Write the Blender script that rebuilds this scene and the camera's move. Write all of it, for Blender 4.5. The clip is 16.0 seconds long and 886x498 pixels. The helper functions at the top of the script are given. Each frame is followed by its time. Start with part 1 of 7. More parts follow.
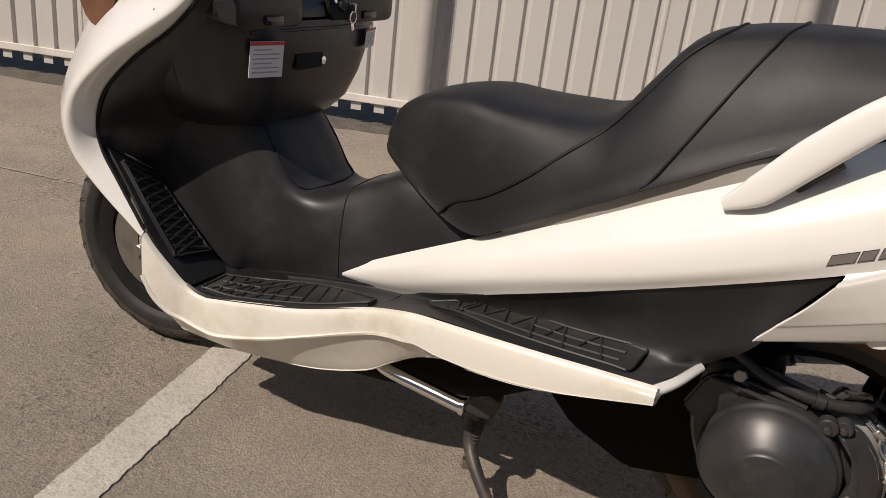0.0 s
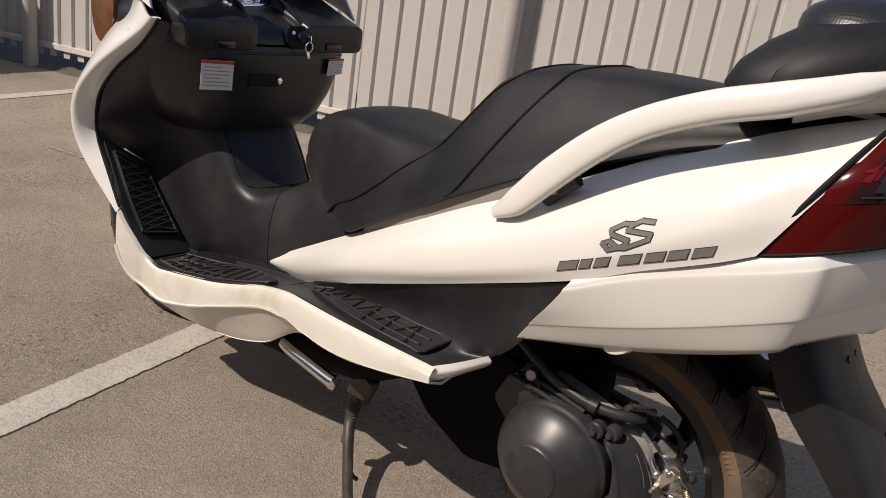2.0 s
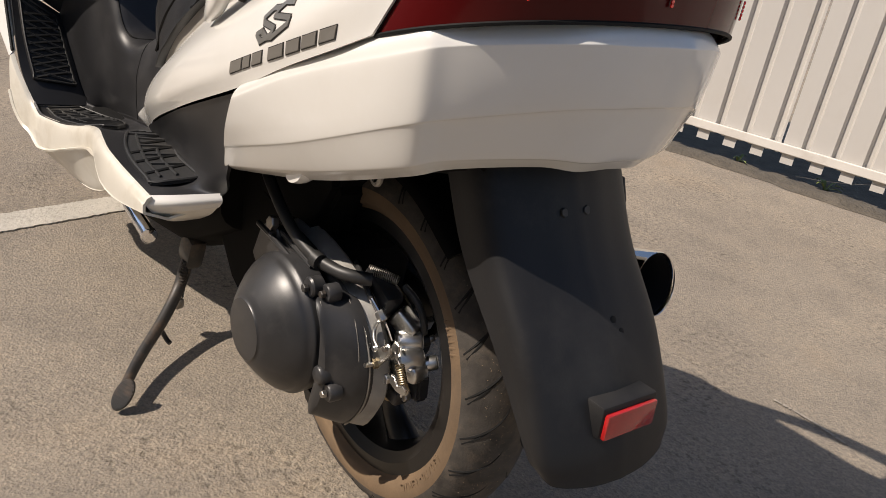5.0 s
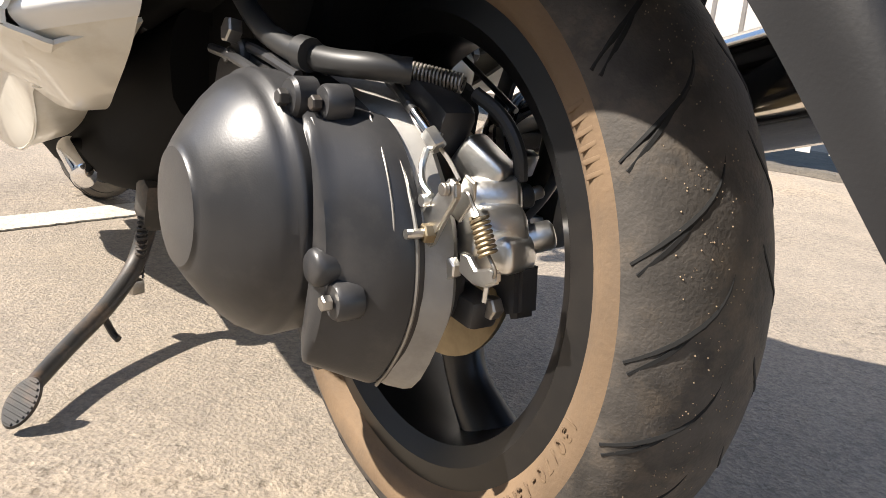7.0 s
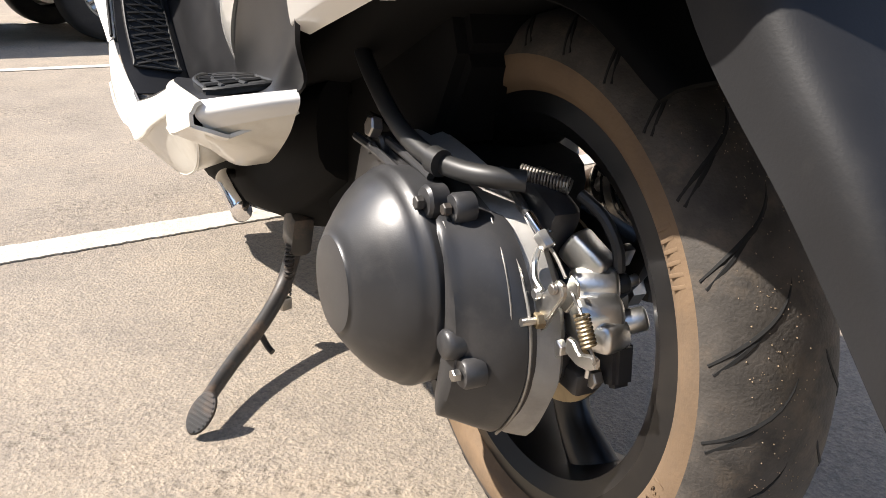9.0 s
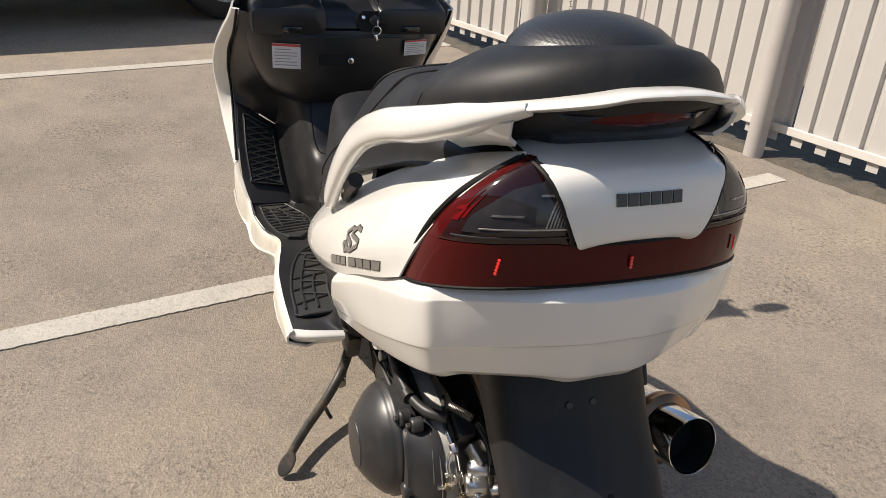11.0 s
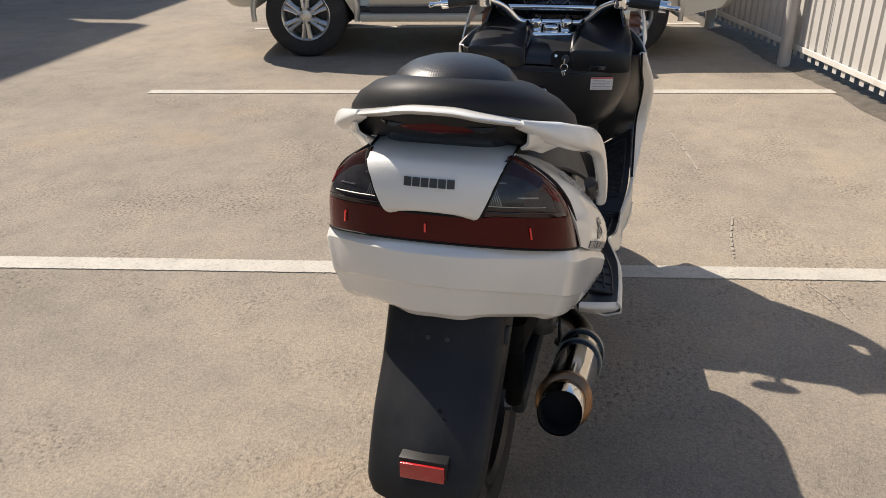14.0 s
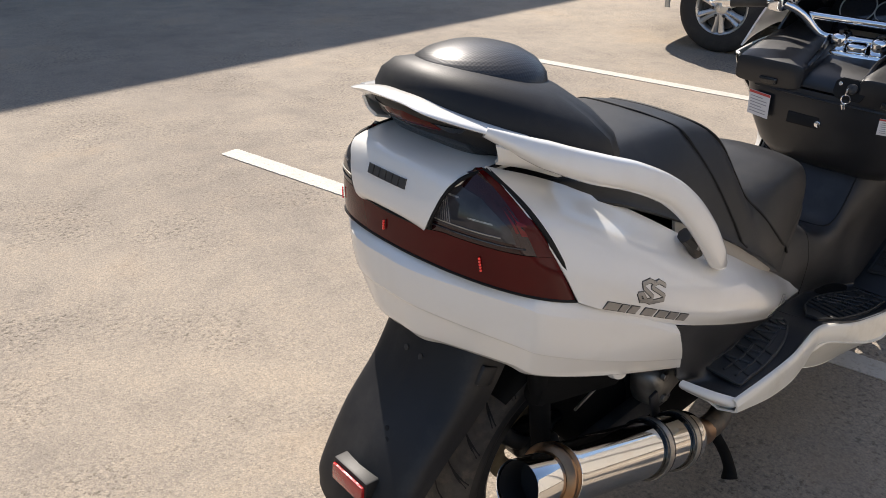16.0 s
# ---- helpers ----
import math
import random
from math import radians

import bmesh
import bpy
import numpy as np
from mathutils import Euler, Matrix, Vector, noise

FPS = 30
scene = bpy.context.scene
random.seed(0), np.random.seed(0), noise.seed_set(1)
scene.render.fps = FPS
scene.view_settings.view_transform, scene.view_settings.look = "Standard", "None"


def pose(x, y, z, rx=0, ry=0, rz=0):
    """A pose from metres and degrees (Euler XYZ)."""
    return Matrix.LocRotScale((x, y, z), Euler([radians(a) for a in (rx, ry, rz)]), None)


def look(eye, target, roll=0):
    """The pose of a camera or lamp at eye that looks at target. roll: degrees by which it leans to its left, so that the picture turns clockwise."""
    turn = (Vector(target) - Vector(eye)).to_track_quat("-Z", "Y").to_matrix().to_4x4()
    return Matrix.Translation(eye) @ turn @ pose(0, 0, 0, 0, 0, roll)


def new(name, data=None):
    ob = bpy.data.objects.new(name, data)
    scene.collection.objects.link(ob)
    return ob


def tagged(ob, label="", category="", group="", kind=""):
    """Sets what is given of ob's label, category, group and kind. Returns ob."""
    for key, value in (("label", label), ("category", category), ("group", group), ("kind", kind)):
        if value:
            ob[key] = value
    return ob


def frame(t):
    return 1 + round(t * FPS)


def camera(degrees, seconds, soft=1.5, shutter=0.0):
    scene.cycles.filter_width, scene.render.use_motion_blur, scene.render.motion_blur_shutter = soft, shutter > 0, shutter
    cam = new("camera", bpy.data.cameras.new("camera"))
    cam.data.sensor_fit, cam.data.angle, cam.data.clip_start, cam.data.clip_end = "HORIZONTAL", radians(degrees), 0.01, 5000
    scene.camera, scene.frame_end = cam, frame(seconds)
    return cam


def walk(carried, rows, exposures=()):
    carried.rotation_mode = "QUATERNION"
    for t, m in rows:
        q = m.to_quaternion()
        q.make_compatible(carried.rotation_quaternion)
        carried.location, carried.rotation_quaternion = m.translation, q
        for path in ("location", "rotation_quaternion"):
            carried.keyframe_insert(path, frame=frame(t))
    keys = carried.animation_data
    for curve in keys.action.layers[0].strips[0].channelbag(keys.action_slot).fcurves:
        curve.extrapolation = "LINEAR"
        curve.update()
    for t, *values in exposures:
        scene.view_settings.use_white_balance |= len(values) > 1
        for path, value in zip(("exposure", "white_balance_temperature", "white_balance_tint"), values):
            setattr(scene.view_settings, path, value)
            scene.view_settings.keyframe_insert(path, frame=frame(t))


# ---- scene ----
cam = camera(57.8, 16.0, soft=0.68)
PATH = [
    (0, (-0.052, -1.344, 1.010), (-0.641, -0.077, 0.464), 6.77),
    (0.5, (0.062, -1.341, 1.034), (-0.585, -0.093, 0.509), 7.54),
    (1, (0.227, -1.340, 1.042), (-0.497, -0.130, 0.531), 8.33),
    (1.5, (0.365, -1.313, 1.069), (-0.409, -0.142, 0.541), 7.73),
    (2, (0.518, -1.234, 1.060), (-0.346, -0.112, 0.566), 8.77),
    (2.5, (0.656, -1.181, 1.089), (-0.271, -0.097, 0.624), 9.46),
    (3, (0.778, -1.122, 1.107), (-0.190, -0.074, 0.643), 9.65),
    (3.5, (0.925, -1.050, 1.113), (-0.083, -0.046, 0.639), 9.85),
    (4, (1.000, -0.885, 1.113), (-0.052, 0.051, 0.597), 9.28),
    (4.5, (0.988, -0.776, 1.050), (-0.066, 0.136, 0.495), 10.23),
    (5, (0.902, -0.665, 0.910), (-0.145, 0.229, 0.315), 10.43),
    (5.2, (0.845, -0.625, 0.862), (-0.190, 0.267, 0.243), 10.39),
    (7.3, (0.574, -0.391, 0.442), (-0.623, 0.428, 0.060), 3.93),
    (7.5, (0.577, -0.399, 0.445), (-0.633, 0.398, 0.057), 3.16),
    (8, (0.588, -0.418, 0.453), (-0.660, 0.321, 0.072), 2.69),
    (8.5, (0.610, -0.418, 0.493), (-0.666, 0.245, 0.067), 1.85),
    (9, (0.639, -0.447, 0.587), (-0.618, 0.201, 0.087), 2.54),
    (9.5, (0.703, -0.501, 0.766), (-0.513, 0.167, 0.195), 3.69),
    (9.7, (0.742, -0.532, 0.839), (-0.461, 0.152, 0.261), 4.76),
    (11.8, (1.471, -0.426, 1.363), (0.114, -0.245, 0.750), 2.05),
    (12, (1.587, -0.362, 1.356), (0.203, -0.278, 0.786), 1.73),
    (12.5, (1.711, -0.159, 1.352), (0.322, -0.225, 0.791), 0.63),
    (13, (1.734, 0.009, 1.365), (0.361, -0.143, 0.780), -0.23),
    (13.5, (1.646, 0.149, 1.363), (0.297, -0.085, 0.751), -0.81),
    (14, (1.550, 0.318, 1.376), (0.234, -0.025, 0.743), -0.22),
    (14.5, (1.448, 0.486, 1.368), (0.192, -0.016, 0.719), 1.04),
    (15, (1.334, 0.618, 1.338), (0.176, -0.063, 0.672), 2.00),
    (15.5, (1.207, 0.732, 1.341), (0.168, -0.111, 0.661), 2.61),
    (16, (1.047, 0.832, 1.347), (0.145, -0.164, 0.680), 1.94),
]
walk(cam, [(t, look(eye, target, roll)) for t, eye, target, roll in PATH],
     exposures=[(0, 0.1, 6600, 14), (2, 0.16, 6600, 14), (3.0, 0.01, 6600, 13), (4.0, 0.02, 6600, 13), (4.5, 0.12, 6600, 13), (5.2, 0.62, 6600, 12), (7.3, 1.65, 6300, 10), (8.5, 1.54, 6300, 10),
                (9.0, 1.56, 6200, 11), (9.7, 1.68, 5800, 10), (10.4, 0.93, 6350, 10), (11.8, 0.63, 6550, 11), (13, 0.66, 6500, 10), (14, 0.8, 6500, 10), (15.5, 1.12, 6350, 11), (16, 1.12, 6300, 11)])

# ---- world, sun, exposure ----
SUN_TO = Vector((0.37, 0.85, -1.0)).normalized()
world = bpy.data.worlds.new("sky")
scene.world = world
world.use_nodes = True
_n = world.node_tree.nodes
sky = _n.new("ShaderNodeTexSky")
sky.sky_type = "NISHITA"
sky.sun_disc = False
sky.sun_elevation = math.asin(-SUN_TO.z)
sky.sun_rotation = math.atan2(-SUN_TO.x, -SUN_TO.y)
_n["Background"].inputs["Strength"].default_value = 0.087
world.node_tree.links.new(sky.outputs["Color"], _n["Background"].inputs["Color"])
sun = new("sun", bpy.data.lights.new("sun", "SUN"))
sun.data.energy, sun.data.angle, sun.data.color = 4.05, radians(0.53), (1.0, 0.90, 0.775)
sun.rotation_euler = SUN_TO.to_track_quat("-Z", "Y").to_euler()


# ---- materials ----
def node_material(name):
    m = bpy.data.materials.new(name)
    m.use_nodes = True
    return m, m.node_tree.nodes, m.node_tree.links, m.node_tree.nodes["Principled BSDF"]


def mat(name, color, rough=0.5, metal=0.0, vary=0.06, scale=6.0, grain=0.0, grain_scale=200.0, coat=0.0, dirt=None, dirt_amount=0.35, dirt_scale=3.0,
        rough_vary=0.1, spec=0.5, bump_big=0.0):
    """A surface with variation at two scales: a broad mottling and fine grain, and optional stains of another colour."""
    m, n, l, b = node_material(name)
    co = n.new("ShaderNodeTexCoord")
    big = n.new("ShaderNodeTexNoise")
    big.inputs["Scale"].default_value, big.inputs["Detail"].default_value = scale, 6
    fine = n.new("ShaderNodeTexNoise")
    fine.inputs["Scale"].default_value, fine.inputs["Detail"].default_value = grain_scale, 4
    for t in (big, fine):
        l.new(co.outputs["Object"], t.inputs["Vector"])
    ramp = n.new("ShaderNodeValToRGB")
    lo, hi = [max(0, c * (1 - vary)) for c in color], [min(1, c * (1 + vary)) for c in color]
    ramp.color_ramp.elements[0].position, ramp.color_ramp.elements[1].position = 0.3, 0.7
    ramp.color_ramp.elements[0].color, ramp.color_ramp.elements[1].color = (*lo, 1), (*hi, 1)
    l.new(big.outputs["Fac"], ramp.inputs["Fac"])
    out = ramp.outputs["Color"]
    if dirt:
        spot = n.new("ShaderNodeTexNoise")
        spot.inputs["Scale"].default_value, spot.inputs["Detail"].default_value, spot.inputs["Roughness"].default_value = dirt_scale, 9, 0.68
        l.new(co.outputs["Object"], spot.inputs["Vector"])
        cut = n.new("ShaderNodeMapRange")
        cut.inputs["From Min"].default_value, cut.inputs["From Max"].default_value = 0.5, 0.72
        cut.inputs["To Max"].default_value = dirt_amount
        l.new(spot.outputs["Fac"], cut.inputs["Value"])
        mix = n.new("ShaderNodeMix")
        mix.data_type = "RGBA"
        mix.inputs["B"].default_value = (*dirt, 1)
        l.new(cut.outputs["Result"], mix.inputs["Factor"])
        l.new(out, mix.inputs["A"])
        out = mix.outputs["Result"]
    l.new(out, b.inputs["Base Color"])
    rr = n.new("ShaderNodeMapRange")
    rr.inputs["To Min"].default_value, rr.inputs["To Max"].default_value = max(0.02, rough - rough_vary), min(1, rough + rough_vary)
    l.new(big.outputs["Fac"], rr.inputs["Value"])
    l.new(rr.outputs["Result"], b.inputs["Roughness"])
    b.inputs["Metallic"].default_value = metal
    b.inputs["Specular IOR Level"].default_value = spec
    b.inputs["Coat Weight"].default_value = coat
    b.inputs["Coat Roughness"].default_value = 0.06
    if grain or bump_big:
        bump = n.new("ShaderNodeBump")
        bump.inputs["Strength"].default_value, bump.inputs["Distance"].default_value = 1.0, 1.0
        add = n.new("ShaderNodeMath")
        add.operation = "MULTIPLY_ADD"
        add.inputs[1].default_value = grain
        l.new(fine.outputs["Fac"], add.inputs[0])
        sc = n.new("ShaderNodeMath")
        sc.operation = "MULTIPLY"
        sc.inputs[1].default_value = bump_big
        l.new(big.outputs["Fac"], sc.inputs[0])
        l.new(sc.outputs[0], add.inputs[2])
        l.new(add.outputs[0], bump.inputs["Height"])
        l.new(bump.outputs["Normal"], b.inputs["Normal"])
    return m


WHITE = mat("pearl_white_paint", (0.735, 0.720, 0.680), 0.22, vary=0.015, scale=3, coat=0.6, rough_vary=0.04, dirt=(0.45, 0.40, 0.30), dirt_amount=0.10, dirt_scale=5)
WHITE_WORN = mat("worn_white_paint", (0.70, 0.67, 0.59), 0.32, vary=0.03, scale=5, coat=0.4, dirt=(0.36, 0.29, 0.18), dirt_amount=0.42, dirt_scale=7)
BLACK = mat("black_plastic", (0.015, 0.015, 0.0165), 0.33, vary=0.2, scale=5, grain=0.00012, grain_scale=900, dirt=(0.045, 0.045, 0.046), dirt_amount=0.25, dirt_scale=4, spec=0.5)
FLOORBLACK = mat("dusty_black_plastic", (0.019, 0.019, 0.0205), 0.42, vary=0.25, scale=6, grain=0.00012, grain_scale=900, dirt=(0.070, 0.068, 0.066), dirt_amount=0.34, dirt_scale=6, spec=0.36)
MATRUBBER = mat("ribbed_mat_rubber", (0.018, 0.018, 0.018), 0.55, vary=0.2, grain=0.0003, grain_scale=500, dirt=(0.10, 0.09, 0.075), dirt_amount=0.35, dirt_scale=9)
GLOSSBLACK = mat("gloss_black_plastic", (0.012, 0.012, 0.013), 0.18, vary=0.1, coat=0.3)
VINYL = mat("black_seat_vinyl", (0.013, 0.013, 0.0138), 0.52, vary=0.18, scale=7, grain=0.00015, grain_scale=700, dirt=(0.065, 0.062, 0.056), dirt_amount=0.3, dirt_scale=6, spec=0.28)
SEAM = mat("seam_piping", (0.006, 0.006, 0.006), 0.65, spec=0.25)
GREYSTRIP = mat("grey_plastic_strip", (0.30, 0.28, 0.25), 0.6, dirt=(0.12, 0.1, 0.08), dirt_amount=0.5)
RUBBER = mat("tyre_rubber", (0.050, 0.044, 0.038), 0.78, vary=0.45, scale=34, grain=0.0006, grain_scale=380, dirt=(0.125, 0.098, 0.070), dirt_amount=0.7, dirt_scale=30)
SIDEWALL = mat("dusty_sidewall", (0.150, 0.100, 0.058), 0.85, vary=0.35, scale=8, grain=0.0005, grain_scale=250, dirt=(0.06, 0.05, 0.04), dirt_amount=0.6, dirt_scale=7)
# less dusty sidewall, darkened as well for the shade it stands in
DARKWALL = mat("shaded_dark_sidewall", (0.016, 0.015, 0.014), 0.7, vary=0.3, scale=9, dirt=(0.05, 0.04, 0.03), dirt_amount=0.3, dirt_scale=9)
RIM = mat("black_rim_paint", (0.006, 0.006, 0.0065), 0.34, vary=0.2, dirt=(0.10, 0.08, 0.06), dirt_amount=0.15, dirt_scale=8)
DULLSTEEL = mat("dull_edge_metal", (0.30, 0.29, 0.27), 0.5, 0.9, vary=0.3, scale=30)
CASE = mat("black_engine_case", (0.029, 0.029, 0.0305), 0.38, vary=0.35, scale=9, grain=0.00008, grain_scale=700, dirt=(0.11, 0.10, 0.09), dirt_amount=0.28, dirt_scale=15, rough_vary=0.16)
CASTGREY = mat("dull_cast_grey", (0.33, 0.32, 0.30), 0.55, 0.35, vary=0.25, scale=16, grain=0.0002, grain_scale=300, dirt=(0.10, 0.085, 0.065), dirt_amount=0.4, dirt_scale=14)
ALU = mat("cast_aluminium", (0.72, 0.71, 0.68), 0.33, 1.0, vary=0.12, scale=14, grain=0.0002, grain_scale=300, dirt=(0.16, 0.13, 0.10), dirt_amount=0.35, dirt_scale=16)
STEEL = mat("dull_steel", (0.42, 0.40, 0.37), 0.4, 1.0, vary=0.2, scale=20, dirt=(0.12, 0.07, 0.03), dirt_amount=0.6, dirt_scale=20)
BRASS = mat("brass_nut", (0.30, 0.245, 0.16), 0.45, 1.0, vary=0.3, scale=40)
CHROME = mat("chrome", (0.86, 0.86, 0.87), 0.07, 1.0, vary=0.03, rough_vary=0.03)
PIPECHROME = mat("heat_tinted_chrome", (0.80, 0.77, 0.72), 0.09, 1.0, vary=0.05, scale=10, rough_vary=0.05, dirt=(0.5, 0.30, 0.14), dirt_amount=0.35, dirt_scale=5)
BURNT = mat("heat_stained_steel", (0.27, 0.16, 0.09), 0.32, 1.0, vary=0.3, scale=18)
# black for soot in the pipe and for shade painted into grooves and recesses
SOOTSHADE = mat("soot_shade_black", (0.006, 0.006, 0.006), 0.9)
DARKSTEEL = mat("black_painted_steel", (0.03, 0.028, 0.026), 0.5, 0.0, vary=0.3, scale=16, dirt=(0.20, 0.13, 0.08), dirt_amount=0.5, dirt_scale=18)
HOSE = mat("black_rubber_hose", (0.025, 0.025, 0.025), 0.45, vary=0.2)
# near-black: the shade under the bodywork is put into this colour
UNDER = mat("shade_black_underside", (0.005, 0.005, 0.005), 0.85, vary=0.3, spec=0.15)
REDLENS = mat("red_lens", (0.14, 0.004, 0.005), 0.08, vary=0.1, spec=0.35, coat=0.12, rough_vary=0.02)
DARKRED = mat("dark_red_lens", (0.066, 0.0042, 0.0042), 0.09, vary=0.15, spec=0.2, coat=0.0, rough_vary=0.02)
LAMPGREY = mat("inner_lamp_reflector", (0.20, 0.19, 0.185), 0.25, 0.5, vary=0.5, scale=60)
SMOKE = mat("smoked_lens", (0.024, 0.007, 0.007), 0.06, vary=0.2, spec=0.4, coat=0.2, rough_vary=0.02)
AMBER = mat("smoked_amber_lens", (0.16, 0.07, 0.035), 0.08, vary=0.3, scale=20, coat=1.0)
SMOKE2 = mat("smoked_lens_window", (0.034, 0.032, 0.035), 0.05, vary=0.4, scale=30, spec=0.35, coat=0.12, rough_vary=0.02)
REFLRED = mat("red_reflector", (0.42, 0.015, 0.015), 0.2, vary=0.15, scale=40, grain=0.001, grain_scale=350, coat=0.8)
LEDRED = mat("bright_red_bead", (0.95, 0.03, 0.02), 0.15, coat=1.0)
FLAP = mat("matt_black_mudguard", (0.015, 0.015, 0.016), 0.50, vary=0.35, scale=5, grain=0.00008, grain_scale=500, dirt=(0.07, 0.066, 0.06), dirt_amount=0.35, dirt_scale=6, spec=0.3)
PAPER = mat("sticker_paper", (0.72, 0.70, 0.68), 0.5, vary=0.03)
STICKRED = mat("sticker_red", (0.55, 0.06, 0.05), 0.5)
STICKGREY = mat("sticker_print", (0.34, 0.33, 0.33), 0.5)
EMBLEM = mat("emblem_grey", (0.30, 0.29, 0.27), 0.3, 0.6, vary=0.05)
EMBLEMDARK = mat("emblem_dark", (0.045, 0.043, 0.04), 0.35)
SCREEN = mat("tinted_windscreen", (0.02, 0.02, 0.022), 0.06, coat=1.0)
DIAL = mat("dial_face", (0.016, 0.017, 0.02), 0.12, coat=0.6)
DIALMARK = mat("dial_marking", (0.30, 0.30, 0.29), 0.5)
SHEET = mat("fence_sheet_paint", (0.51, 0.49, 0.46), 0.45, vary=0.03, scale=1.5, dirt=(0.38, 0.33, 0.27), dirt_amount=0.22, dirt_scale=3)
RAIL = mat("fence_rail_paint", (0.66, 0.63, 0.58), 0.45, vary=0.04, dirt=(0.32, 0.27, 0.2), dirt_amount=0.35, dirt_scale=5)
POST = mat("post_paint", (0.40, 0.375, 0.35), 0.45, vary=0.08, scale=5, dirt=(0.38, 0.33, 0.28), dirt_amount=0.25, dirt_scale=7)
LINE = mat("road_marking_paint", (0.45, 0.42, 0.365), 0.75, vary=0.10, scale=9, grain=0.003, grain_scale=130, dirt=(0.22, 0.20, 0.17), dirt_amount=0.75, dirt_scale=70)
GRIT = mat("sand_grains", (0.30, 0.23, 0.15), 0.8, vary=0.4, scale=60)
CHALK = mat("faint_scratch_marks", (0.325, 0.290, 0.243), 0.9, vary=0.1, scale=40)
LEAF = mat("weed_leaf", (0.16, 0.20, 0.05), 0.55, vary=0.3, scale=30, dirt=(0.30, 0.25, 0.08), dirt_amount=0.6, dirt_scale=20)
SEED = mat("dry_seed_stalk", (0.24, 0.21, 0.15), 0.8, vary=0.2, scale=40)
SUVPAINT = mat("beige_silver_paint", (0.53, 0.505, 0.44), 0.30, 0.35, vary=0.03, scale=2, coat=0.7, rough_vary=0.03)
SUVLOW = mat("beige_lower_trim", (0.46, 0.43, 0.36), 0.45, vary=0.04, dirt=(0.3, 0.25, 0.18), dirt_amount=0.3)
TRIMBLACK = mat("black_trim", (0.02, 0.02, 0.02), 0.5)
GLASSDARK = mat("dark_car_glass", (0.02, 0.022, 0.024), 0.04, coat=1.0, rough_vary=0.01)
ALLOY = mat("silver_alloy", (0.62, 0.61, 0.58), 0.3, 0.8, vary=0.06, scale=10, dirt=(0.25, 0.2, 0.15), dirt_amount=0.3)
CARTYRE = mat("car_tyre_rubber", (0.022, 0.021, 0.02), 0.8, vary=0.2, scale=10, dirt=(0.1, 0.085, 0.07), dirt_amount=0.3, dirt_scale=6)
LAMPGLASS = mat("clear_lamp_glass", (0.55, 0.55, 0.52), 0.1, coat=1.0)
PLASTER = mat("building_plaster", (0.45, 0.42, 0.37), 0.8, vary=0.06, scale=0.7, grain=0.002, grain_scale=60)
ROOFING = mat("roof_metal", (0.25, 0.22, 0.2), 0.5, vary=0.06)
SOIL = mat("sandy_soil", (0.10, 0.085, 0.065), 0.95, vary=0.25, scale=14, grain=0.01, grain_scale=60)


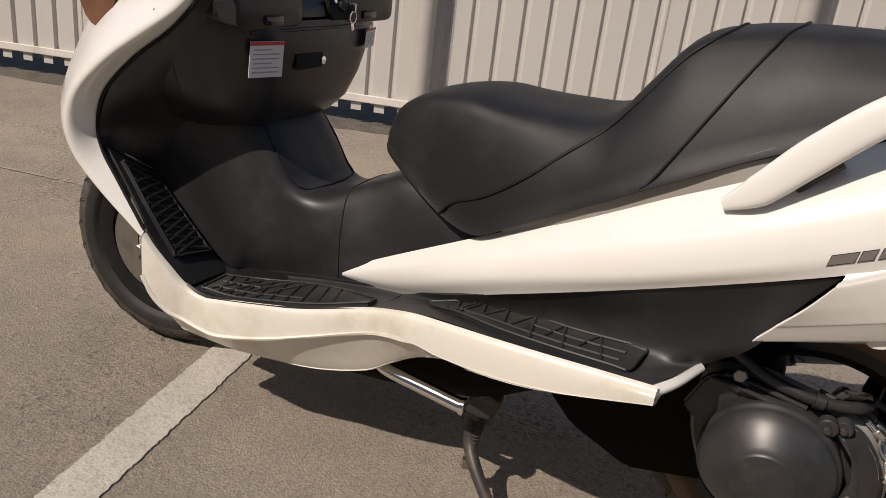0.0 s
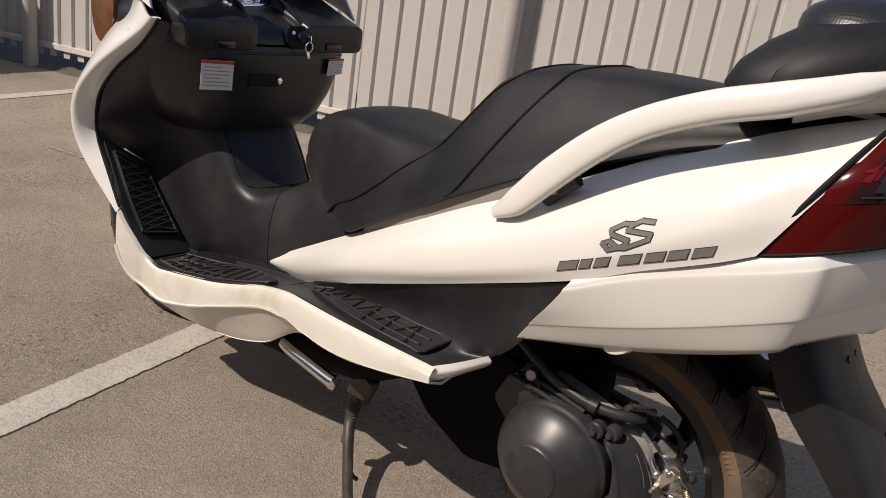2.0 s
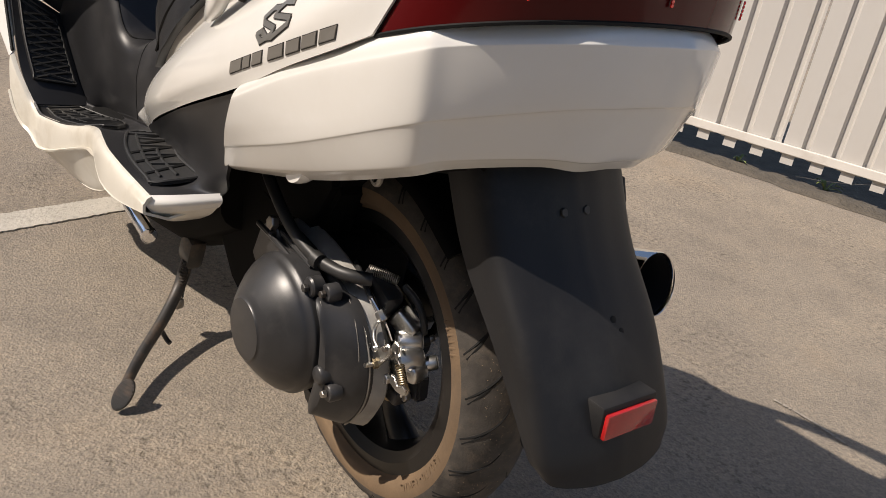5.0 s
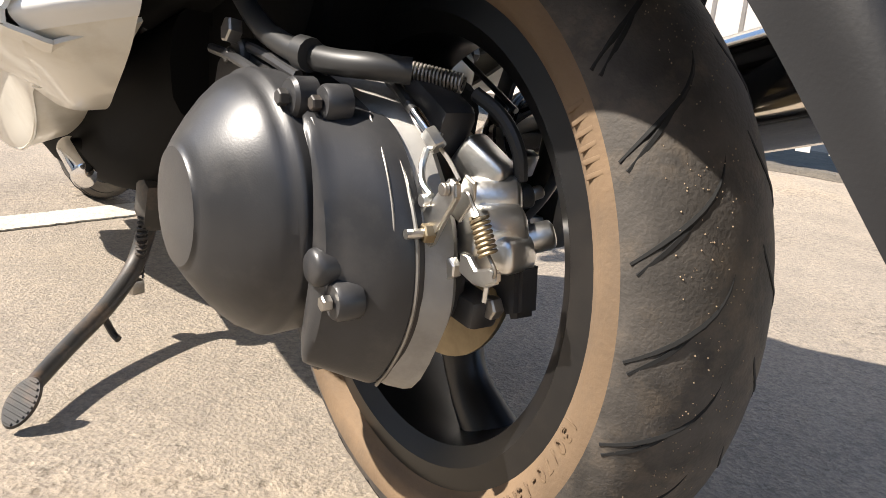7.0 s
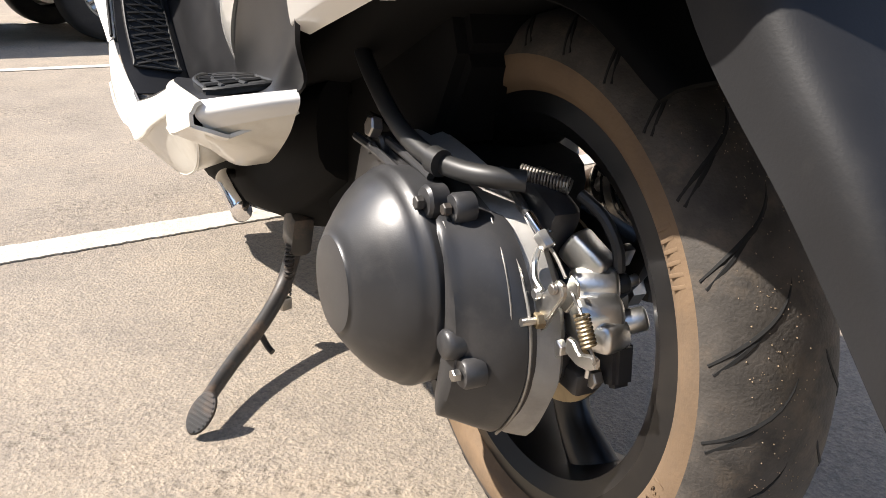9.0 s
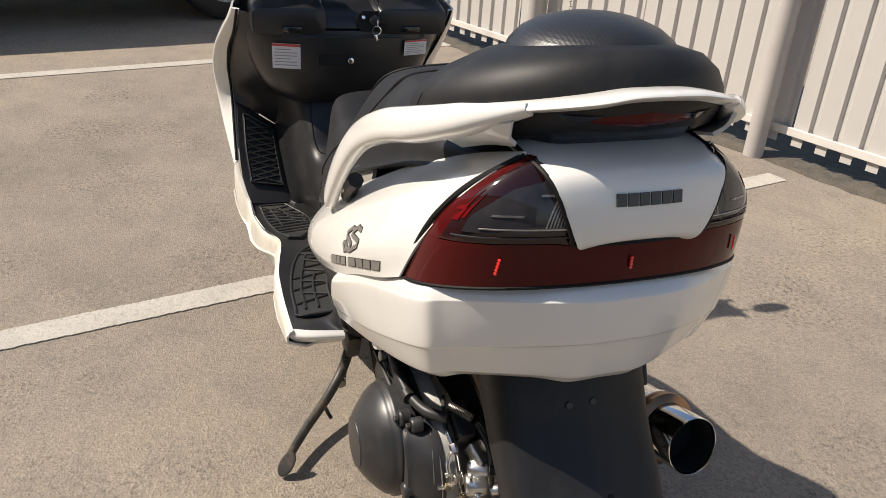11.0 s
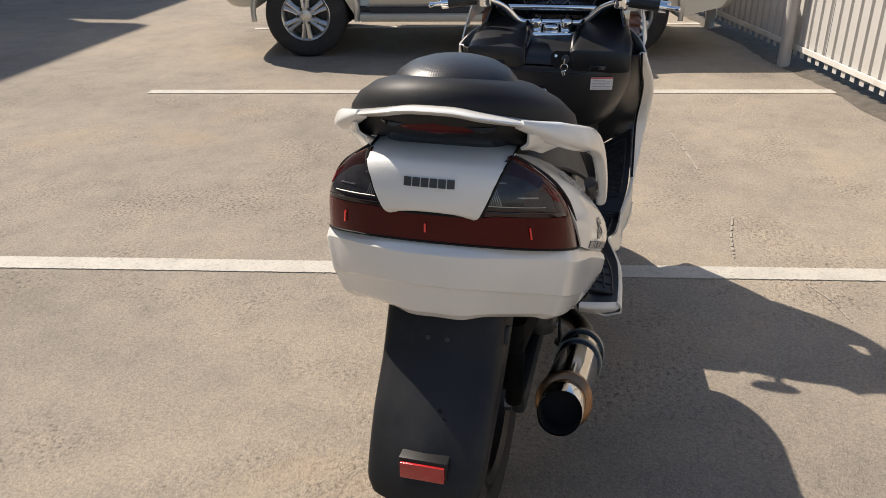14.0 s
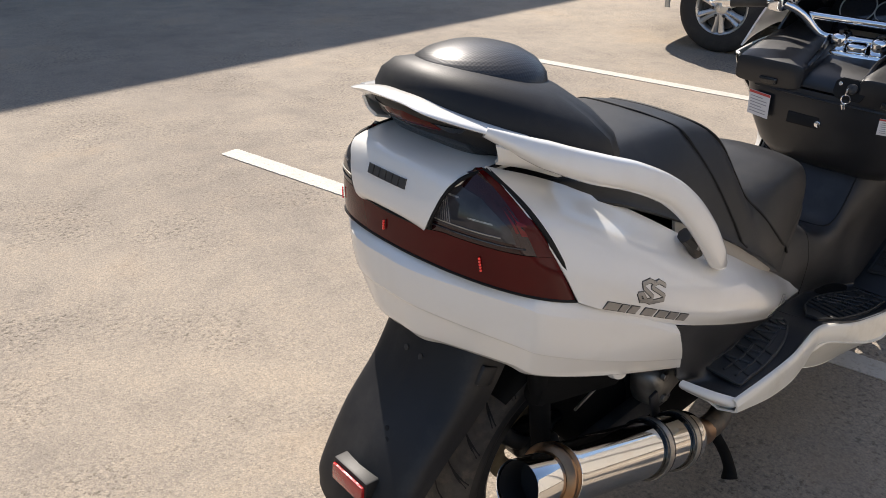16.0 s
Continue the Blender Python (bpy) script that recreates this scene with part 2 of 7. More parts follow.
def asphalt_material():
    """Old sun-bleached asphalt: fine chippings, broad pale and tan patches, small dark pits."""
    m, n, l, b = node_material("old_asphalt")
    co = n.new("ShaderNodeTexCoord")
    def tex(kind, scale, detail=8.0, rough=0.6):
        t = n.new(kind)
        t.inputs["Scale"].default_value = scale
        if kind == "ShaderNodeTexNoise":
            t.inputs["Detail"].default_value, t.inputs["Roughness"].default_value = detail, rough
        l.new(co.outputs["Object"], t.inputs["Vector"])
        return t
    def ramp(src, stops):
        r = n.new("ShaderNodeValToRGB")
        r.color_ramp.elements[0].position, r.color_ramp.elements[0].color = stops[0][0], (*stops[0][1], 1)
        r.color_ramp.elements[1].position, r.color_ramp.elements[1].color = stops[-1][0], (*stops[-1][1], 1)
        for p, c in stops[1:-1]:
            e = r.color_ramp.elements.new(p)
            e.color = (*c, 1)
        l.new(src, r.inputs["Fac"])
        return r.outputs["Color"]
    def mixed(kind, fac, a, c):
        x = n.new("ShaderNodeMix")
        x.data_type, x.blend_type = "RGBA", kind
        if isinstance(fac, float):
            x.inputs["Factor"].default_value = fac
        else:
            l.new(fac, x.inputs["Factor"])
        l.new(a, x.inputs["A"]), l.new(c, x.inputs["B"])
        return x.outputs["Result"]
    stones = tex("ShaderNodeTexVoronoi", 190.0)
    pits = tex("ShaderNodeTexVoronoi", 17.0)
    broad = tex("ShaderNodeTexNoise", 0.55, 7.0, 0.62)
    mid = tex("ShaderNodeTexNoise", 5.0, 10.0, 0.7)
    fine = tex("ShaderNodeTexNoise", 105.0, 9.0, 0.88)
    base = ramp(broad.outputs["Fac"], [(0.34, (0.226, 0.196, 0.162)), (0.5, (0.276, 0.240, 0.196)), (0.64, (0.320, 0.275, 0.219))])
    mott = ramp(mid.outputs["Fac"], [(0.33, (0.86, 0.86, 0.87)), (0.5, (1, 1, 1)), (0.66, (1.10, 1.08, 1.05))])
    grit = ramp(fine.outputs["Fac"], [(0.36, (0.60, 0.60, 0.62)), (0.50, (1, 1, 1)), (0.64, (1.30, 1.28, 1.22))])
    worn = tex("ShaderNodeTexNoise", 1.7, 6.0, 0.6)
    wf = n.new("ShaderNodeMapRange")
    wf.inputs["From Min"].default_value, wf.inputs["From Max"].default_value, wf.inputs["To Min"].default_value, wf.inputs["To Max"].default_value = 0.48, 0.62, 0.18, 1.0
    l.new(worn.outputs["Fac"], wf.inputs["Value"])
    crumb = tex("ShaderNodeTexNoise", 62.0, 3.0, 0.6)
    crumbs = ramp(crumb.outputs["Fac"], [(0.35, (0.50, 0.49, 0.48)), (0.46, (0.97, 0.97, 0.97)), (0.56, (1.03, 1.02, 1.01)), (0.66, (1.20, 1.18, 1.14))])
    chip = ramp(stones.outputs["Color"], [(0.1, (0.66, 0.66, 0.68)), (0.5, (1, 1, 1)), (0.95, (1.36, 1.32, 1.26))])
    pit = ramp(pits.outputs["Distance"], [(0.0, (0.10, 0.10, 0.10)), (0.035, (0.25, 0.25, 0.25)), (0.055, (1, 1, 1))])
    col = mixed("MULTIPLY", 1.0, base, mott)
    col = mixed("MULTIPLY", 0.72, col, grit)
    col = mixed("MULTIPLY", wf.outputs["Result"], col, crumbs)
    col = mixed("MULTIPLY", 0.46, col, chip)
    col = mixed("MULTIPLY", 0.5, col, pit)
    rust = tex("ShaderNodeTexNoise", 1.1, 5.0, 0.55)
    rf = n.new("ShaderNodeMapRange")
    rf.inputs["From Min"].default_value, rf.inputs["From Max"].default_value, rf.inputs["To Max"].default_value = 0.58, 0.72, 0.4
    l.new(rust.outputs["Fac"], rf.inputs["Value"])
    tan = n.new("ShaderNodeRGB")
    tan.outputs[0].default_value = (0.33, 0.24, 0.155, 1)
    col = mixed("MIX", rf.outputs["Result"], col, tan.outputs[0])
    l.new(col, b.inputs["Base Color"])
    b.inputs["Roughness"].default_value = 0.9
    b.inputs["Specular IOR Level"].default_value = 0.25
    h1 = n.new("ShaderNodeMath")
    h1.operation = "MULTIPLY"
    h1.inputs[1].default_value = 0.0035
    l.new(stones.outputs["Distance"], h1.inputs[0])
    h2 = n.new("ShaderNodeMath")
    h2.operation = "MULTIPLY_ADD"
    h2.inputs[1].default_value = 0.006
    l.new(fine.outputs["Fac"], h2.inputs[0]), l.new(h1.outputs[0], h2.inputs[2])
    bump = n.new("ShaderNodeBump")
    bump.inputs["Strength"].default_value, bump.inputs["Distance"].default_value = 0.62, 1.0
    h3 = n.new("ShaderNodeMath")
    h3.operation = "MULTIPLY"
    l.new(crumb.outputs["Fac"], h3.inputs[0]), l.new(wf.outputs["Result"], h3.inputs[1])
    h4 = n.new("ShaderNodeMath")
    h4.operation = "MULTIPLY_ADD"
    h4.inputs[1].default_value = 0.014
    l.new(h3.outputs[0], h4.inputs[0]), l.new(h2.outputs[0], h4.inputs[2])
    l.new(h4.outputs[0], bump.inputs["Height"]), l.new(bump.outputs["Normal"], b.inputs["Normal"])
    return m


ASPHALT = asphalt_material()


# ---- building helpers ----
def finish(bm, name, material, parent=None, label="", smooth=35, matrix=None):
    """Links a bmesh as one mesh object, under a thing where one is given."""
    bmesh.ops.recalc_face_normals(bm, faces=bm.faces)
    return mesh_of(bm, name, material, parent, label, smooth, matrix)


def mesh_of(bm, name, material, parent=None, label="", smooth=35, matrix=None):
    me = bpy.data.meshes.new(name)
    if matrix:
        bm.transform(matrix)
    bm.to_mesh(me)
    bm.free()
    me.materials.append(material)
    if smooth:
        me.shade_smooth()
        me.set_sharp_from_angle(angle=radians(smooth))
    ob = new(name, me)
    ob.parent = parent
    if label:
        ob["label"] = label
    return ob


def part(name, bm, material, parent, label="", smooth=35):
    return finish(bm, name, material, parent, label, smooth)


def thing(name, label, category, group="", at=None):
    ob = new(name)
    ob.empty_display_size = 0.1
    if at:
        ob.matrix_basis = at
    return tagged(ob, label, category, group)


def crom(p, n):
    """n points on a smooth curve through the points p."""
    p = [np.array(q, float) for q in p]
    out = []
    for i in range(n):
        u = i / (n - 1) * (len(p) - 1)
        k = min(int(u), len(p) - 2)
        f = u - k
        b, c = p[k], p[k + 1]
        a = p[k - 1] if k else 2 * b - c
        d = p[k + 2] if k + 2 < len(p) else 2 * c - b
        out.append(0.5 * (2 * b + (c - a) * f + (2 * a - 5 * b + 4 * c - d) * f * f + (3 * b - a - 3 * c + d) * f ** 3))
    return out


def grid_of(rows, nu, nv):
    """A fine grid on the smooth surface through a coarse grid of points."""
    lines = [crom(r, nv) for r in rows]
    cols = [crom([ln[j] for ln in lines], nu) for j in range(nv)]
    return [[cols[j][i] for j in range(nv)] for i in range(nu)]


def flip(g):
    return [[p * np.array((1, -1, 1)) for p in r] for r in g]


def whole(g):
    """Left half to centre line, carried on to the mirrored right half."""
    return [r + [p * np.array((1, -1, 1)) for p in r[-2::-1]] for r in g]


def panel_bm(g, thick=0.004, inward=None):
    """A sheet with thickness from a grid; inward is a point on its hidden side."""
    a = np.array(g)
    du, dv = np.gradient(a, axis=0), np.gradient(a, axis=1)
    nrm = np.cross(du, dv)
    nrm /= np.maximum(np.linalg.norm(nrm, axis=2, keepdims=True), 1e-9)
    if inward is not None:
        s = np.sign(((np.array(inward) - a) * nrm).sum(axis=2).mean())
        nrm = nrm * (s or 1)
    bm = bmesh.new()
    nu, nv = a.shape[:2]
    lay = [[[bm.verts.new(p) for p in r] for r in q] for q in (a, a + nrm * thick)]
    for q in lay:
        for i in range(nu - 1):
            for j in range(nv - 1):
                bm.faces.new((q[i][j], q[i][j + 1], q[i + 1][j + 1], q[i + 1][j]))
    edge = [(0, j) for j in range(nv)] + [(i, nv - 1) for i in range(1, nu)] + [(nu - 1, j) for j in range(nv - 2, -1, -1)] + [(i, 0) for i in range(nu - 2, 0, -1)]
    for k in range(len(edge)):
        (i, j), (m2, n2) = edge[k], edge[(k + 1) % len(edge)]
        bm.faces.new((lay[0][i][j], lay[0][m2][n2], lay[1][m2][n2], lay[1][i][j]))
    return bm


def panel(name, rows, material, parent, nu=24, nv=24, thick=0.004, inward=(-0.2, 0, 0.5), label="", both=True, smooth=50):
    """A body panel of the left side, and its mirror image on the right."""
    g = grid_of(rows, nu, nv)
    made = [part(name, panel_bm(g, thick, inward), material, parent, label, smooth)]
    if both:
        made.append(part(name, panel_bm(flip(g), thick, inward), material, parent, label, smooth))
    return made


def loft_bm(rings, cap=True, closed=True):
    bm = bmesh.new()
    vs = [[bm.verts.new(p) for p in r] for r in rings]
    n = len(rings[0])
    for a, b in zip(vs, vs[1:]):
        for j in range(n if closed else n - 1):
            bm.faces.new((a[j], a[(j + 1) % n], b[(j + 1) % n], b[j]))
    if cap and closed:
        bm.faces.new(vs[0]), bm.faces.new(vs[-1][::-1])
    return bm


def tube_bm(path, radius, n=12, seg=None, cap=True, flat=1.0):
    """A round rod along a smooth path; radius may be a list along it; flat squeezes it across."""
    pts = crom(path, seg or max(2, 6 * (len(path) - 1))) if len(path) > 2 else [np.array(p, float) for p in path]
    rad = np.interp(np.linspace(0, 1, len(pts)), np.linspace(0, 1, len(radius)), radius).tolist() if isinstance(radius, (list, tuple)) else [radius] * len(pts)
    rings, side = [], None
    for i, p in enumerate(pts):
        t = Vector(pts[min(i + 1, len(pts) - 1)] - pts[max(i - 1, 0)]).normalized()
        if side is None:
            side = t.orthogonal().normalized()
        side = (side - t * side.dot(t)).normalized()
        up = t.cross(side)
        rings.append([Vector(p) + rad[i] * (math.cos(2 * math.pi * k / n) * side + flat * math.sin(2 * math.pi * k / n) * up) for k in range(n)])
    return loft_bm(rings, cap)


def lathe_bm(profile, n=32, arc=2 * math.pi):
    """Turns (radius, along) pairs round the Y axis."""
    bm = bmesh.new()
    vs = [[bm.verts.new((r * math.cos(2 * math.pi * k / n), h, r * math.sin(2 * math.pi * k / n))) for k in range(n)] for r, h in profile]
    for a, b in zip(vs, vs[1:]):
        for k in range(n):
            bm.faces.new((a[k], a[(k + 1) % n], b[(k + 1) % n], b[k]))
    return bm


def box_bm(size, bevel=0.003, at=(0, 0, 0), turn=(0, 0, 0), segs=2):
    bm = bmesh.new()
    bmesh.ops.create_cube(bm, size=1)
    bmesh.ops.scale(bm, vec=size, verts=bm.verts)
    if bevel:
        bmesh.ops.bevel(bm, geom=bm.edges[:], offset=min(bevel, 0.45 * min(size)), segments=segs, affect="EDGES", profile=0.5)
    bm.transform(pose(*at, *turn))
    return bm


def rod_bm(a, b, r, n=14, bevel=0.0):
    return tube_bm([a, b], r, n)


def disc_bm(at, axis, r, h, n=20, bevel=0.15):
    """A short bolt-like cylinder with an eased rim, standing on a point, along an axis."""
    bm = lathe_bm([(0.0001, 0), (r, 0), (r, h * (1 - bevel)), (r * (1 - bevel), h), (0.0001, h)], n)
    q = Vector((0, 1, 0)).rotation_difference(Vector(axis)).to_matrix().to_4x4()
    bm.transform(Matrix.Translation(at) @ q)
    return bm


def prism_bm(outline, depth, m=Matrix.Identity(4), bevel=0.0):
    """A flat outline in XZ pushed along Y."""
    bm = bmesh.new()
    f = bm.faces.new([bm.verts.new((x, 0, z)) for x, z in outline])
    r = bmesh.ops.extrude_face_region(bm, geom=[f])
    bmesh.ops.translate(bm, vec=(0, depth, 0), verts=[v for v in r["geom"] if isinstance(v, bmesh.types.BMVert)])
    if bevel:
        bmesh.ops.bevel(bm, geom=bm.edges[:], offset=bevel, segments=2, affect="EDGES")
    bm.transform(m)
    return bm


def spring_bm(a, b, r, wire, turns):
    a, b = Vector(a), Vector(b)
    ax = (b - a).normalized()
    u = ax.orthogonal().normalized()
    v = ax.cross(u)
    k = turns * 10
    pts = [a + (b - a) * (i / k) + r * (math.cos(2 * math.pi * i / 10) * u + math.sin(2 * math.pi * i / 10) * v) for i in range(k + 1)]
    return tube_bm([tuple(p) for p in pts], wire, 5, seg=k + 1)


from mathutils.bvhtree import BVHTree


def skin(ob):
    """A search tree over a finished part, to lay small parts on its surface."""
    me = ob.data
    return BVHTree.FromPolygons([v.co[:] for v in me.vertices], [p.vertices[:] for p in me.polygons])


def drape(tree, points, lift=0.0):
    """Moves points to the nearest place on a surface, lifted off it a little."""
    out = []
    for p in points:
        q, nrm, _, _ = tree.find_nearest(Vector(p))
        d = Vector(p) - q
        nrm = nrm if nrm.dot(d) >= -1e-6 or d.length < 0.004 else nrm
        out.append(tuple(q + nrm * lift))
    return out
# ---- the place ----
def build_ground():
    bm = bmesh.new()
    bmesh.ops.create_grid(bm, x_segments=40, y_segments=40, size=200)
    tagged(mesh_of(bm, "ground", ASPHALT, smooth=0), "sun-bleached old asphalt of a parking lot", "ground", kind="structure")


def build_marking(name, a, b, width, seed, label):
    """A painted bay line with ragged worn edges, laid on the asphalt."""
    rnd = random.Random(seed)
    a, b = Vector((*a, 0)), Vector((*b, 0))
    d = (b - a).normalized()
    s = Vector((-d.y, d.x, 0))
    n = int((b - a).length / 0.007)
    bm = bmesh.new()
    rows = []
    for i in range(n + 1):
        p = a + (b - a) * (i / n)
        w1, w2 = width / 2 + rnd.uniform(-0.003, 0.002), width / 2 + rnd.uniform(-0.003, 0.002)
        ends = 1.0 if 0 < i < n else 0.8
        rows.append([bm.verts.new(p + s * w1 * ends + Vector((0, 0, 0.004))), bm.verts.new(p - s * w2 * ends + Vector((0, 0, 0.004)))])
    for p, q in zip(rows, rows[1:]):
        bm.faces.new((p[0], p[1], q[1], q[0]))
    r = bmesh.ops.extrude_face_region(bm, geom=bm.faces[:])
    bmesh.ops.translate(bm, vec=(0, 0, -0.003), verts=[v for v in r["geom"] if isinstance(v, bmesh.types.BMVert)])
    tagged(finish(bm, name, LINE, smooth=0), label, "road marking", kind="structure")


build_ground()
build_marking("marking", (-0.650, -2.62), (-1.695, 2.22), 0.102, 1, "worn white parking bay line")
build_marking("marking", (-3.345, -3.09), (-4.53, 1.73), 0.10, 2, "worn white parking bay line")
build_marking("marking", (-5.87, -3.54), (-7.32, 1.10), 0.10, 3, "worn white parking bay line")


def build_scratch(points, width, seed):
    """A faint pale scrape on the asphalt, broken and uneven."""
    rnd = random.Random(seed)
    line = crom([(x, y, 0) for x, y in points], 40)
    bm = bmesh.new()
    for i in range(39):
        if rnd.random() < 0.22:
            continue
        p, q = Vector(line[i]), Vector(line[i + 1])
        d = (q - p).normalized()
        s = Vector((-d.y, d.x, 0)) * width * rnd.uniform(0.3, 0.8)
        up = Vector((0, 0, 0.0045))
        bm.faces.new([bm.verts.new(v + up) for v in (p + s, p - s, q - s * rnd.uniform(0.5, 1), q + s)])
    tagged(mesh_of(bm, "scratch_mark", CHALK, smooth=0), "faint pale scratch on the asphalt", "road marking", kind="structure")


build_scratch([(0.206, 0.977), (0.294, 0.985), (0.383, 0.980)], 0.006, 1)
build_scratch([(-3.245, 0.455), (-2.819, 0.549), (-2.383, 0.632)], 0.008, 2)
build_scratch([(-1.941, 0.731), (-1.726, 0.711), (-1.504, 0.708)], 0.008, 3)
build_scratch([(-1.341, 0.949), (-1.212, 1.020), (-1.058, 1.064)], 0.006, 4)

FENCE_AT = Vector((-3.61, 1.905, 0))
FENCE_SLOPE = 0.30
FENCE_M = Matrix.Translation(FENCE_AT) @ Matrix.Rotation(math.atan(FENCE_SLOPE), 4, "Z")


def sheet_bm(width, height, pitch=0.1275, depth=0.018):
    """One profiled steel sheet: flat pans with narrow raised ribs, seen from -Y."""
    bm = bmesh.new()
    prof = [(0.0, 0.0)]
    n = round(width / pitch)
    for i in range(n):
        x = i * pitch
        prof += [(x + 0.078, 0.0), (x + 0.088, depth), (x + 0.108, depth), (x + 0.118, 0.0)]
    prof.append((width, 0.0))
    lo = [bm.verts.new((x, y, 0)) for x, y in prof]
    hi = [bm.verts.new((x, y, height)) for x, y in prof]
    for i in range(n):
        # an added tab below the rail for each lit pan end; shaded rib ends are left out
        x = i * pitch
        tab = [[bm.verts.new((a, y, z)) for a, z in ((x + 0.010, 0.02), (x + 0.010, -0.040), (x + 0.066, -0.040), (x + 0.066, 0.02))] for y in (-0.004, -0.001)]
        bm.faces.new(tab[0]), bm.faces.new(tab[1][::-1])
        for k in range(4):
            bm.faces.new((tab[0][k], tab[1][k], tab[1][(k + 1) % 4], tab[0][(k + 1) % 4]))
    lo2 = [bm.verts.new((x, y + 0.0015, 0)) for x, y in prof]
    hi2 = [bm.verts.new((x, y + 0.0015, height)) for x, y in prof]
    for k in range(len(prof) - 1):
        bm.faces.new((lo[k], lo[k + 1], hi[k + 1], hi[k]))
        bm.faces.new((lo2[k + 1], lo2[k], hi2[k], hi2[k + 1]))
        bm.faces.new((lo[k + 1], lo[k], lo2[k], lo2[k + 1]))
        bm.faces.new((hi[k], hi[k + 1], hi2[k + 1], hi2[k]))
    return bm


def build_fence():
    fence = thing("fence", "light grey profiled steel sheet fence with steel posts", "fence", at=FENCE_M)
    first = mesh_of(sheet_bm(1.02, 2.08), "sheet", SHEET, fence, smooth=0)
    spots = [1.80 + 1.03 * k for k in range(-10, 8)]
    first.location = (spots[0], 0, 0.125)
    for x in spots[1:]:
        o = first.copy()
        scene.collection.objects.link(o)
        o.location = (x, 0, 0.125)
    part("bottom_rail", box_bm((19, 0.018, 0.040), 0.003, (0.9, -0.0105, 0.152)), RAIL, fence, "light painted bottom rail", 0)
    part("top_rail", box_bm((19, 0.03, 0.04), 0.004, (0.9, -0.022, 1.95)), RAIL, fence, "", 0)
    for x in (-6.96, -5.23, -3.50, -1.77, -0.04, 1.67, 3.43, 5.16, 6.89):
        pst = part("post", rod_bm((x, -0.080, -0.05), (x, -0.080, 2.25), 0.048, 20), POST, fence, "brown-grey round steel post")
    return fence


build_fence()


def build_kerb_soil():
    """A low strip of loose sandy soil along the foot of the fence."""
    bm = bmesh.new()
    rnd = random.Random(5)
    rows = []
    n = 240
    for i in range(n + 1):
        x = -9.5 + 19 * i / n
        rows.append([bm.verts.new((x, -0.10 + 0.05 * noise.noise(Vector((x * 1.3, 0, 0))) + rnd.uniform(-0.015, 0.015), 0.0015)),
                     bm.verts.new((x, -0.02 + rnd.uniform(-0.01, 0.01), 0.008 + rnd.uniform(0, 0.012))),
                     bm.verts.new((x, 0.08, 0.012 + rnd.uniform(0, 0.012))),
                     bm.verts.new((x, 0.8, 0.01))])
    for a, b in zip(rows, rows[1:]):
        for k in range(3):
            bm.faces.new((a[k], b[k], b[k + 1], a[k + 1]))
    ob = tagged(mesh_of(bm, "soil_strip", SOIL, smooth=60), "loose sandy soil along the fence foot", "soil", kind="stuff")
    ob.matrix_basis = FENCE_M


build_kerb_soil()


def build_building():
    """The block across the lot, out of sight, whose shadow lies on the asphalt."""
    b = thing("building", "plain plastered building across the parking lot", "building")
    m = Matrix.Translation((-8.42, -11.36, 0)) @ Matrix.Rotation(radians(7.7), 4, "Z")
    for nm, size, at, material in (("wall", (44, 8, 7.4), (22, -4, 3.7), PLASTER), ("roof", (44.4, 8.4, 0.25), (22, -4, 7.53), ROOFING),
                               ("wing_wall", (16, 8, 6.95), (-8.3, -4, 3.475), PLASTER), ("wing_roof", (16, 8.4, 0.25), (-8.3, -4, 7.08), ROOFING)):
        bm = box_bm(size, 0.0, at)
        bm.transform(m)
        part(nm, bm, material, b, "", 0)


build_building()

# ---- the scooter ----
scooter = thing("scooter", "white maxi scooter with black seat and footboards on its side stand", "scooter", at=Matrix.Translation((-0.005, -0.003, 0.011)) @ Matrix.Diagonal((1.006, 1, 1, 1)))
AXLE_R, AXLE_F = Vector((0.046, 0.013, 0.269)), Vector((-1.372, 0, 0.253))

_own = scooter.matrix_basis.inverted()
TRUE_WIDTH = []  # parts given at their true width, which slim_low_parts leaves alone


def own(rows):
    """Rows of places in the yard, in the scooter's own frame."""
    return [[tuple(_own @ Vector(p)) for p in r] for r in rows]


def body(name, rows, *more, **named):
    """A panel whose rows are places in the yard."""
    made = panel(name, own(rows), *more, **named)
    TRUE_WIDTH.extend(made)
    return made


# rear upper side panels, from the pointed front tip to the lamp
side_panels = body("side_panel", [
    [(-0.834, -0.106, 0.380), (-0.720, -0.124, 0.443), (-0.50, -0.172, 0.561), (-0.30, -0.204, 0.664), (-0.12, -0.206, 0.754), (0.08, -0.172, 0.866), (0.22, -0.142, 0.931), (0.330, -0.126, 0.972)],
    [(-0.835, -0.112, 0.375), (-0.708, -0.140, 0.425), (-0.485, -0.204, 0.535), (-0.27, -0.246, 0.624), (-0.08, -0.253, 0.712), (0.10, -0.232, 0.816), (0.22, -0.208, 0.883), (0.312, -0.187, 0.919)],
    [(-0.835, -0.114, 0.367), (-0.694, -0.142, 0.400), (-0.470, -0.218, 0.505), (-0.23, -0.258, 0.596), (-0.04, -0.266, 0.678), (0.10, -0.257, 0.756), (0.19, -0.246, 0.809), (0.275, -0.222, 0.847)],
    [(-0.832, -0.110, 0.358), (-0.676, -0.130, 0.377), (-0.460, -0.208, 0.474), (-0.22, -0.248, 0.572), (0.00, -0.260, 0.661), (0.10, -0.254, 0.711), (0.19, -0.246, 0.753), (0.238, -0.236, 0.778)],
], WHITE, scooter, 28, 60, 0.004, (-0.2, 0, 0.6), "pearl white upper side panel")

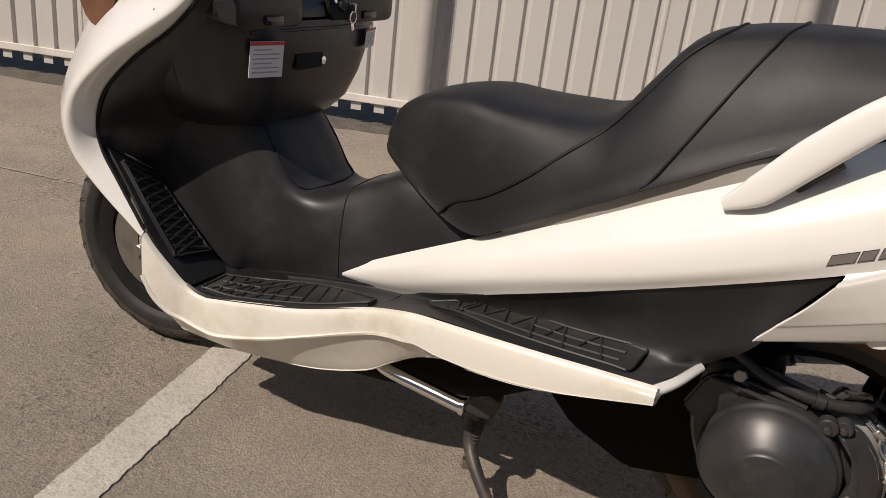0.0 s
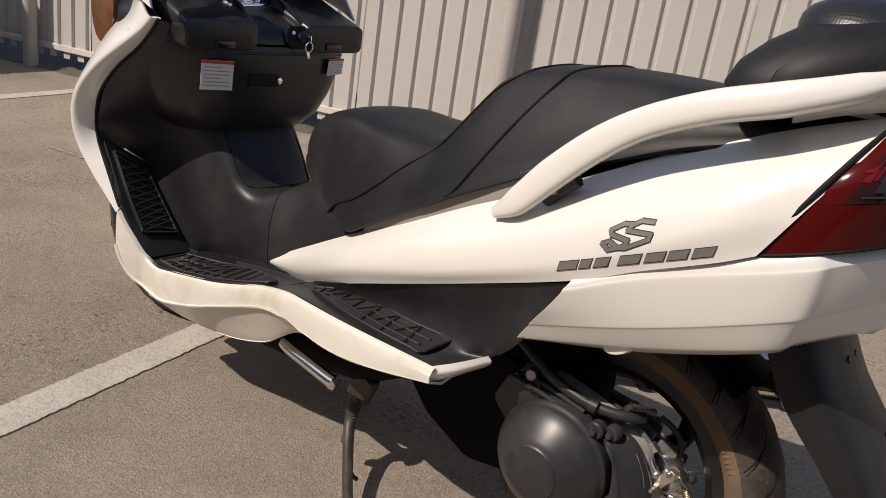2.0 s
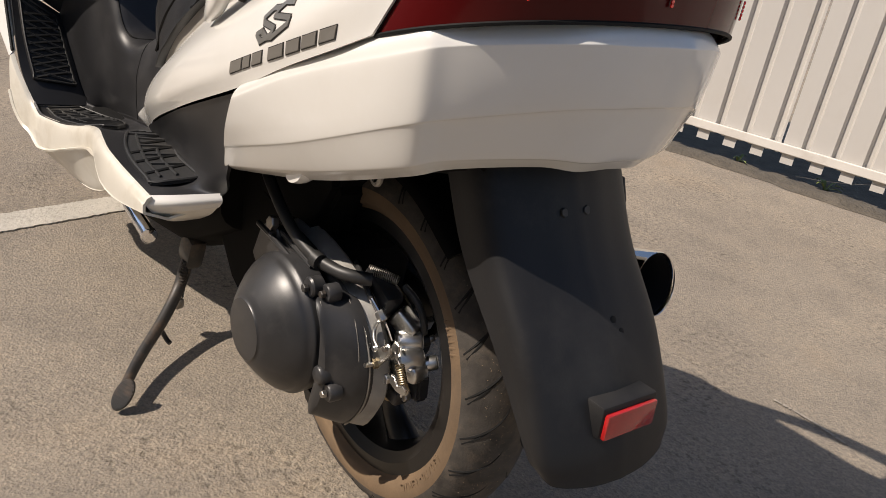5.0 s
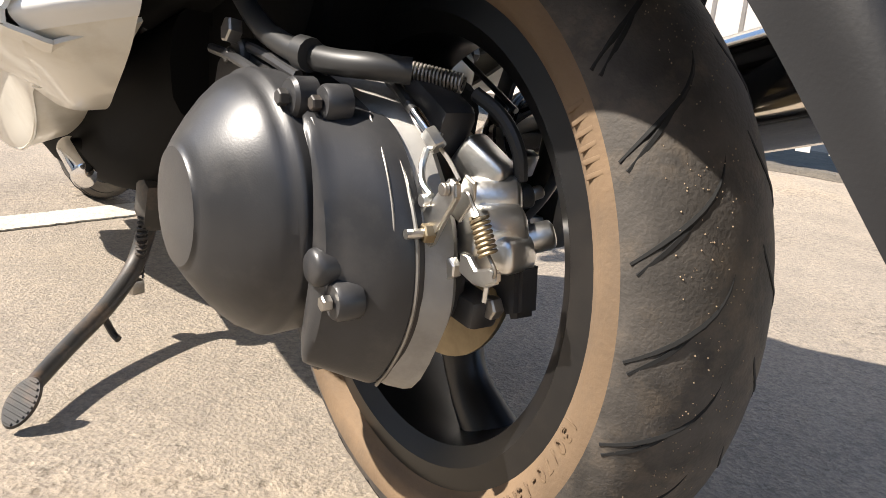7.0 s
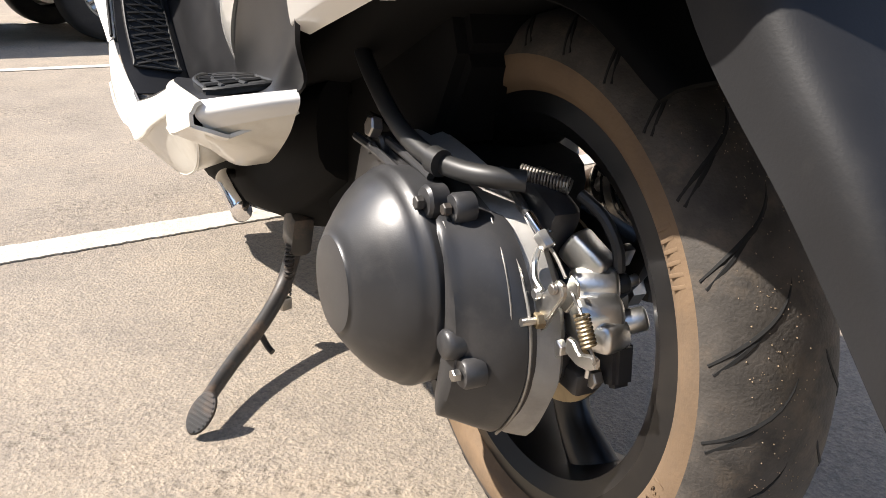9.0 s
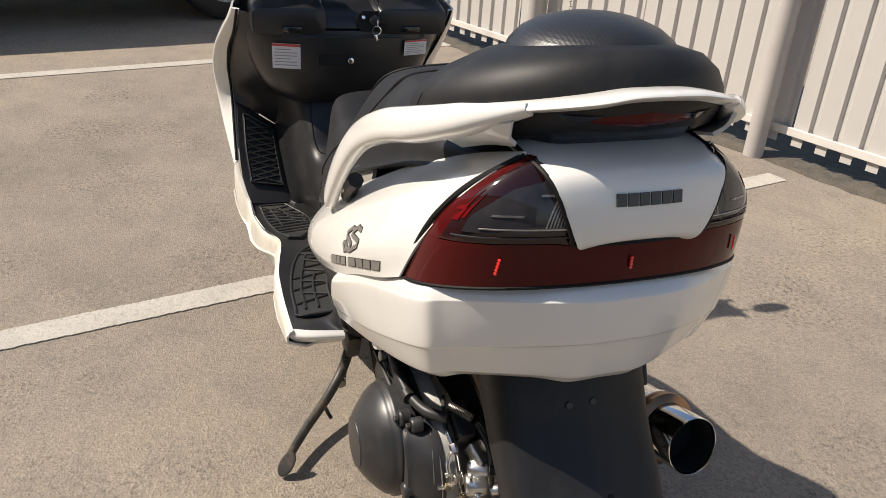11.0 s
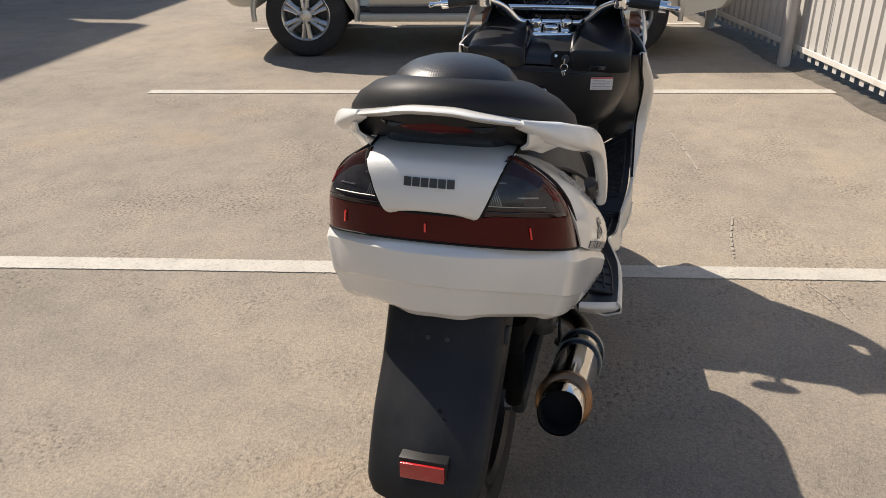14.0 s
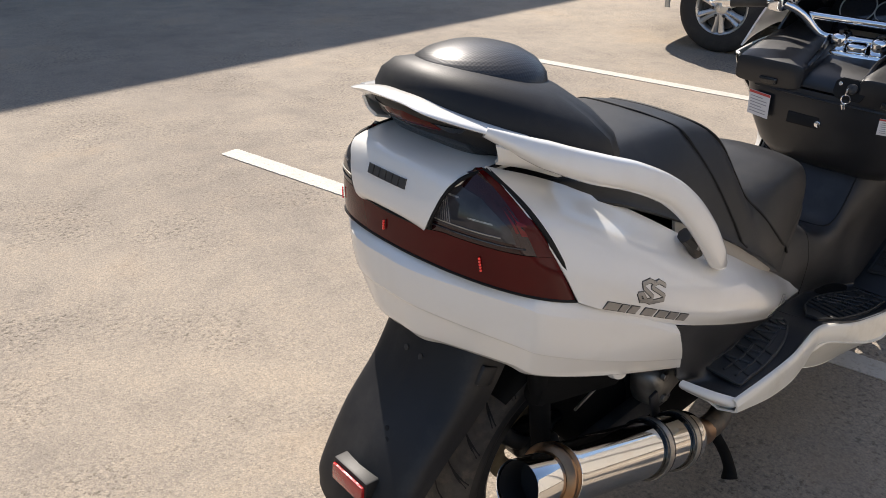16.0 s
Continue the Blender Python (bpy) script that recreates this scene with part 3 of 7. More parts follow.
# lower tail cowl round the back
g = grid_of([
    [(0.012, -0.246, 0.664), (0.120, -0.230, 0.722), (0.278, -0.210, 0.790), (0.315, -0.178, 0.806), (0.368, -0.095, 0.822), (0.386, -0.045, 0.824), (0.388, 0.000, 0.825)],
    [(0.012, -0.262, 0.651), (0.120, -0.244, 0.709), (0.283, -0.224, 0.777), (0.324, -0.192, 0.794), (0.381, -0.102, 0.812), (0.399, -0.045, 0.815), (0.401, 0.000, 0.816)],
    [(0.006, -0.266, 0.640), (0.120, -0.248, 0.698), (0.287, -0.228, 0.764), (0.332, -0.196, 0.782), (0.392, -0.104, 0.801), (0.410, -0.045, 0.805), (0.412, 0.000, 0.806)],
    [(0.002, -0.267, 0.630), (0.120, -0.249, 0.688), (0.288, -0.229, 0.755), (0.332, -0.197, 0.774), (0.393, -0.104, 0.794), (0.411, -0.045, 0.798), (0.413, 0.000, 0.799)],
    [(-0.022, -0.264, 0.592), (0.120, -0.246, 0.652), (0.286, -0.226, 0.721), (0.330, -0.194, 0.741), (0.390, -0.103, 0.764), (0.408, -0.045, 0.770), (0.410, 0.000, 0.771)],
    [(-0.045, -0.257, 0.560), (0.120, -0.242, 0.622), (0.284, -0.222, 0.692), (0.327, -0.190, 0.712), (0.385, -0.101, 0.737), (0.403, -0.045, 0.743), (0.405, 0.000, 0.744)],
    [(-0.050, -0.254, 0.552), (0.120, -0.239, 0.614), (0.283, -0.219, 0.684), (0.324, -0.187, 0.704), (0.381, -0.099, 0.728), (0.399, -0.045, 0.734), (0.401, 0.000, 0.735)],
    [(-0.068, -0.248, 0.526), (0.120, -0.228, 0.587), (0.277, -0.208, 0.648), (0.313, -0.176, 0.667), (0.366, -0.094, 0.683), (0.384, -0.045, 0.683), (0.386, 0.000, 0.684)],
    [(-0.072, -0.244, 0.519), (0.120, -0.223, 0.580), (0.275, -0.203, 0.640), (0.310, -0.171, 0.659), (0.361, -0.091, 0.675), (0.379, -0.045, 0.675), (0.381, 0.000, 0.676)],
    [(-0.075, -0.228, 0.512), (0.120, -0.208, 0.570), (0.271, -0.188, 0.630), (0.303, -0.156, 0.648), (0.351, -0.084, 0.664), (0.369, -0.045, 0.663), (0.371, 0.000, 0.664)],
], 60, 50)
part("tail_cowl", panel_bm(whole(g), 0.004, (0.0, 0, 0.7)), WHITE, scooter, "pearl white rear cowl", 40)


def tail_at(s, h):
    """A point of the rounded tail: s from -1 (left side) through 0 (rear) to 1, at the height h over its raked lower edge."""
    k = h / 0.19
    w, f, r = 0.227 - 0.026 * k - 0.084 * max(k, 0) ** 4, 0.240 + 0.095 * k, 0.402 - 0.004 * k - 0.030 * max(k, 0) ** 3
    a = abs(s) * math.pi / 2
    x = f + (r - f) * max(0.0, math.cos(a)) ** 0.80
    return np.array((x, math.copysign(w * math.sin(a) ** 0.94, s) if s else 0.0, 0.768 + h + 0.34 * (x - f) * (1 - 0.72 * k)))


def tail_piece(name, s0, s1, z0, z1, out, material, label, nu=14, nv=24, lift=None):
    """A patch of the tail's skin; lift bends its lower or upper edge."""
    rows = []
    for i in range(nu):
        row = []
        for j in range(nv):
            s = s0 + (s1 - s0) * j / (nv - 1)
            lo = z0(s) if callable(z0) else z0
            hi = z1(s) if callable(z1) else z1
            p = tail_at(s, lo + (hi - lo) * i / (nu - 1))
            row.append(p + out * np.array((math.cos(s * 1.57), math.sin(s * 1.57), 0)))
        rows.append(row)
    return part(name, panel_bm(rows, 0.006, (0.1, 0, 0.85)), material, scooter, label, 50)


def band_top(s):
    return 0.070 + 0.006 * min(1.0, max(0.0, (abs(s) - 0.20) / 0.10))


tail_piece("tail_lamp", -1, 1, 0.0, band_top, 0.0, DARKRED, "wide dark red tail lamp lens", 10, 70)
for sgn in (-1, 1):
    tail_piece("outer_lens", sgn * 1.0, sgn * 0.86, lambda s: band_top(s) + 0.0004, 0.190, 0.0, DARKRED, "dark red outer part of the lamp", 14, 10)
    tail_piece("rear_indicator", sgn * 0.86, sgn * 0.16, lambda s: band_top(s) + 0.0015, lambda s: 0.190 - 0.015 * min(1.0, (0.86 - abs(s)) / 0.50), 0.0, SMOKE, "smoked rear indicator lens", 14, 34)
    tail_piece("indicator_window", sgn * 0.74, sgn * 0.24, 0.094, lambda s: float(np.interp(abs(s), (0.24, 0.30, 0.46, 0.62, 0.74), (0.140, 0.158, 0.166, 0.154, 0.118))), 0.002, SMOKE2, "clear smoked window", 10, 22)
    for k in range(7):
        tail_piece("lamp_facet", sgn * (0.272 + 0.013 * k), sgn * (0.266 + 0.013 * k), 0.100, 0.134 + 0.002 * k, 0.0032, LAMPGREY, "pale reflector line behind the lens", 4, 3)
    for a, b, lo, hi in ((0.44, 0.30, 0.146, 0.149), (0.62, 0.46, 0.118, 0.121)):
        tail_piece("lamp_facet", sgn * a, sgn * b, lo, hi, 0.0032, LAMPGREY, "pale facet behind the lens", 3, 8)
    # brighter red patches paint the glints of facets in the lens
    for a, b, lo, hi in ((0.90, 0.84, 0.122, 0.130), (0.86, 0.81, 0.108, 0.128), (0.80, 0.775, 0.112, 0.146), (0.84, 0.825, 0.120, 0.150)):
        tail_piece("lamp_facet", sgn * a, sgn * b, lo, (lambda s, lo=lo, hi=hi, a=a, b=b: lo + (hi - lo) * (0.35 + 0.65 * (a - abs(s)) / (a - b))), 0.0012, REDLENS, "brighter red patch for a glint on a lens facet", 4, 6)
    part("lamp_rim", tube_bm([tuple(tail_at(sgn * s, 0.1005) + np.array((0.003, 0, 0))) for s in (0.66, 0.56, 0.46, 0.36, 0.25)], 0.0010, 6, 20), STEEL, scooter, "bright line in the lamp")
    part("lamp_ledge", tube_bm([tuple(tail_at(sgn * s, 0.087) + np.array((0.001, 0, 0))) for s in (0.80, 0.70, 0.60, 0.45, 0.30, 0.20)], 0.0012, 6, 20), SMOKE2, scooter, "dark ledge in the lamp")
    edge = [tuple(tail_at(sgn * 1.0, z) + np.array((-0.002, sgn * 0.001, 0))) for z in (0.0, 0.03, 0.07, 0.11, 0.15, 0.188)]
    part("lamp_gasket", tube_bm(edge, 0.0042, 8), SEAM, scooter, "black gasket")
part("lamp_gasket", tube_bm([tuple(tail_at(s / 20, -0.002)) for s in range(-20, 21)], 0.0022, 6, 80), SEAM, scooter, "black gasket")
for s, z, col, step in ((-0.49, 0.052, 5, 0.0058), (-0.02, 0.046, 4, 0.0058), (0.49, 0.052, 5, 0.0058)):
    for k in range(col):
        p = tail_at(s, z - step * k) + 0.002 * np.array((math.cos(s * 1.57), math.sin(s * 1.57), 0))
        part("lamp_bead", disc_bm(p, (math.cos(s * 1.57), math.sin(s * 1.57), 0), 0.0020, 0.002, 8), LEDRED, scooter, "bright red point in the lamp")


def lid():
    """The white lid over the tail: rear face tapering down, top face running under the spoiler."""
    rows = []
    for x, z, w, rear in ((0.20, 0.966, 0.122, 0), (0.28, 0.968, 0.120, 0), (0.334, 0.966, 0.118, 0), (0.378, 0.9590, 0.114, 0), (0.394, 0.950, 0.109, 0), (0.402, 0.932, 0.102, 0), (0.408, 0.908, 0.092, 0), (0.409, 0.886, 0.082, 0), (0.405, 0.876, 0.074, 0), (0.398, 0.872, 0.060, 0)):
        rows.append([(x - 0.005 * (1 - v) ** 3 - 0.003 * (1 - v) ** 2, -w * (1 - v), z - 0.010 * (1 - v) ** 3) for v in (0, 0.12, 0.4, 0.7, 1)])
    gl = grid_of(rows, 30, 16)
    body = part("tail_lid", panel_bm(whole(gl), 0.012, (0.2, 0, 0.85)), WHITE, scooter, "white tail lid", 50)
    tree = skin(body)
    # maker's mark as plain dark blocks
    for k in range(6):
        y = -0.042 + k * 0.0142
        lo = [tuple(tree.ray_cast(Vector((0.7, yy, zz)), Vector((-1, 0, 0)))[0]) for yy, zz in ((y, 0.918), (y + 0.0118, 0.918), (y + 0.0118, 0.932), (y, 0.932))]
        bm = bmesh.new()
        a, b = [bm.verts.new(p) for p in lo], [bm.verts.new((p[0] + 0.0022, p[1], p[2] + 0.0008)) for p in lo]
        bm.faces.new(b)
        for m2 in range(4):
            bm.faces.new((a[m2], a[(m2 + 1) % 4], b[(m2 + 1) % 4], b[m2]))
        part("emblem_block", bm, EMBLEMDARK, body, "dark maker's mark, a plain block", 0)
    rim = [(0.27, 0.123, 0.960), (0.325, 0.121, 0.955), (0.368, 0.116, 0.949), (0.388, 0.106, 0.930), (0.396, 0.095, 0.903), (0.398, 0.086, 0.881), (0.394, 0.076, 0.871)]
    part("lid_gasket", tube_bm([(x, -y, z) for x, y, z in rim] + [(0.403, 0, 0.873)] + rim[::-1], 0.0030, 6, 60), SEAM, scooter, "black gasket")


lid()

# black rear floor panels, sweeping down to the rear foot pads
body("rear_floor_panel", [
    [(-0.690, -0.122, 0.380), (-0.580, -0.175, 0.424), (-0.460, -0.204, 0.473), (-0.24, -0.242, 0.562), (0.006, -0.256, 0.659)],
    [(-0.690, -0.132, 0.373), (-0.570, -0.172, 0.410), (-0.450, -0.190, 0.446), (-0.22, -0.222, 0.512), (-0.035, -0.246, 0.596)],
    [(-0.690, -0.165, 0.376), (-0.570, -0.188, 0.410), (-0.440, -0.196, 0.432), (-0.24, -0.216, 0.458), (-0.075, -0.236, 0.520)],
    [(-0.690, -0.210, 0.383), (-0.570, -0.225, 0.414), (-0.440, -0.240, 0.431), (-0.25, -0.250, 0.445), (-0.135, -0.217, 0.463)],
    [(-0.690, -0.248, 0.391), (-0.570, -0.262, 0.420), (-0.440, -0.287, 0.434), (-0.29, -0.298, 0.444), (-0.187, -0.300, 0.450)],
], FLOORBLACK, scooter, 26, 40, 0.005, (-0.3, 0, 0.3), "dusty black rear footboard panel")

# front floor boards
body("floor_board", [
    [(-1.095, -0.152, 0.330), (-1.05, -0.118, 0.322), (-1.0, -0.104, 0.323), (-0.90, -0.104, 0.342), (-0.83, -0.114, 0.357), (-0.690, -0.122, 0.382)],
    [(-1.095, -0.166, 0.314), (-1.05, -0.130, 0.306), (-1.0, -0.116, 0.308), (-0.90, -0.116, 0.329), (-0.83, -0.126, 0.346), (-0.690, -0.132, 0.374)],
    [(-1.095, -0.252, 0.313), (-1.05, -0.252, 0.304), (-1.0, -0.253, 0.311), (-0.90, -0.252, 0.331), (-0.83, -0.250, 0.348), (-0.690, -0.236, 0.386)],
    [(-1.095, -0.268, 0.325), (-1.05, -0.266, 0.313), (-1.0, -0.267, 0.319), (-0.90, -0.265, 0.338), (-0.83, -0.262, 0.354), (-0.690, -0.249, 0.393)],
], FLOORBLACK, scooter, 18, 30, 0.005, (-0.9, 0, 0.0), "dusty black front footboard")
# raised toe boards in front
body("toe_board", [
    [(-1.285, -0.276, 0.560), (-1.276, -0.168, 0.492), (-1.275, -0.135, 0.480)],
    [(-1.236, -0.280, 0.505), (-1.240, -0.166, 0.458), (-1.245, -0.135, 0.446)],
    [(-1.190, -0.284, 0.448), (-1.190, -0.163, 0.412), (-1.195, -0.132, 0.398)],
    [(-1.152, -0.284, 0.392), (-1.135, -0.159, 0.358), (-1.140, -0.130, 0.342)],
    [(-1.120, -0.277, 0.353), (-1.108, -0.157, 0.332), (-1.112, -0.128, 0.314)],
    [(-1.088, -0.267, 0.318), (-1.088, -0.154, 0.313), (-1.090, -0.125, 0.300)],
], FLOORBLACK, scooter, 24, 14, 0.005, (-1.4, 0, 0.2), "dusty black toe board")

# centre tunnel, low behind the fuel flap and rising again under the seat
g = grid_of(own([
    [(-0.46, -0.178, 0.45), (-0.46, -0.165, 0.50), (-0.47, -0.140, 0.545), (-0.48, -0.085, 0.575), (-0.48, 0, 0.58)],
    [(-0.68, -0.122, 0.380), (-0.68, -0.120, 0.430), (-0.69, -0.112, 0.515), (-0.70, -0.082, 0.586), (-0.70, 0, 0.602)],
    [(-0.82, -0.114, 0.354), (-0.81, -0.116, 0.400), (-0.81, -0.112, 0.475), (-0.805, -0.078, 0.548), (-0.80, 0, 0.562)],
    [(-0.90, -0.104, 0.341), (-0.90, -0.114, 0.390), (-0.90, -0.116, 0.455), (-0.905, -0.092, 0.503), (-0.905, 0, 0.513)],
    [(-1.00, -0.104, 0.322), (-0.99, -0.117, 0.370), (-0.975, -0.122, 0.450), (-0.965, -0.106, 0.512), (-0.96, 0, 0.522)],
    [(-1.055, -0.122, 0.321), (-1.045, -0.128, 0.370), (-1.025, -0.128, 0.470), (-1.005, -0.110, 0.562), (-1.00, 0, 0.572)],
    [(-1.095, -0.152, 0.327), (-1.090, -0.146, 0.380), (-1.070, -0.138, 0.500), (-1.045, -0.114, 0.612), (-1.04, 0, 0.622)],
    [(-1.190, -0.163, 0.412), (-1.175, -0.155, 0.460), (-1.130, -0.148, 0.560), (-1.085, -0.122, 0.650), (-1.08, 0, 0.66)],
    [(-1.276, -0.168, 0.492), (-1.250, -0.165, 0.540), (-1.190, -0.160, 0.620), (-1.130, -0.130, 0.695), (-1.12, 0, 0.70)],
]), 52, 22)
tunnel = part("tunnel", panel_bm(whole(g), 0.005, (-0.9, 0, 0.1)), FLOORBLACK, scooter, "dusty black centre tunnel", 60)
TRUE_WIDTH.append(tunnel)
ttree = skin(tunnel)
_half = own([[(-1.055, -0.102, 0.635), (-1.015, -0.106, 0.580), (-0.975, -0.104, 0.530), (-0.948, -0.090, 0.514), (-0.935, -0.045, 0.515), (-0.930, 0, 0.516)]])[0]
part("fuel_flap", tube_bm(drape(ttree, _half + [(x, -y, z) for x, y, z in _half[-2::-1]]), 0.0022, 6, 60), SEAM, tunnel, "outline of the fuel flap")
_half = own([[(-0.845, -0.114, 0.352), (-0.845, -0.116, 0.40), (-0.845, -0.114, 0.465), (-0.850, -0.085, 0.525), (-0.850, 0, 0.540)]])[0]
part("tunnel_joint", tube_bm(drape(ttree, _half + [(x, -y, z) for x, y, z in _half[-2::-1]]), 0.0012, 6, 50), SEAM, tunnel, "joint across the tunnel")
# inner leg shield behind the toe boards, up to the glove box and dash
body("inner_shield", [
    [(-1.276, -0.166, 0.492), (-1.284, -0.222, 0.530), (-1.292, -0.283, 0.562)],
    [(-1.190, -0.150, 0.60), (-1.270, -0.232, 0.60), (-1.296, -0.284, 0.600)],
    [(-1.100, -0.165, 0.70), (-1.190, -0.245, 0.69), (-1.234, -0.294, 0.702)],
    [(-1.030, -0.200, 0.79), (-1.090, -0.258, 0.785), (-1.112, -0.288, 0.801)],
    [(-1.020, -0.205, 0.86), (-1.035, -0.250, 0.862), (-1.045, -0.284, 0.866)],
], BLACK, scooter, 24, 12, 0.004, (-1.5, 0, 0.6), "black inner leg shield")

# foot mats: a thin pad with a raised rim and narrow crossing ribs
def foot_mat(name, inner, outer, bars, lift=0.0025, rim=0.0026, rib=0.0026):
    """A mat between two edges, given front to rear; bars are polylines in its own length and width."""
    n = 41
    for sg in (1, -1):
        a, b = [np.array(crom([np.array(p) * (1, sg, 1) for p in own([e])[0]], n)) for e in (inner, outer)]
        up = np.cross(np.gradient(a, axis=0), b - a)
        up /= np.linalg.norm(up, axis=1, keepdims=True)
        up *= np.sign(up[:, 2:3])
        a, b = a + up * lift, b + up * lift
        pad = part(name, panel_bm([[a[i] * (1 - k / 6) + b[i] * k / 6 for k in range(7)] for i in range(n)], 0.005, tuple(a.mean(axis=0) - (0, 0, 0.3))), MATRUBBER, scooter, "ribbed black rubber foot mat", 30)
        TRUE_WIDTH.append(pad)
        def at(u, v):
            f = min(max(u, 0.0), 1.0) * (n - 1)
            i = min(int(f), n - 2)
            p, q, w = a[i] + (a[i + 1] - a[i]) * (f - i), b[i] + (b[i + 1] - b[i]) * (f - i), up[i]
            return tuple(p + (q - p) * v + w * 0.0015)
        edge = [at(k / 20, 0.03) for k in range(21)] + [at(1, 0.5)] + [at(1 - k / 20, 0.97) for k in range(21)] + [at(0, 0.5), at(0, 0.03)]
        part("mat_rim", tube_bm(edge, rim, 6, 90), MATRUBBER, pad)
        for line in bars:
            fine = [(u0 + (u1 - u0) * k / 4, v0 + (v1 - v0) * k / 4) for (u0, v0), (u1, v1) in zip(line, line[1:]) for k in range(4)] + [line[-1]]
            finish(tube_bm([at(u, v) for u, v in fine], rib, 5, len(fine)), "mat_rib", MATRUBBER, pad, smooth=30)


foot_mat("front_foot_mat",
         [(-1.075, -0.172, 0.311), (-1.0, -0.130, 0.308), (-0.90, -0.128, 0.330), (-0.80, -0.150, 0.354), (-0.705, -0.196, 0.381)],
         [(-1.075, -0.247, 0.309), (-1.0, -0.247, 0.311), (-0.90, -0.246, 0.331), (-0.80, -0.240, 0.355), (-0.705, -0.226, 0.384)],
         [[(0.05 + 0.085 * k, 0.06), (0.13 + 0.085 * k, 0.94)] for k in range(9)] + [[(0.06 + 0.10 * k, 0.90), (0.13 + 0.10 * k, 0.45), (0.24 + 0.09 * k, 0.10)] for k in range(4)] + [[(0.06, 0.72), (0.62, 0.72)], [(0.05, 0.42), (0.30, 0.42)]])
foot_mat("rear_foot_mat",
         [(-0.602, -0.186, 0.404), (-0.52, -0.168, 0.424), (-0.44, -0.176, 0.436), (-0.336, -0.203, 0.447), (-0.215, -0.212, 0.458)],
         [(-0.585, -0.205, 0.408), (-0.52, -0.236, 0.426), (-0.44, -0.262, 0.434), (-0.336, -0.281, 0.443), (-0.226, -0.288, 0.449)],
         [[(0.08, 0.10), (0.12, 0.90)], [(0.16, 0.08), (0.20, 0.92)], [(0.19, 0.92), (0.27, 0.08)], [(0.22, 0.92), (0.30, 0.08)], [(0.31, 0.08), (0.36, 0.70)], [(0.36, 0.70), (0.45, 0.08)], [(0.45, 0.08), (0.49, 0.70)],
          [(0.52, 0.70), (0.58, 0.08)], [(0.59, 0.08), (0.63, 0.92)], [(0.67, 0.70), (0.71, 0.08)], [(0.72, 0.08), (0.76, 0.92)], [(0.80, 0.70), (0.84, 0.08)], [(0.85, 0.08), (0.90, 0.92)], [(0.20, 0.72), (0.95, 0.72)], [(0.60, 0.40), (0.95, 0.40)]])
foot_mat("toe_mat",
         [(-1.258, -0.180, 0.483), (-1.190, -0.176, 0.418), (-1.122, -0.170, 0.353)],
         [(-1.262, -0.264, 0.531), (-1.190, -0.268, 0.445), (-1.130, -0.262, 0.366)],
         [[(0.02 + 0.09 * k, 0.08), (min(0.20 + 0.09 * k, 0.98), 0.92)] for k in range(10)] + [[(0.05 + 0.12 * k, 0.92), (0.13 + 0.12 * k, 0.08)] for k in range(8)], rib=0.0034)


# white skirts under the boards: upper face, crease, and a lower face turned in
EDGE = [(-1.172, -0.292, 0.416, 0.330, 0.300, 0.246), (-1.150, -0.288, 0.388, 0.290, 0.214, 0.246), (-1.120, -0.279, 0.354, 0.262, 0.199, 0.243), (-1.090, -0.269, 0.322, 0.250, 0.195, 0.240), (-1.05, -0.267, 0.310, 0.242, 0.193, 0.238),
        (-1.0, -0.268, 0.318, 0.243, 0.194, 0.237), (-0.90, -0.266, 0.338, 0.270, 0.206, 0.237), (-0.80, -0.262, 0.360, 0.306, 0.224, 0.236), (-0.70, -0.251, 0.390, 0.342, 0.258, 0.236), (-0.645, -0.252, 0.404, 0.358, 0.295, 0.240),
        (-0.59, -0.260, 0.416, 0.366, 0.330, 0.250), (-0.53, -0.272, 0.424, 0.366, 0.348, 0.256), (-0.44, -0.288, 0.434, 0.374, 0.352, 0.256), (-0.36, -0.295, 0.440, 0.384, 0.362, 0.264), (-0.29, -0.299, 0.445, 0.398, 0.384, 0.278), (-0.178, -0.302, 0.451, 0.426, 0.418, 0.290)]


def skirt(name, lo, hi, label):
    xs = [e for e in EDGE if lo <= e[0] <= hi]
    rows = [[(x, y, z) for x, y, z, c, b, w in xs],
            [(x, y - 0.006, z - 0.003) for x, y, z, c, b, w in xs],
            [(x, y - 0.010, z - 0.010) for x, y, z, c, b, w in xs],
            [(x, y - 0.012, (z + c) / 2) for x, y, z, c, b, w in xs],
            [(x, y - 0.012, c + 0.0025) for x, y, z, c, b, w in xs],
            [(x, y - 0.0105, c - 0.0015) for x, y, z, c, b, w in xs],
            [(x, (y - 0.010 - w) / 2 + 0.006, (b + c) / 2 - 0.004) for x, y, z, c, b, w in xs],
            [(x, -w + 0.012, b - 0.006) for x, y, z, c, b, w in xs],
            [(x, -w + 0.022, b - 0.004) for x, y, z, c, b, w in xs],
            [(x + 0.01, -w + 0.085, b + 0.018) for x, y, z, c, b, w in xs]]
    return body(name, rows, WHITE_WORN, scooter, 60, 56, 0.004, ((lo + hi) / 2, 0, 0.30), label)


skirt("front_skirt", -1.2, -0.53, "worn white front skirt")
skirt("rear_skirt", -0.53, -0.1, "worn white rear skirt")
panel("skirt_end", [
    [(-0.181, -0.322, 0.439), (-0.155, -0.285, 0.447), (-0.130, -0.228, 0.455)],
    [(-0.176, -0.328, 0.425), (-0.148, -0.288, 0.434), (-0.124, -0.228, 0.444)],
    [(-0.181, -0.314, 0.409), (-0.160, -0.280, 0.418), (-0.136, -0.228, 0.430)],
], WHITE, scooter, 10, 12, 0.006, (-0.3, -0.2, 0.44), "white rear edge of the footboard")

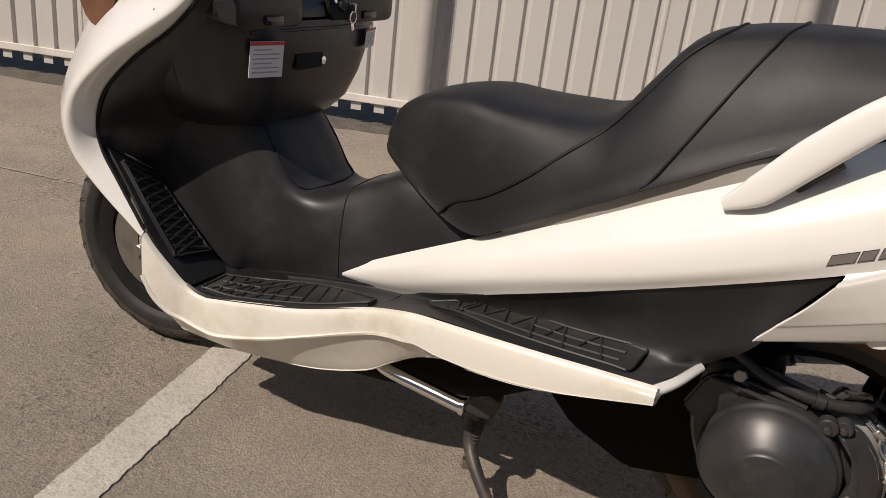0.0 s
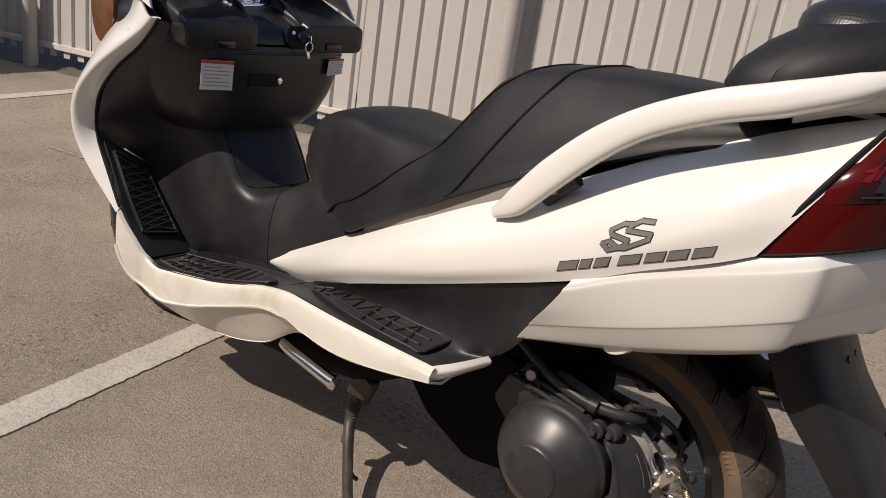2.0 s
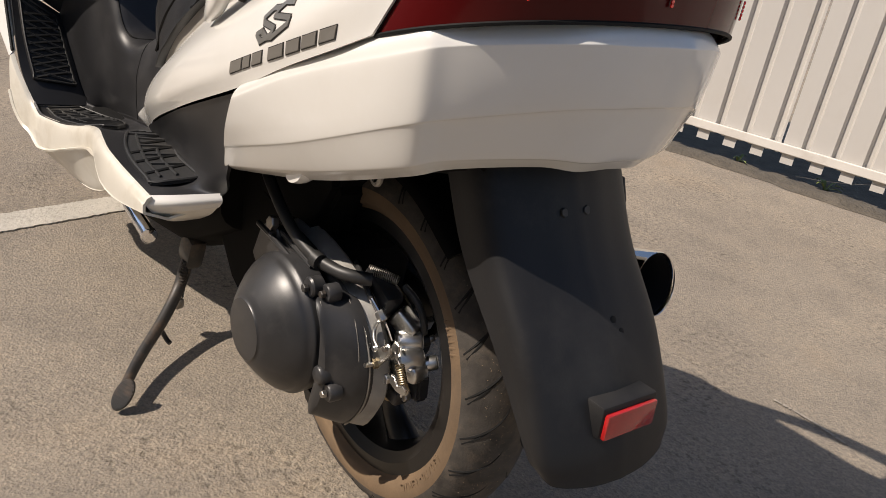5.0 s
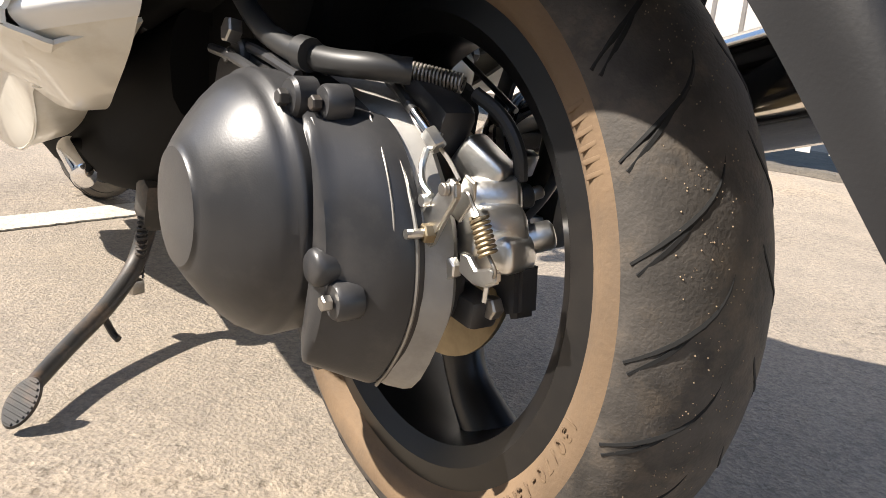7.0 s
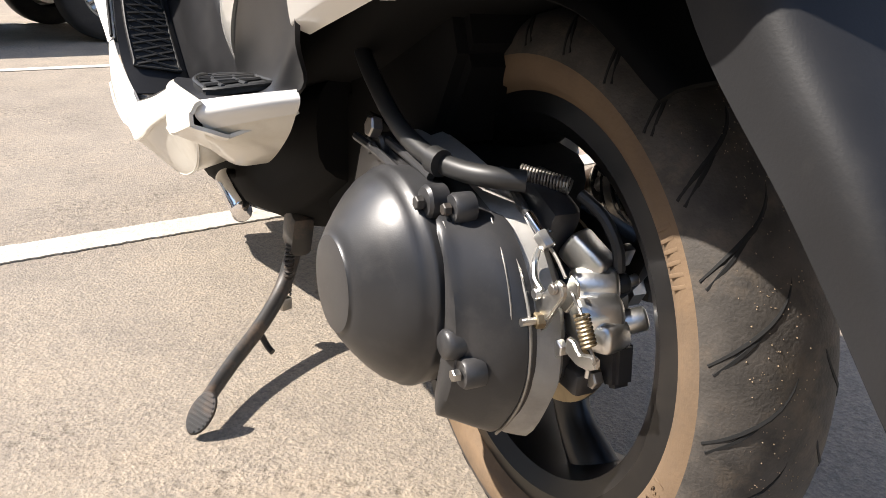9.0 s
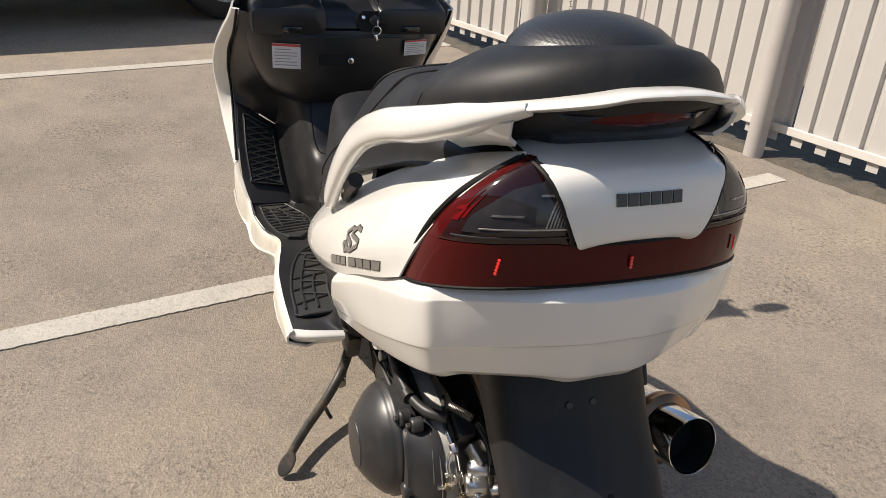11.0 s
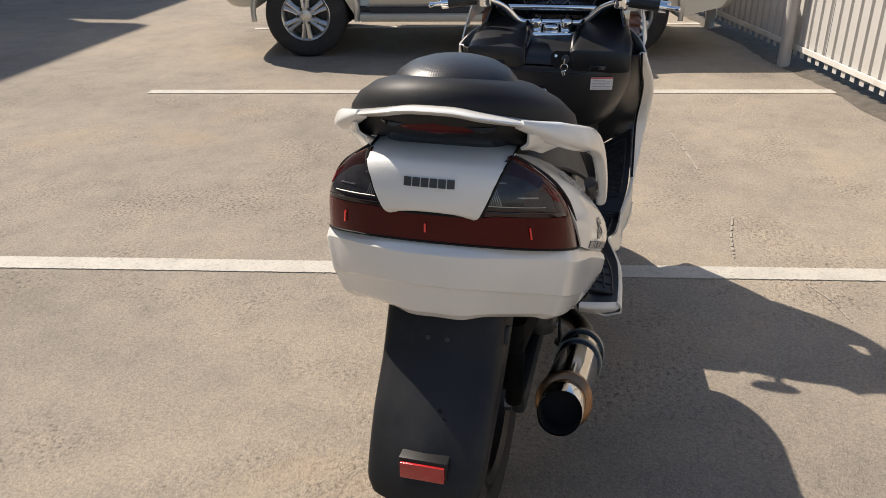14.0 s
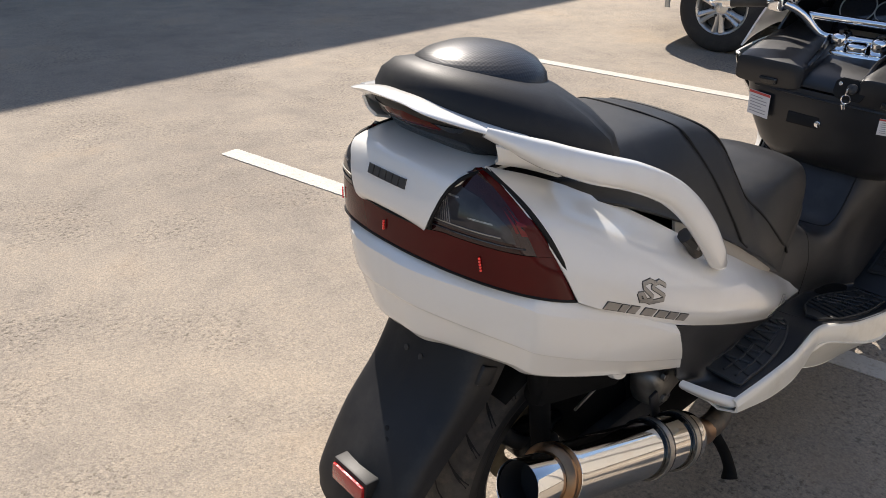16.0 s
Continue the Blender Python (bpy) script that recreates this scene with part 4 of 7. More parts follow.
body("skirt_back", [
    [(-0.187, -0.300, 0.424), (-0.165, -0.262, 0.432), (-0.142, -0.215, 0.444)],
    [(-0.210, -0.294, 0.408), (-0.200, -0.255, 0.402), (-0.185, -0.212, 0.410)],
    [(-0.290, -0.276, 0.382), (-0.285, -0.240, 0.362), (-0.275, -0.205, 0.365)],
    [(-0.380, -0.256, 0.354), (-0.385, -0.225, 0.332), (-0.385, -0.190, 0.332)],
    [(-0.500, -0.250, 0.342), (-0.500, -0.215, 0.318), (-0.500, -0.180, 0.318)],
], WHITE_WORN, scooter, 20, 12, 0.004, (-0.3, -0.24, 0.45), "worn white underside of the footboard")

# front leg shield
body("leg_shield", [
    [(-1.036, -0.286, 0.872), (-1.060, -0.302, 0.878), (-1.16, -0.262, 0.915), (-1.29, -0.17, 0.945), (-1.42, 0, 0.955)],
    [(-1.062, -0.288, 0.842), (-1.092, -0.312, 0.840), (-1.19, -0.272, 0.86), (-1.34, -0.18, 0.88), (-1.48, 0, 0.89)],
    [(-1.108, -0.290, 0.801), (-1.145, -0.324, 0.800), (-1.25, -0.284, 0.81), (-1.40, -0.18, 0.82), (-1.55, 0, 0.82)],
    [(-1.185, -0.297, 0.744), (-1.222, -0.336, 0.742), (-1.32, -0.290, 0.74), (-1.46, -0.18, 0.73), (-1.61, 0, 0.73)],
    [(-1.262, -0.294, 0.672), (-1.296, -0.338, 0.670), (-1.38, -0.290, 0.66), (-1.50, -0.18, 0.65), (-1.65, 0, 0.64)],
    [(-1.294, -0.286, 0.605), (-1.330, -0.330, 0.600), (-1.40, -0.280, 0.60), (-1.50, -0.17, 0.60), (-1.62, 0, 0.60)],
    [(-1.285, -0.285, 0.555), (-1.322, -0.322, 0.540), (-1.38, -0.270, 0.56), (-1.47, -0.16, 0.575), (-1.56, 0, 0.59)],
    [(-1.240, -0.288, 0.500), (-1.268, -0.314, 0.482), (-1.33, -0.262, 0.53), (-1.42, -0.15, 0.565), (-1.50, 0, 0.585)],
    [(-1.172, -0.292, 0.422), (-1.180, -0.302, 0.412), (-1.25, -0.260, 0.47), (-1.37, -0.15, 0.55), (-1.45, 0, 0.58)],
], WHITE, scooter, 48, 40, 0.005, (-1.3, 0, 0.7), "pearl white front leg shield")
for sg in (-1, 1):
    part("front_indicator", loft_bm([[(-1.29 - 0.05 * math.cos(a) + dx, sg * (0.252 + dy), 0.86 + 0.09 * math.sin(a)) for a in [2 * math.pi * i / 20 for i in range(20)]] for dx, dy in ((0, -0.02), (0.0, 0.008), (0.0, 0.016))]), AMBER, scooter, "smoked amber front indicator", 50)
for sg in (-1, 1):
    _rim = [(x, sg * y, z) for x, y, z in own([[(-1.036, 0.284, 0.872), (-1.060, 0.286, 0.842), (-1.106, 0.288, 0.800), (-1.183, 0.295, 0.743), (-1.260, 0.292, 0.671), (-1.292, 0.284, 0.604), (-1.283, 0.283, 0.554), (-1.238, 0.286, 0.499), (-1.172, 0.290, 0.422)]])[0]]
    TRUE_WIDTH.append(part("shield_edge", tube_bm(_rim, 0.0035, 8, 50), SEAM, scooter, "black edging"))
# upper front fairing and windscreen
panel("front_fairing", [
    [(-1.045, -0.293, 0.880), (-1.12, -0.296, 0.905), (-1.25, -0.278, 0.935), (-1.40, -0.19, 0.955), (-1.52, 0, 0.965)],
    [(-1.115, -0.275, 0.985), (-1.17, -0.272, 0.995), (-1.28, -0.25, 1.01), (-1.40, -0.17, 1.02), (-1.48, 0, 1.03)],
    [(-1.185, -0.245, 1.075), (-1.22, -0.24, 1.08), (-1.30, -0.215, 1.085), (-1.38, -0.14, 1.09), (-1.42, 0, 1.09)],
    [(-1.235, -0.170, 1.135), (-1.25, -0.168, 1.138), (-1.29, -0.15, 1.142), (-1.33, -0.10, 1.147), (-1.35, 0, 1.15)],
], WHITE, scooter, 22, 30, 0.005, (-1.2, 0, 0.9), "white front fairing")
g = grid_of([
    [(-1.22, -0.165, 1.12), (-1.27, -0.13, 1.135), (-1.31, 0, 1.145)],
    [(-1.16, -0.165, 1.22), (-1.20, -0.13, 1.235), (-1.23, 0, 1.245)],
    [(-1.10, -0.11, 1.30), (-1.125, -0.08, 1.312), (-1.14, 0, 1.32)],
], 14, 14)
part("windscreen", panel_bm(whole(g), 0.004, (-1.1, 0, 1.2)), SCREEN, scooter, "dark tinted windscreen", 60)

# instrument hood
g = grid_of([
    [(-1.10, -0.225, 0.93), (-1.12, -0.20, 1.00), (-1.13, -0.14, 1.075), (-1.135, -0.07, 1.11), (-1.14, 0, 1.12)],
    [(-1.24, -0.215, 0.93), (-1.25, -0.19, 1.00), (-1.26, -0.13, 1.07), (-1.265, -0.065, 1.10), (-1.27, 0, 1.11)],
    [(-1.30, -0.16, 0.93), (-1.305, -0.14, 0.98), (-1.31, -0.10, 1.02), (-1.31, -0.05, 1.04), (-1.31, 0, 1.045)],
    [(-1.31, -0.15, 0.93), (-1.315, -0.12, 0.93), (-1.32, -0.08, 0.93), (-1.32, -0.04, 0.93), (-1.32, 0, 0.93)],
], 16, 18)
part("instrument_hood", panel_bm(whole(g), 0.006, (-1.2, 0, 0.95)), GLOSSBLACK, scooter, "black instrument hood", 60)
dash = part("instrument_panel", box_bm((0.03, 0.30, 0.10), 0.012, (-1.235, 0, 0.985), (0, -35, 0)), GLOSSBLACK, scooter, "dark instrument panel")
for y, r in ((-0.075, 0.045), (0.075, 0.045), (0, 0.03)):
    q = disc_bm((-1.222, y, 0.995), (0.82, 0, 0.57), r, 0.004, 28)
    part("dial", q, DIAL, dash, "dark dial")
    ring = bmesh.new()
    ring = tube_bm([(-1.218 + 0.57 * r * math.sin(a) * -1, y + r * math.cos(a), 0.998 + 0.82 * r * math.sin(a)) for a in [2 * math.pi * i / 20 for i in range(21)]], 0.0018, 5, 60)
    part("dial_ring", ring, DIALMARK, dash, "thin pale dial ring")

# glove box and dash top
def ring_section(x0, z, w, front, n=56, p=7.0):
    """A squarish plan outline at the height z: back face at x0, running forward to front."""
    out = []
    for i in range(n):
        a = 2 * math.pi * i / n
        c, s = math.cos(a), math.sin(a)
        cx = math.copysign(abs(c) ** (2 / p), c)
        cy = math.copysign(abs(s) ** (2 / p), s)
        m, h = (x0 + front) / 2, (x0 - front) / 2
        out.append((m + h * cx - (0.085 * abs(cy) ** 5 if c > 0 else 0), w * cy, z))
    return out


box_rings = [ring_section(*r) for r in ((-1.055, 0.600, 0.160, -1.22), (-1.025, 0.618, 0.190, -1.24), (-0.998, 0.65, 0.216, -1.26), (-0.982, 0.70, 0.240, -1.27), (-0.974, 0.75, 0.258, -1.27),
                                        (-0.972, 0.80, 0.272, -1.25), (-0.976, 0.818, 0.274, -1.24))]
glove = part("glove_box", loft_bm(box_rings), BLACK, scooter, "black glove box with warning stickers", 40)
top_rings = [ring_section(*r) for r in ((-0.980, 0.823, 0.272, -1.26), (-0.982, 0.840, 0.272, -1.26), (-1.00, 0.860, 0.266, -1.27), (-1.05, 0.880, 0.250, -1.28), (-1.10, 0.900, 0.22, -1.28), (-1.14, 0.910, 0.21, -1.28))]
part("dash_top", loft_bm(top_rings), BLACK, scooter, "black dash top", 40)
# raised knee pods either side of the ignition panel
for sg in (-1, 1):
    rr = []
    for x, hw, hz, zc in ((-0.9745, 0.088, 0.029, 0.840), (-0.9765, 0.0925, 0.033, 0.841), (-0.990, 0.095, 0.036, 0.844), (-1.06, 0.097, 0.044, 0.858), (-1.14, 0.084, 0.052, 0.884), (-1.20, 0.070, 0.052, 0.905), (-1.26, 0.050, 0.05, 0.93)):
        rr.append([(x, sg * (0.162 + (x + 1.0) * 0.05) + hw * math.copysign(abs(math.cos(a)) ** 0.32, math.cos(a)), zc + hz * math.copysign(abs(math.sin(a)) ** 0.32, math.sin(a))) for a in [2 * math.pi * k / 36 for k in range(36)]])
    part("dash_pod", loft_bm(rr), BLACK, scooter, "black dash pod with a lidded pocket", 40)
    part("pod_latch", box_bm((0.006, 0.05, 0.016), 0.003, (-0.9725, sg * 0.158, 0.822)), GLOSSBLACK, scooter, "glossy black latch")
    part("pod_trim", tube_bm([(-0.995, sg * 0.075, 0.868), (-1.06, sg * 0.075, 0.905), (-1.16, sg * 0.10, 0.945), (-1.22, sg * 0.13, 0.975)], 0.007, 8), GLOSSBLACK, scooter, "raised trim edge")
ignition = part("ignition_panel", prism_bm([(0.042, -0.010), (0.032, -0.026), (-0.026, -0.026), (-0.038, -0.012), (-0.038, 0.014), (-0.026, 0.026), (0.030, 0.026), (0.042, 0.012)], 0.008, Matrix.Translation((-0.976, 0.05, 0.842)) @ Matrix.Rotation(radians(90), 4, "Z") @ Matrix.Rotation(radians(-14), 4, "X"), 0.002), SOOTSHADE, scooter, "black recessed ignition panel")
part("key_switch", disc_bm((-0.976, 0.058, 0.844), (1, 0, 0.25), 0.013, 0.008, 20), DARKSTEEL, ignition)
part("key", box_bm((0.03, 0.004, 0.018), 0.001, (-0.958, 0.058, 0.842)), CHROME, ignition, "key in the ignition")
part("key_ring", tube_bm([(-0.948, 0.058 + 0.011 * math.cos(a), 0.824 + 0.011 * math.sin(a)) for a in [2 * math.pi * i / 12 for i in range(13)]], 0.0013, 6, 40), CHROME, ignition, "key ring")
part("key_fob", box_bm((0.004, 0.009, 0.016), 0.001, (-0.948, 0.056, 0.806), (20, 0, 0)), CHROME, ignition, "small metal fob")
part("push_knob", disc_bm((-0.976, 0.028, 0.852), (1, 0, 0.25), 0.005, 0.006, 12), CHROME, ignition)
part("glove_box_lock", disc_bm((-0.973, -0.004, 0.741), (1, 0, 0), 0.008, 0.004, 18), CHROME, glove, "chrome lock")
# solid black box, its colour standing for the shade in the recess
part("latch_recess", box_bm((0.006, 0.085, 0.03), 0.004, (-0.975, -0.045, 0.742)), SOOTSHADE, glove, "black box for the shade in the finger recess")
part("box_outline", tube_bm([(-0.992, -0.200, 0.800), (-0.973, -0.1, 0.803), (-0.973, 0.1, 0.803), (-0.992, 0.200, 0.800)], 0.003, 6, 50), BLACK, glove, "raised door outline")


def sticker(y0, y1, z0, z1):
    """A white warning sticker with a red head; its small print is plain grey bars."""
    xm = -0.972
    m = Matrix.Translation((xm - (0.012 if abs(y0) > 0.12 else 0), (y0 + y1) / 2, (z0 + z1) / 2)) @ pose(0, 0, 0, 0, 4, math.degrees(math.atan2(y0 + y1, 1.0)) * 0.85)
    w, h = y1 - y0, z1 - z0
    bm = box_bm((0.0012, w, h), 0)
    bm.transform(m @ Matrix.Translation((0.0075, 0, 0)))
    s = part("sticker", bm, PAPER, glove, "white warning sticker with a red head", 0)
    bm = box_bm((0.0012, w, h * 0.10), 0, (0.0082, 0, h * 0.44))
    bm.transform(m)
    part("sticker_head", bm, STICKRED, s, "red head bar", 0)
    for k in range(6):
        bm = box_bm((0.0012, w * (0.8 if k % 3 else 0.55), h * 0.035), 0, (0.0081, -w * (0.02 if k % 3 else 0.12), h * (0.27 - 0.125 * k)))
        bm.transform(m)
        part("sticker_print", bm, STICKGREY, s, "grey print bar", 0)


sticker(-0.206, -0.134, 0.722, 0.787)
sticker(0.137, 0.207, 0.754, 0.794)

# ---- seat ----
def seat_ring(x, top, bot, wt, wb, n=36, crown=0.012, dip=0.0, lean=0.0):
    """A cross-section of the seat: flat crowned top, rounded shoulders, sides out to the lower edge."""
    half = [(0.0, top + crown), (wt * 0.45, top + crown * 0.8 - dip), (wt * 0.80, top + 0.002), (wt * 0.98, top - 0.018), ((wt + wb) / 2 * 1.02, top - (top - bot) * 0.45), (wb, bot + 0.015), (wb * 0.97, bot), (0.0, bot)]
    l = crom([(x + lean * (z - top), -y, z) for y, z in half], n // 2 + 1)
    return l + [p * np.array((1, -1, 1)) for p in l[-2:0:-1]]


def build_seat():
    rings = [seat_ring(*r) for r in (
        (-0.778, 0.650, 0.632, 0.035, 0.040), (-0.768, 0.675, 0.618, 0.070, 0.076), (-0.735, 0.706, 0.604, 0.098, 0.104), (-0.675, 0.734, 0.572, 0.118, 0.126), (-0.60, 0.748, 0.540, 0.134, 0.150),
        (-0.53, 0.745, 0.536, 0.146, 0.176), (-0.46, 0.745, 0.574, 0.156, 0.190), (-0.39, 0.750, 0.614, 0.160, 0.198), (-0.345, 0.772, 0.641, 0.156, 0.203), (-0.310, 0.820, 0.661, 0.148, 0.206), (-0.262, 0.884, 0.690, 0.136, 0.207),
        (-0.21, 0.908, 0.718, 0.130, 0.205), (-0.13, 0.922, 0.760, 0.132, 0.196), (-0.03, 0.928, 0.805, 0.138, 0.185), (0.08, 0.930, 0.850, 0.142, 0.170), (0.18, 0.935, 0.880, 0.135, 0.150), (0.26, 0.94, 0.915, 0.11, 0.12))]
    cols = [crom([r[j] for r in rings], 70) for j in range(36)]
    fine = [[cols[j][i] for j in range(36)] for i in range(70)]
    seat = part("seat", loft_bm(fine), VINYL, scooter, "black stepped two-person vinyl seat", 60)
    tree = skin(seat)
    for half, r in (([(-0.618, 0.165, 0.552), (-0.60, 0.185, 0.575), (-0.53, 0.197, 0.610), (-0.46, 0.200, 0.660), (-0.40, 0.185, 0.715), (-0.36, 0.168, 0.765), (-0.32, 0.155, 0.815), (-0.27, 0.140, 0.875), (-0.235, 0.12, 0.905), (-0.215, 0.08, 0.925), (-0.21, 0, 0.93)], 0.0032),
                    ([(-0.272, 0.213, 0.690), (-0.262, 0.213, 0.705), (-0.235, 0.205, 0.750), (-0.195, 0.180, 0.825), (-0.160, 0.145, 0.890), (-0.140, 0.115, 0.925), (-0.125, 0.06, 0.935), (-0.12, 0, 0.94)], 0.003)):
        path = [(x, -y, z) for x, y, z in half] + half[-2::-1]
        part("seat_seam", tube_bm(drape(tree, path), r, 6, 140), SEAM, seat, "seat piping")
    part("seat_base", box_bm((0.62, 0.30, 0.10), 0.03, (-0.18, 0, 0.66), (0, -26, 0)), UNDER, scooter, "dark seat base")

    panel("seat_base_strip", [[(-0.485, -0.176, 0.540), (-0.36, -0.198, 0.605), (-0.20, -0.206, 0.690), (-0.05, -0.194, 0.765)], [(-0.485, -0.182, 0.573), (-0.36, -0.200, 0.645), (-0.20, -0.204, 0.735), (-0.05, -0.186, 0.815)]],
          GREYSTRIP, scooter, 6, 24, 0.006, (-0.2, 0, 0.6), "dusty grey strip under the seat")


build_seat()


def build_backrest():
    """A low winged rear pad with a second dimpled cushion on top."""
    rings = []
    for z, front, rear, w in ((0.958, 0.165, 0.340, 0.172), (0.972, 0.140, 0.365, 0.200), (0.994, 0.130, 0.380, 0.207), (1.018, 0.138, 0.379, 0.200), (1.038, 0.155, 0.370, 0.176), (1.053, 0.175, 0.352, 0.138), (1.059, 0.20, 0.32, 0.09)):
        ring = []
        for i in range(56):
            a = 2 * math.pi * i / 56
            c, s = math.cos(a), math.sin(a)
            y = w * math.copysign(abs(s) ** 0.8, s)
            x = (front + rear) / 2 + (rear - front) / 2 * math.copysign(abs(c) ** 0.8, c)
            x -= 0.085 * (y / 0.2) ** 2 * (1.0 if c > 0 else 0.75)
            ring.append((x, y, z + 0.010 + 0.14 * (x - 0.27) - 0.028 * (y / 0.2) ** 2))
        rings.append(ring)
    low = part("backrest", loft_bm(rings), VINYL, scooter, "black winged vinyl backrest pad", 60)
    rings = []
    for z, k in ((1.020, 1.0), (1.050, 1.03), (1.062, 1.01), (1.075, 0.90), (1.084, 0.73), (1.0900, 0.50), (1.0932, 0.28), (1.0943, 0.10), (1.0944, 0.004)):
        rings.append([(0.245 + 0.094 * k * math.cos(a) + 0.05 * (z - 1.04), 0.100 * k * math.sin(a) * (1.05 - 0.12 * math.cos(a)), z - 0.010 * (k * math.sin(a)) ** 2) for a in [2 * math.pi * i / 40 for i in range(40)]])
    part("cushion", loft_bm(rings), CUSHION, low, "black dimpled cushion", 70)


def dimple_material():
    """Black vinyl pressed with a regular field of small dimples."""
    m = mat("dimpled_vinyl", (0.018, 0.018, 0.019), 0.40, vary=0.1, scale=7, dirt=(0.10, 0.095, 0.085), dirt_amount=0.2)
    n, l = m.node_tree.nodes, m.node_tree.links
    co = n.new("ShaderNodeTexCoord")
    v = n.new("ShaderNodeTexVoronoi")
    v.inputs["Scale"].default_value, v.inputs["Randomness"].default_value = 230, 0.12
    l.new(co.outputs["Object"], v.inputs["Vector"])
    b = n.new("ShaderNodeBump")
    b.inputs["Strength"].default_value, b.inputs["Distance"].default_value = 0.22, 0.0016
    l.new(v.outputs["Distance"], b.inputs["Height"])
    l.new(b.outputs["Normal"], n["Principled BSDF"].inputs["Normal"])
    return m


CUSHION = dimple_material()
build_backrest()

# spoiler, high lamp and grab rails
g = grid_of([
    [(0.255, -0.153, 0.997), (0.275, -0.140, 1.004), (0.322, -0.075, 1.024), (0.333, -0.035, 1.0315), (0.335, 0.000, 1.033)],
    [(0.279, -0.159, 1.002), (0.317, -0.148, 1.011), (0.378, -0.083, 1.034), (0.389, -0.040, 1.0435), (0.392, 0.000, 1.0455)],
    [(0.283, -0.162, 0.998), (0.330, -0.152, 1.006), (0.401, -0.088, 1.032), (0.413, -0.042, 1.0415), (0.416, 0.000, 1.0435)],
    [(0.278, -0.156, 0.993), (0.319, -0.143, 1.000), (0.384, -0.082, 1.022), (0.397, -0.040, 1.0315), (0.400, 0.000, 1.0335)],
], 14, 26)
part("spoiler", panel_bm(whole(g), 0.004, (0.25, 0, 0.97)), WHITE, scooter, "white rear spoiler", 60)
part("high_lamp_housing", loft_bm([[(0.265 + (0.105 - 0.02 * k) * math.copysign(abs(math.cos(a)) ** 0.6, math.cos(a)), (0.122 - 0.006 * k) * math.copysign(abs(math.sin(a)) ** 0.6, math.sin(a)), 1.008 - 0.022 * k) for a in [2 * math.pi * i / 40 for i in range(40)]] for k in range(0, 3)]), GLOSSBLACK, scooter, "black high stop lamp housing", 50)
g = grid_of([[(0.317, -0.105, 1.008), (0.363, -0.06, 1.012), (0.377, 0, 1.014)], [(0.315, -0.108, 0.996), (0.361, -0.06, 1.000), (0.375, 0, 1.001)], [(0.300, -0.105, 0.985), (0.343, -0.06, 0.989), (0.357, 0, 0.990)]], 8, 16)
part("high_stop_lamp", panel_bm(whole(g), 0.006, (0.25, 0, 0.98)), DARKRED, scooter, "dark red high stop lamp", 60)


def grab_rail(sg):
    """A flattened white rail arching from the side panel up and back under the spoiler."""
    pts = [(-0.153, 0.236, 0.702), (-0.113, 0.242, 0.733), (-0.062, 0.243, 0.790), (-0.003, 0.240, 0.848), (0.060, 0.235, 0.894), (0.140, 0.226, 0.932), (0.215, 0.210, 0.957), (0.285, 0.180, 0.984), (0.345, 0.130, 1.012)]
    wide = [0.009, 0.022, 0.025, 0.024, 0.022, 0.022, 0.022, 0.018, 0.006]
    thick = [0.006, 0.012, 0.012, 0.013, 0.014, 0.016, 0.019, 0.019, 0.010]
    c = crom(pts, 50)
    w = np.interp(np.linspace(0, 1, 50), np.linspace(0, 1, 9), wide).tolist()
    t = np.interp(np.linspace(0, 1, 50), np.linspace(0, 1, 9), thick).tolist()
    rings = []
    for i, p in enumerate(c):
        d = Vector(c[min(i + 1, 49)] - c[max(i - 1, 0)]).normalized()
        out = Vector((0.0, 1, 0.25)).normalized()
        out = (out - d * out.dot(d)).normalized()
        up = d.cross(out)
        ring = []
        for k in range(20):
            a = 2 * math.pi * k / 20
            ca, sa = math.cos(a), math.sin(a)
            q = Vector(p) + up * w[i] * math.copysign(abs(ca) ** 0.7, ca) + out * t[i] * math.copysign(abs(sa) ** 0.7, sa)
            ring.append((q.x, q.y * sg, q.z))
        rings.append(ring)
    r = part("grab_rail", loft_bm(rings), WHITE, scooter, "white passenger grab rail", 60)
    part("rail_bracket", tube_bm([(-0.075, sg * 0.222, 0.745), (-0.055, sg * 0.224, 0.768), (-0.03, sg * 0.222, 0.79)], 0.013, 8), DARKSTEEL, scooter, "dark bracket with a bolt")
    part("rail_bolt", disc_bm((-0.058, sg * 0.232, 0.765), (0, sg, 0), 0.006, 0.006, 10), STEEL, scooter)


grab_rail(-1), grab_rail(1)
panel("rail_root", [
    [(0.215, -0.150, 0.925), (0.27, -0.140, 0.947), (0.325, -0.132, 0.964)],
    [(0.222, -0.176, 0.940), (0.278, -0.164, 0.960), (0.332, -0.144, 0.976)],
    [(0.226, -0.208, 0.955), (0.285, -0.186, 0.976), (0.340, -0.146, 0.996)],
], WHITE, scooter, 10, 14, 0.005, (0.27, 0, 0.9), "white root of the grab rail")
# filler between seat and panels under the rails, near-black for the shade there
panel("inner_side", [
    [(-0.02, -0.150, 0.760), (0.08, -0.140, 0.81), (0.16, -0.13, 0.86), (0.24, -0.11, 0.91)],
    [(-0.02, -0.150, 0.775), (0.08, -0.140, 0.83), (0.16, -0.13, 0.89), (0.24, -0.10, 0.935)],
], UNDER, scooter, 4, 12, 0.004, (0, 0, 0.8), "near-black sheet for the shaded gap under the rail")


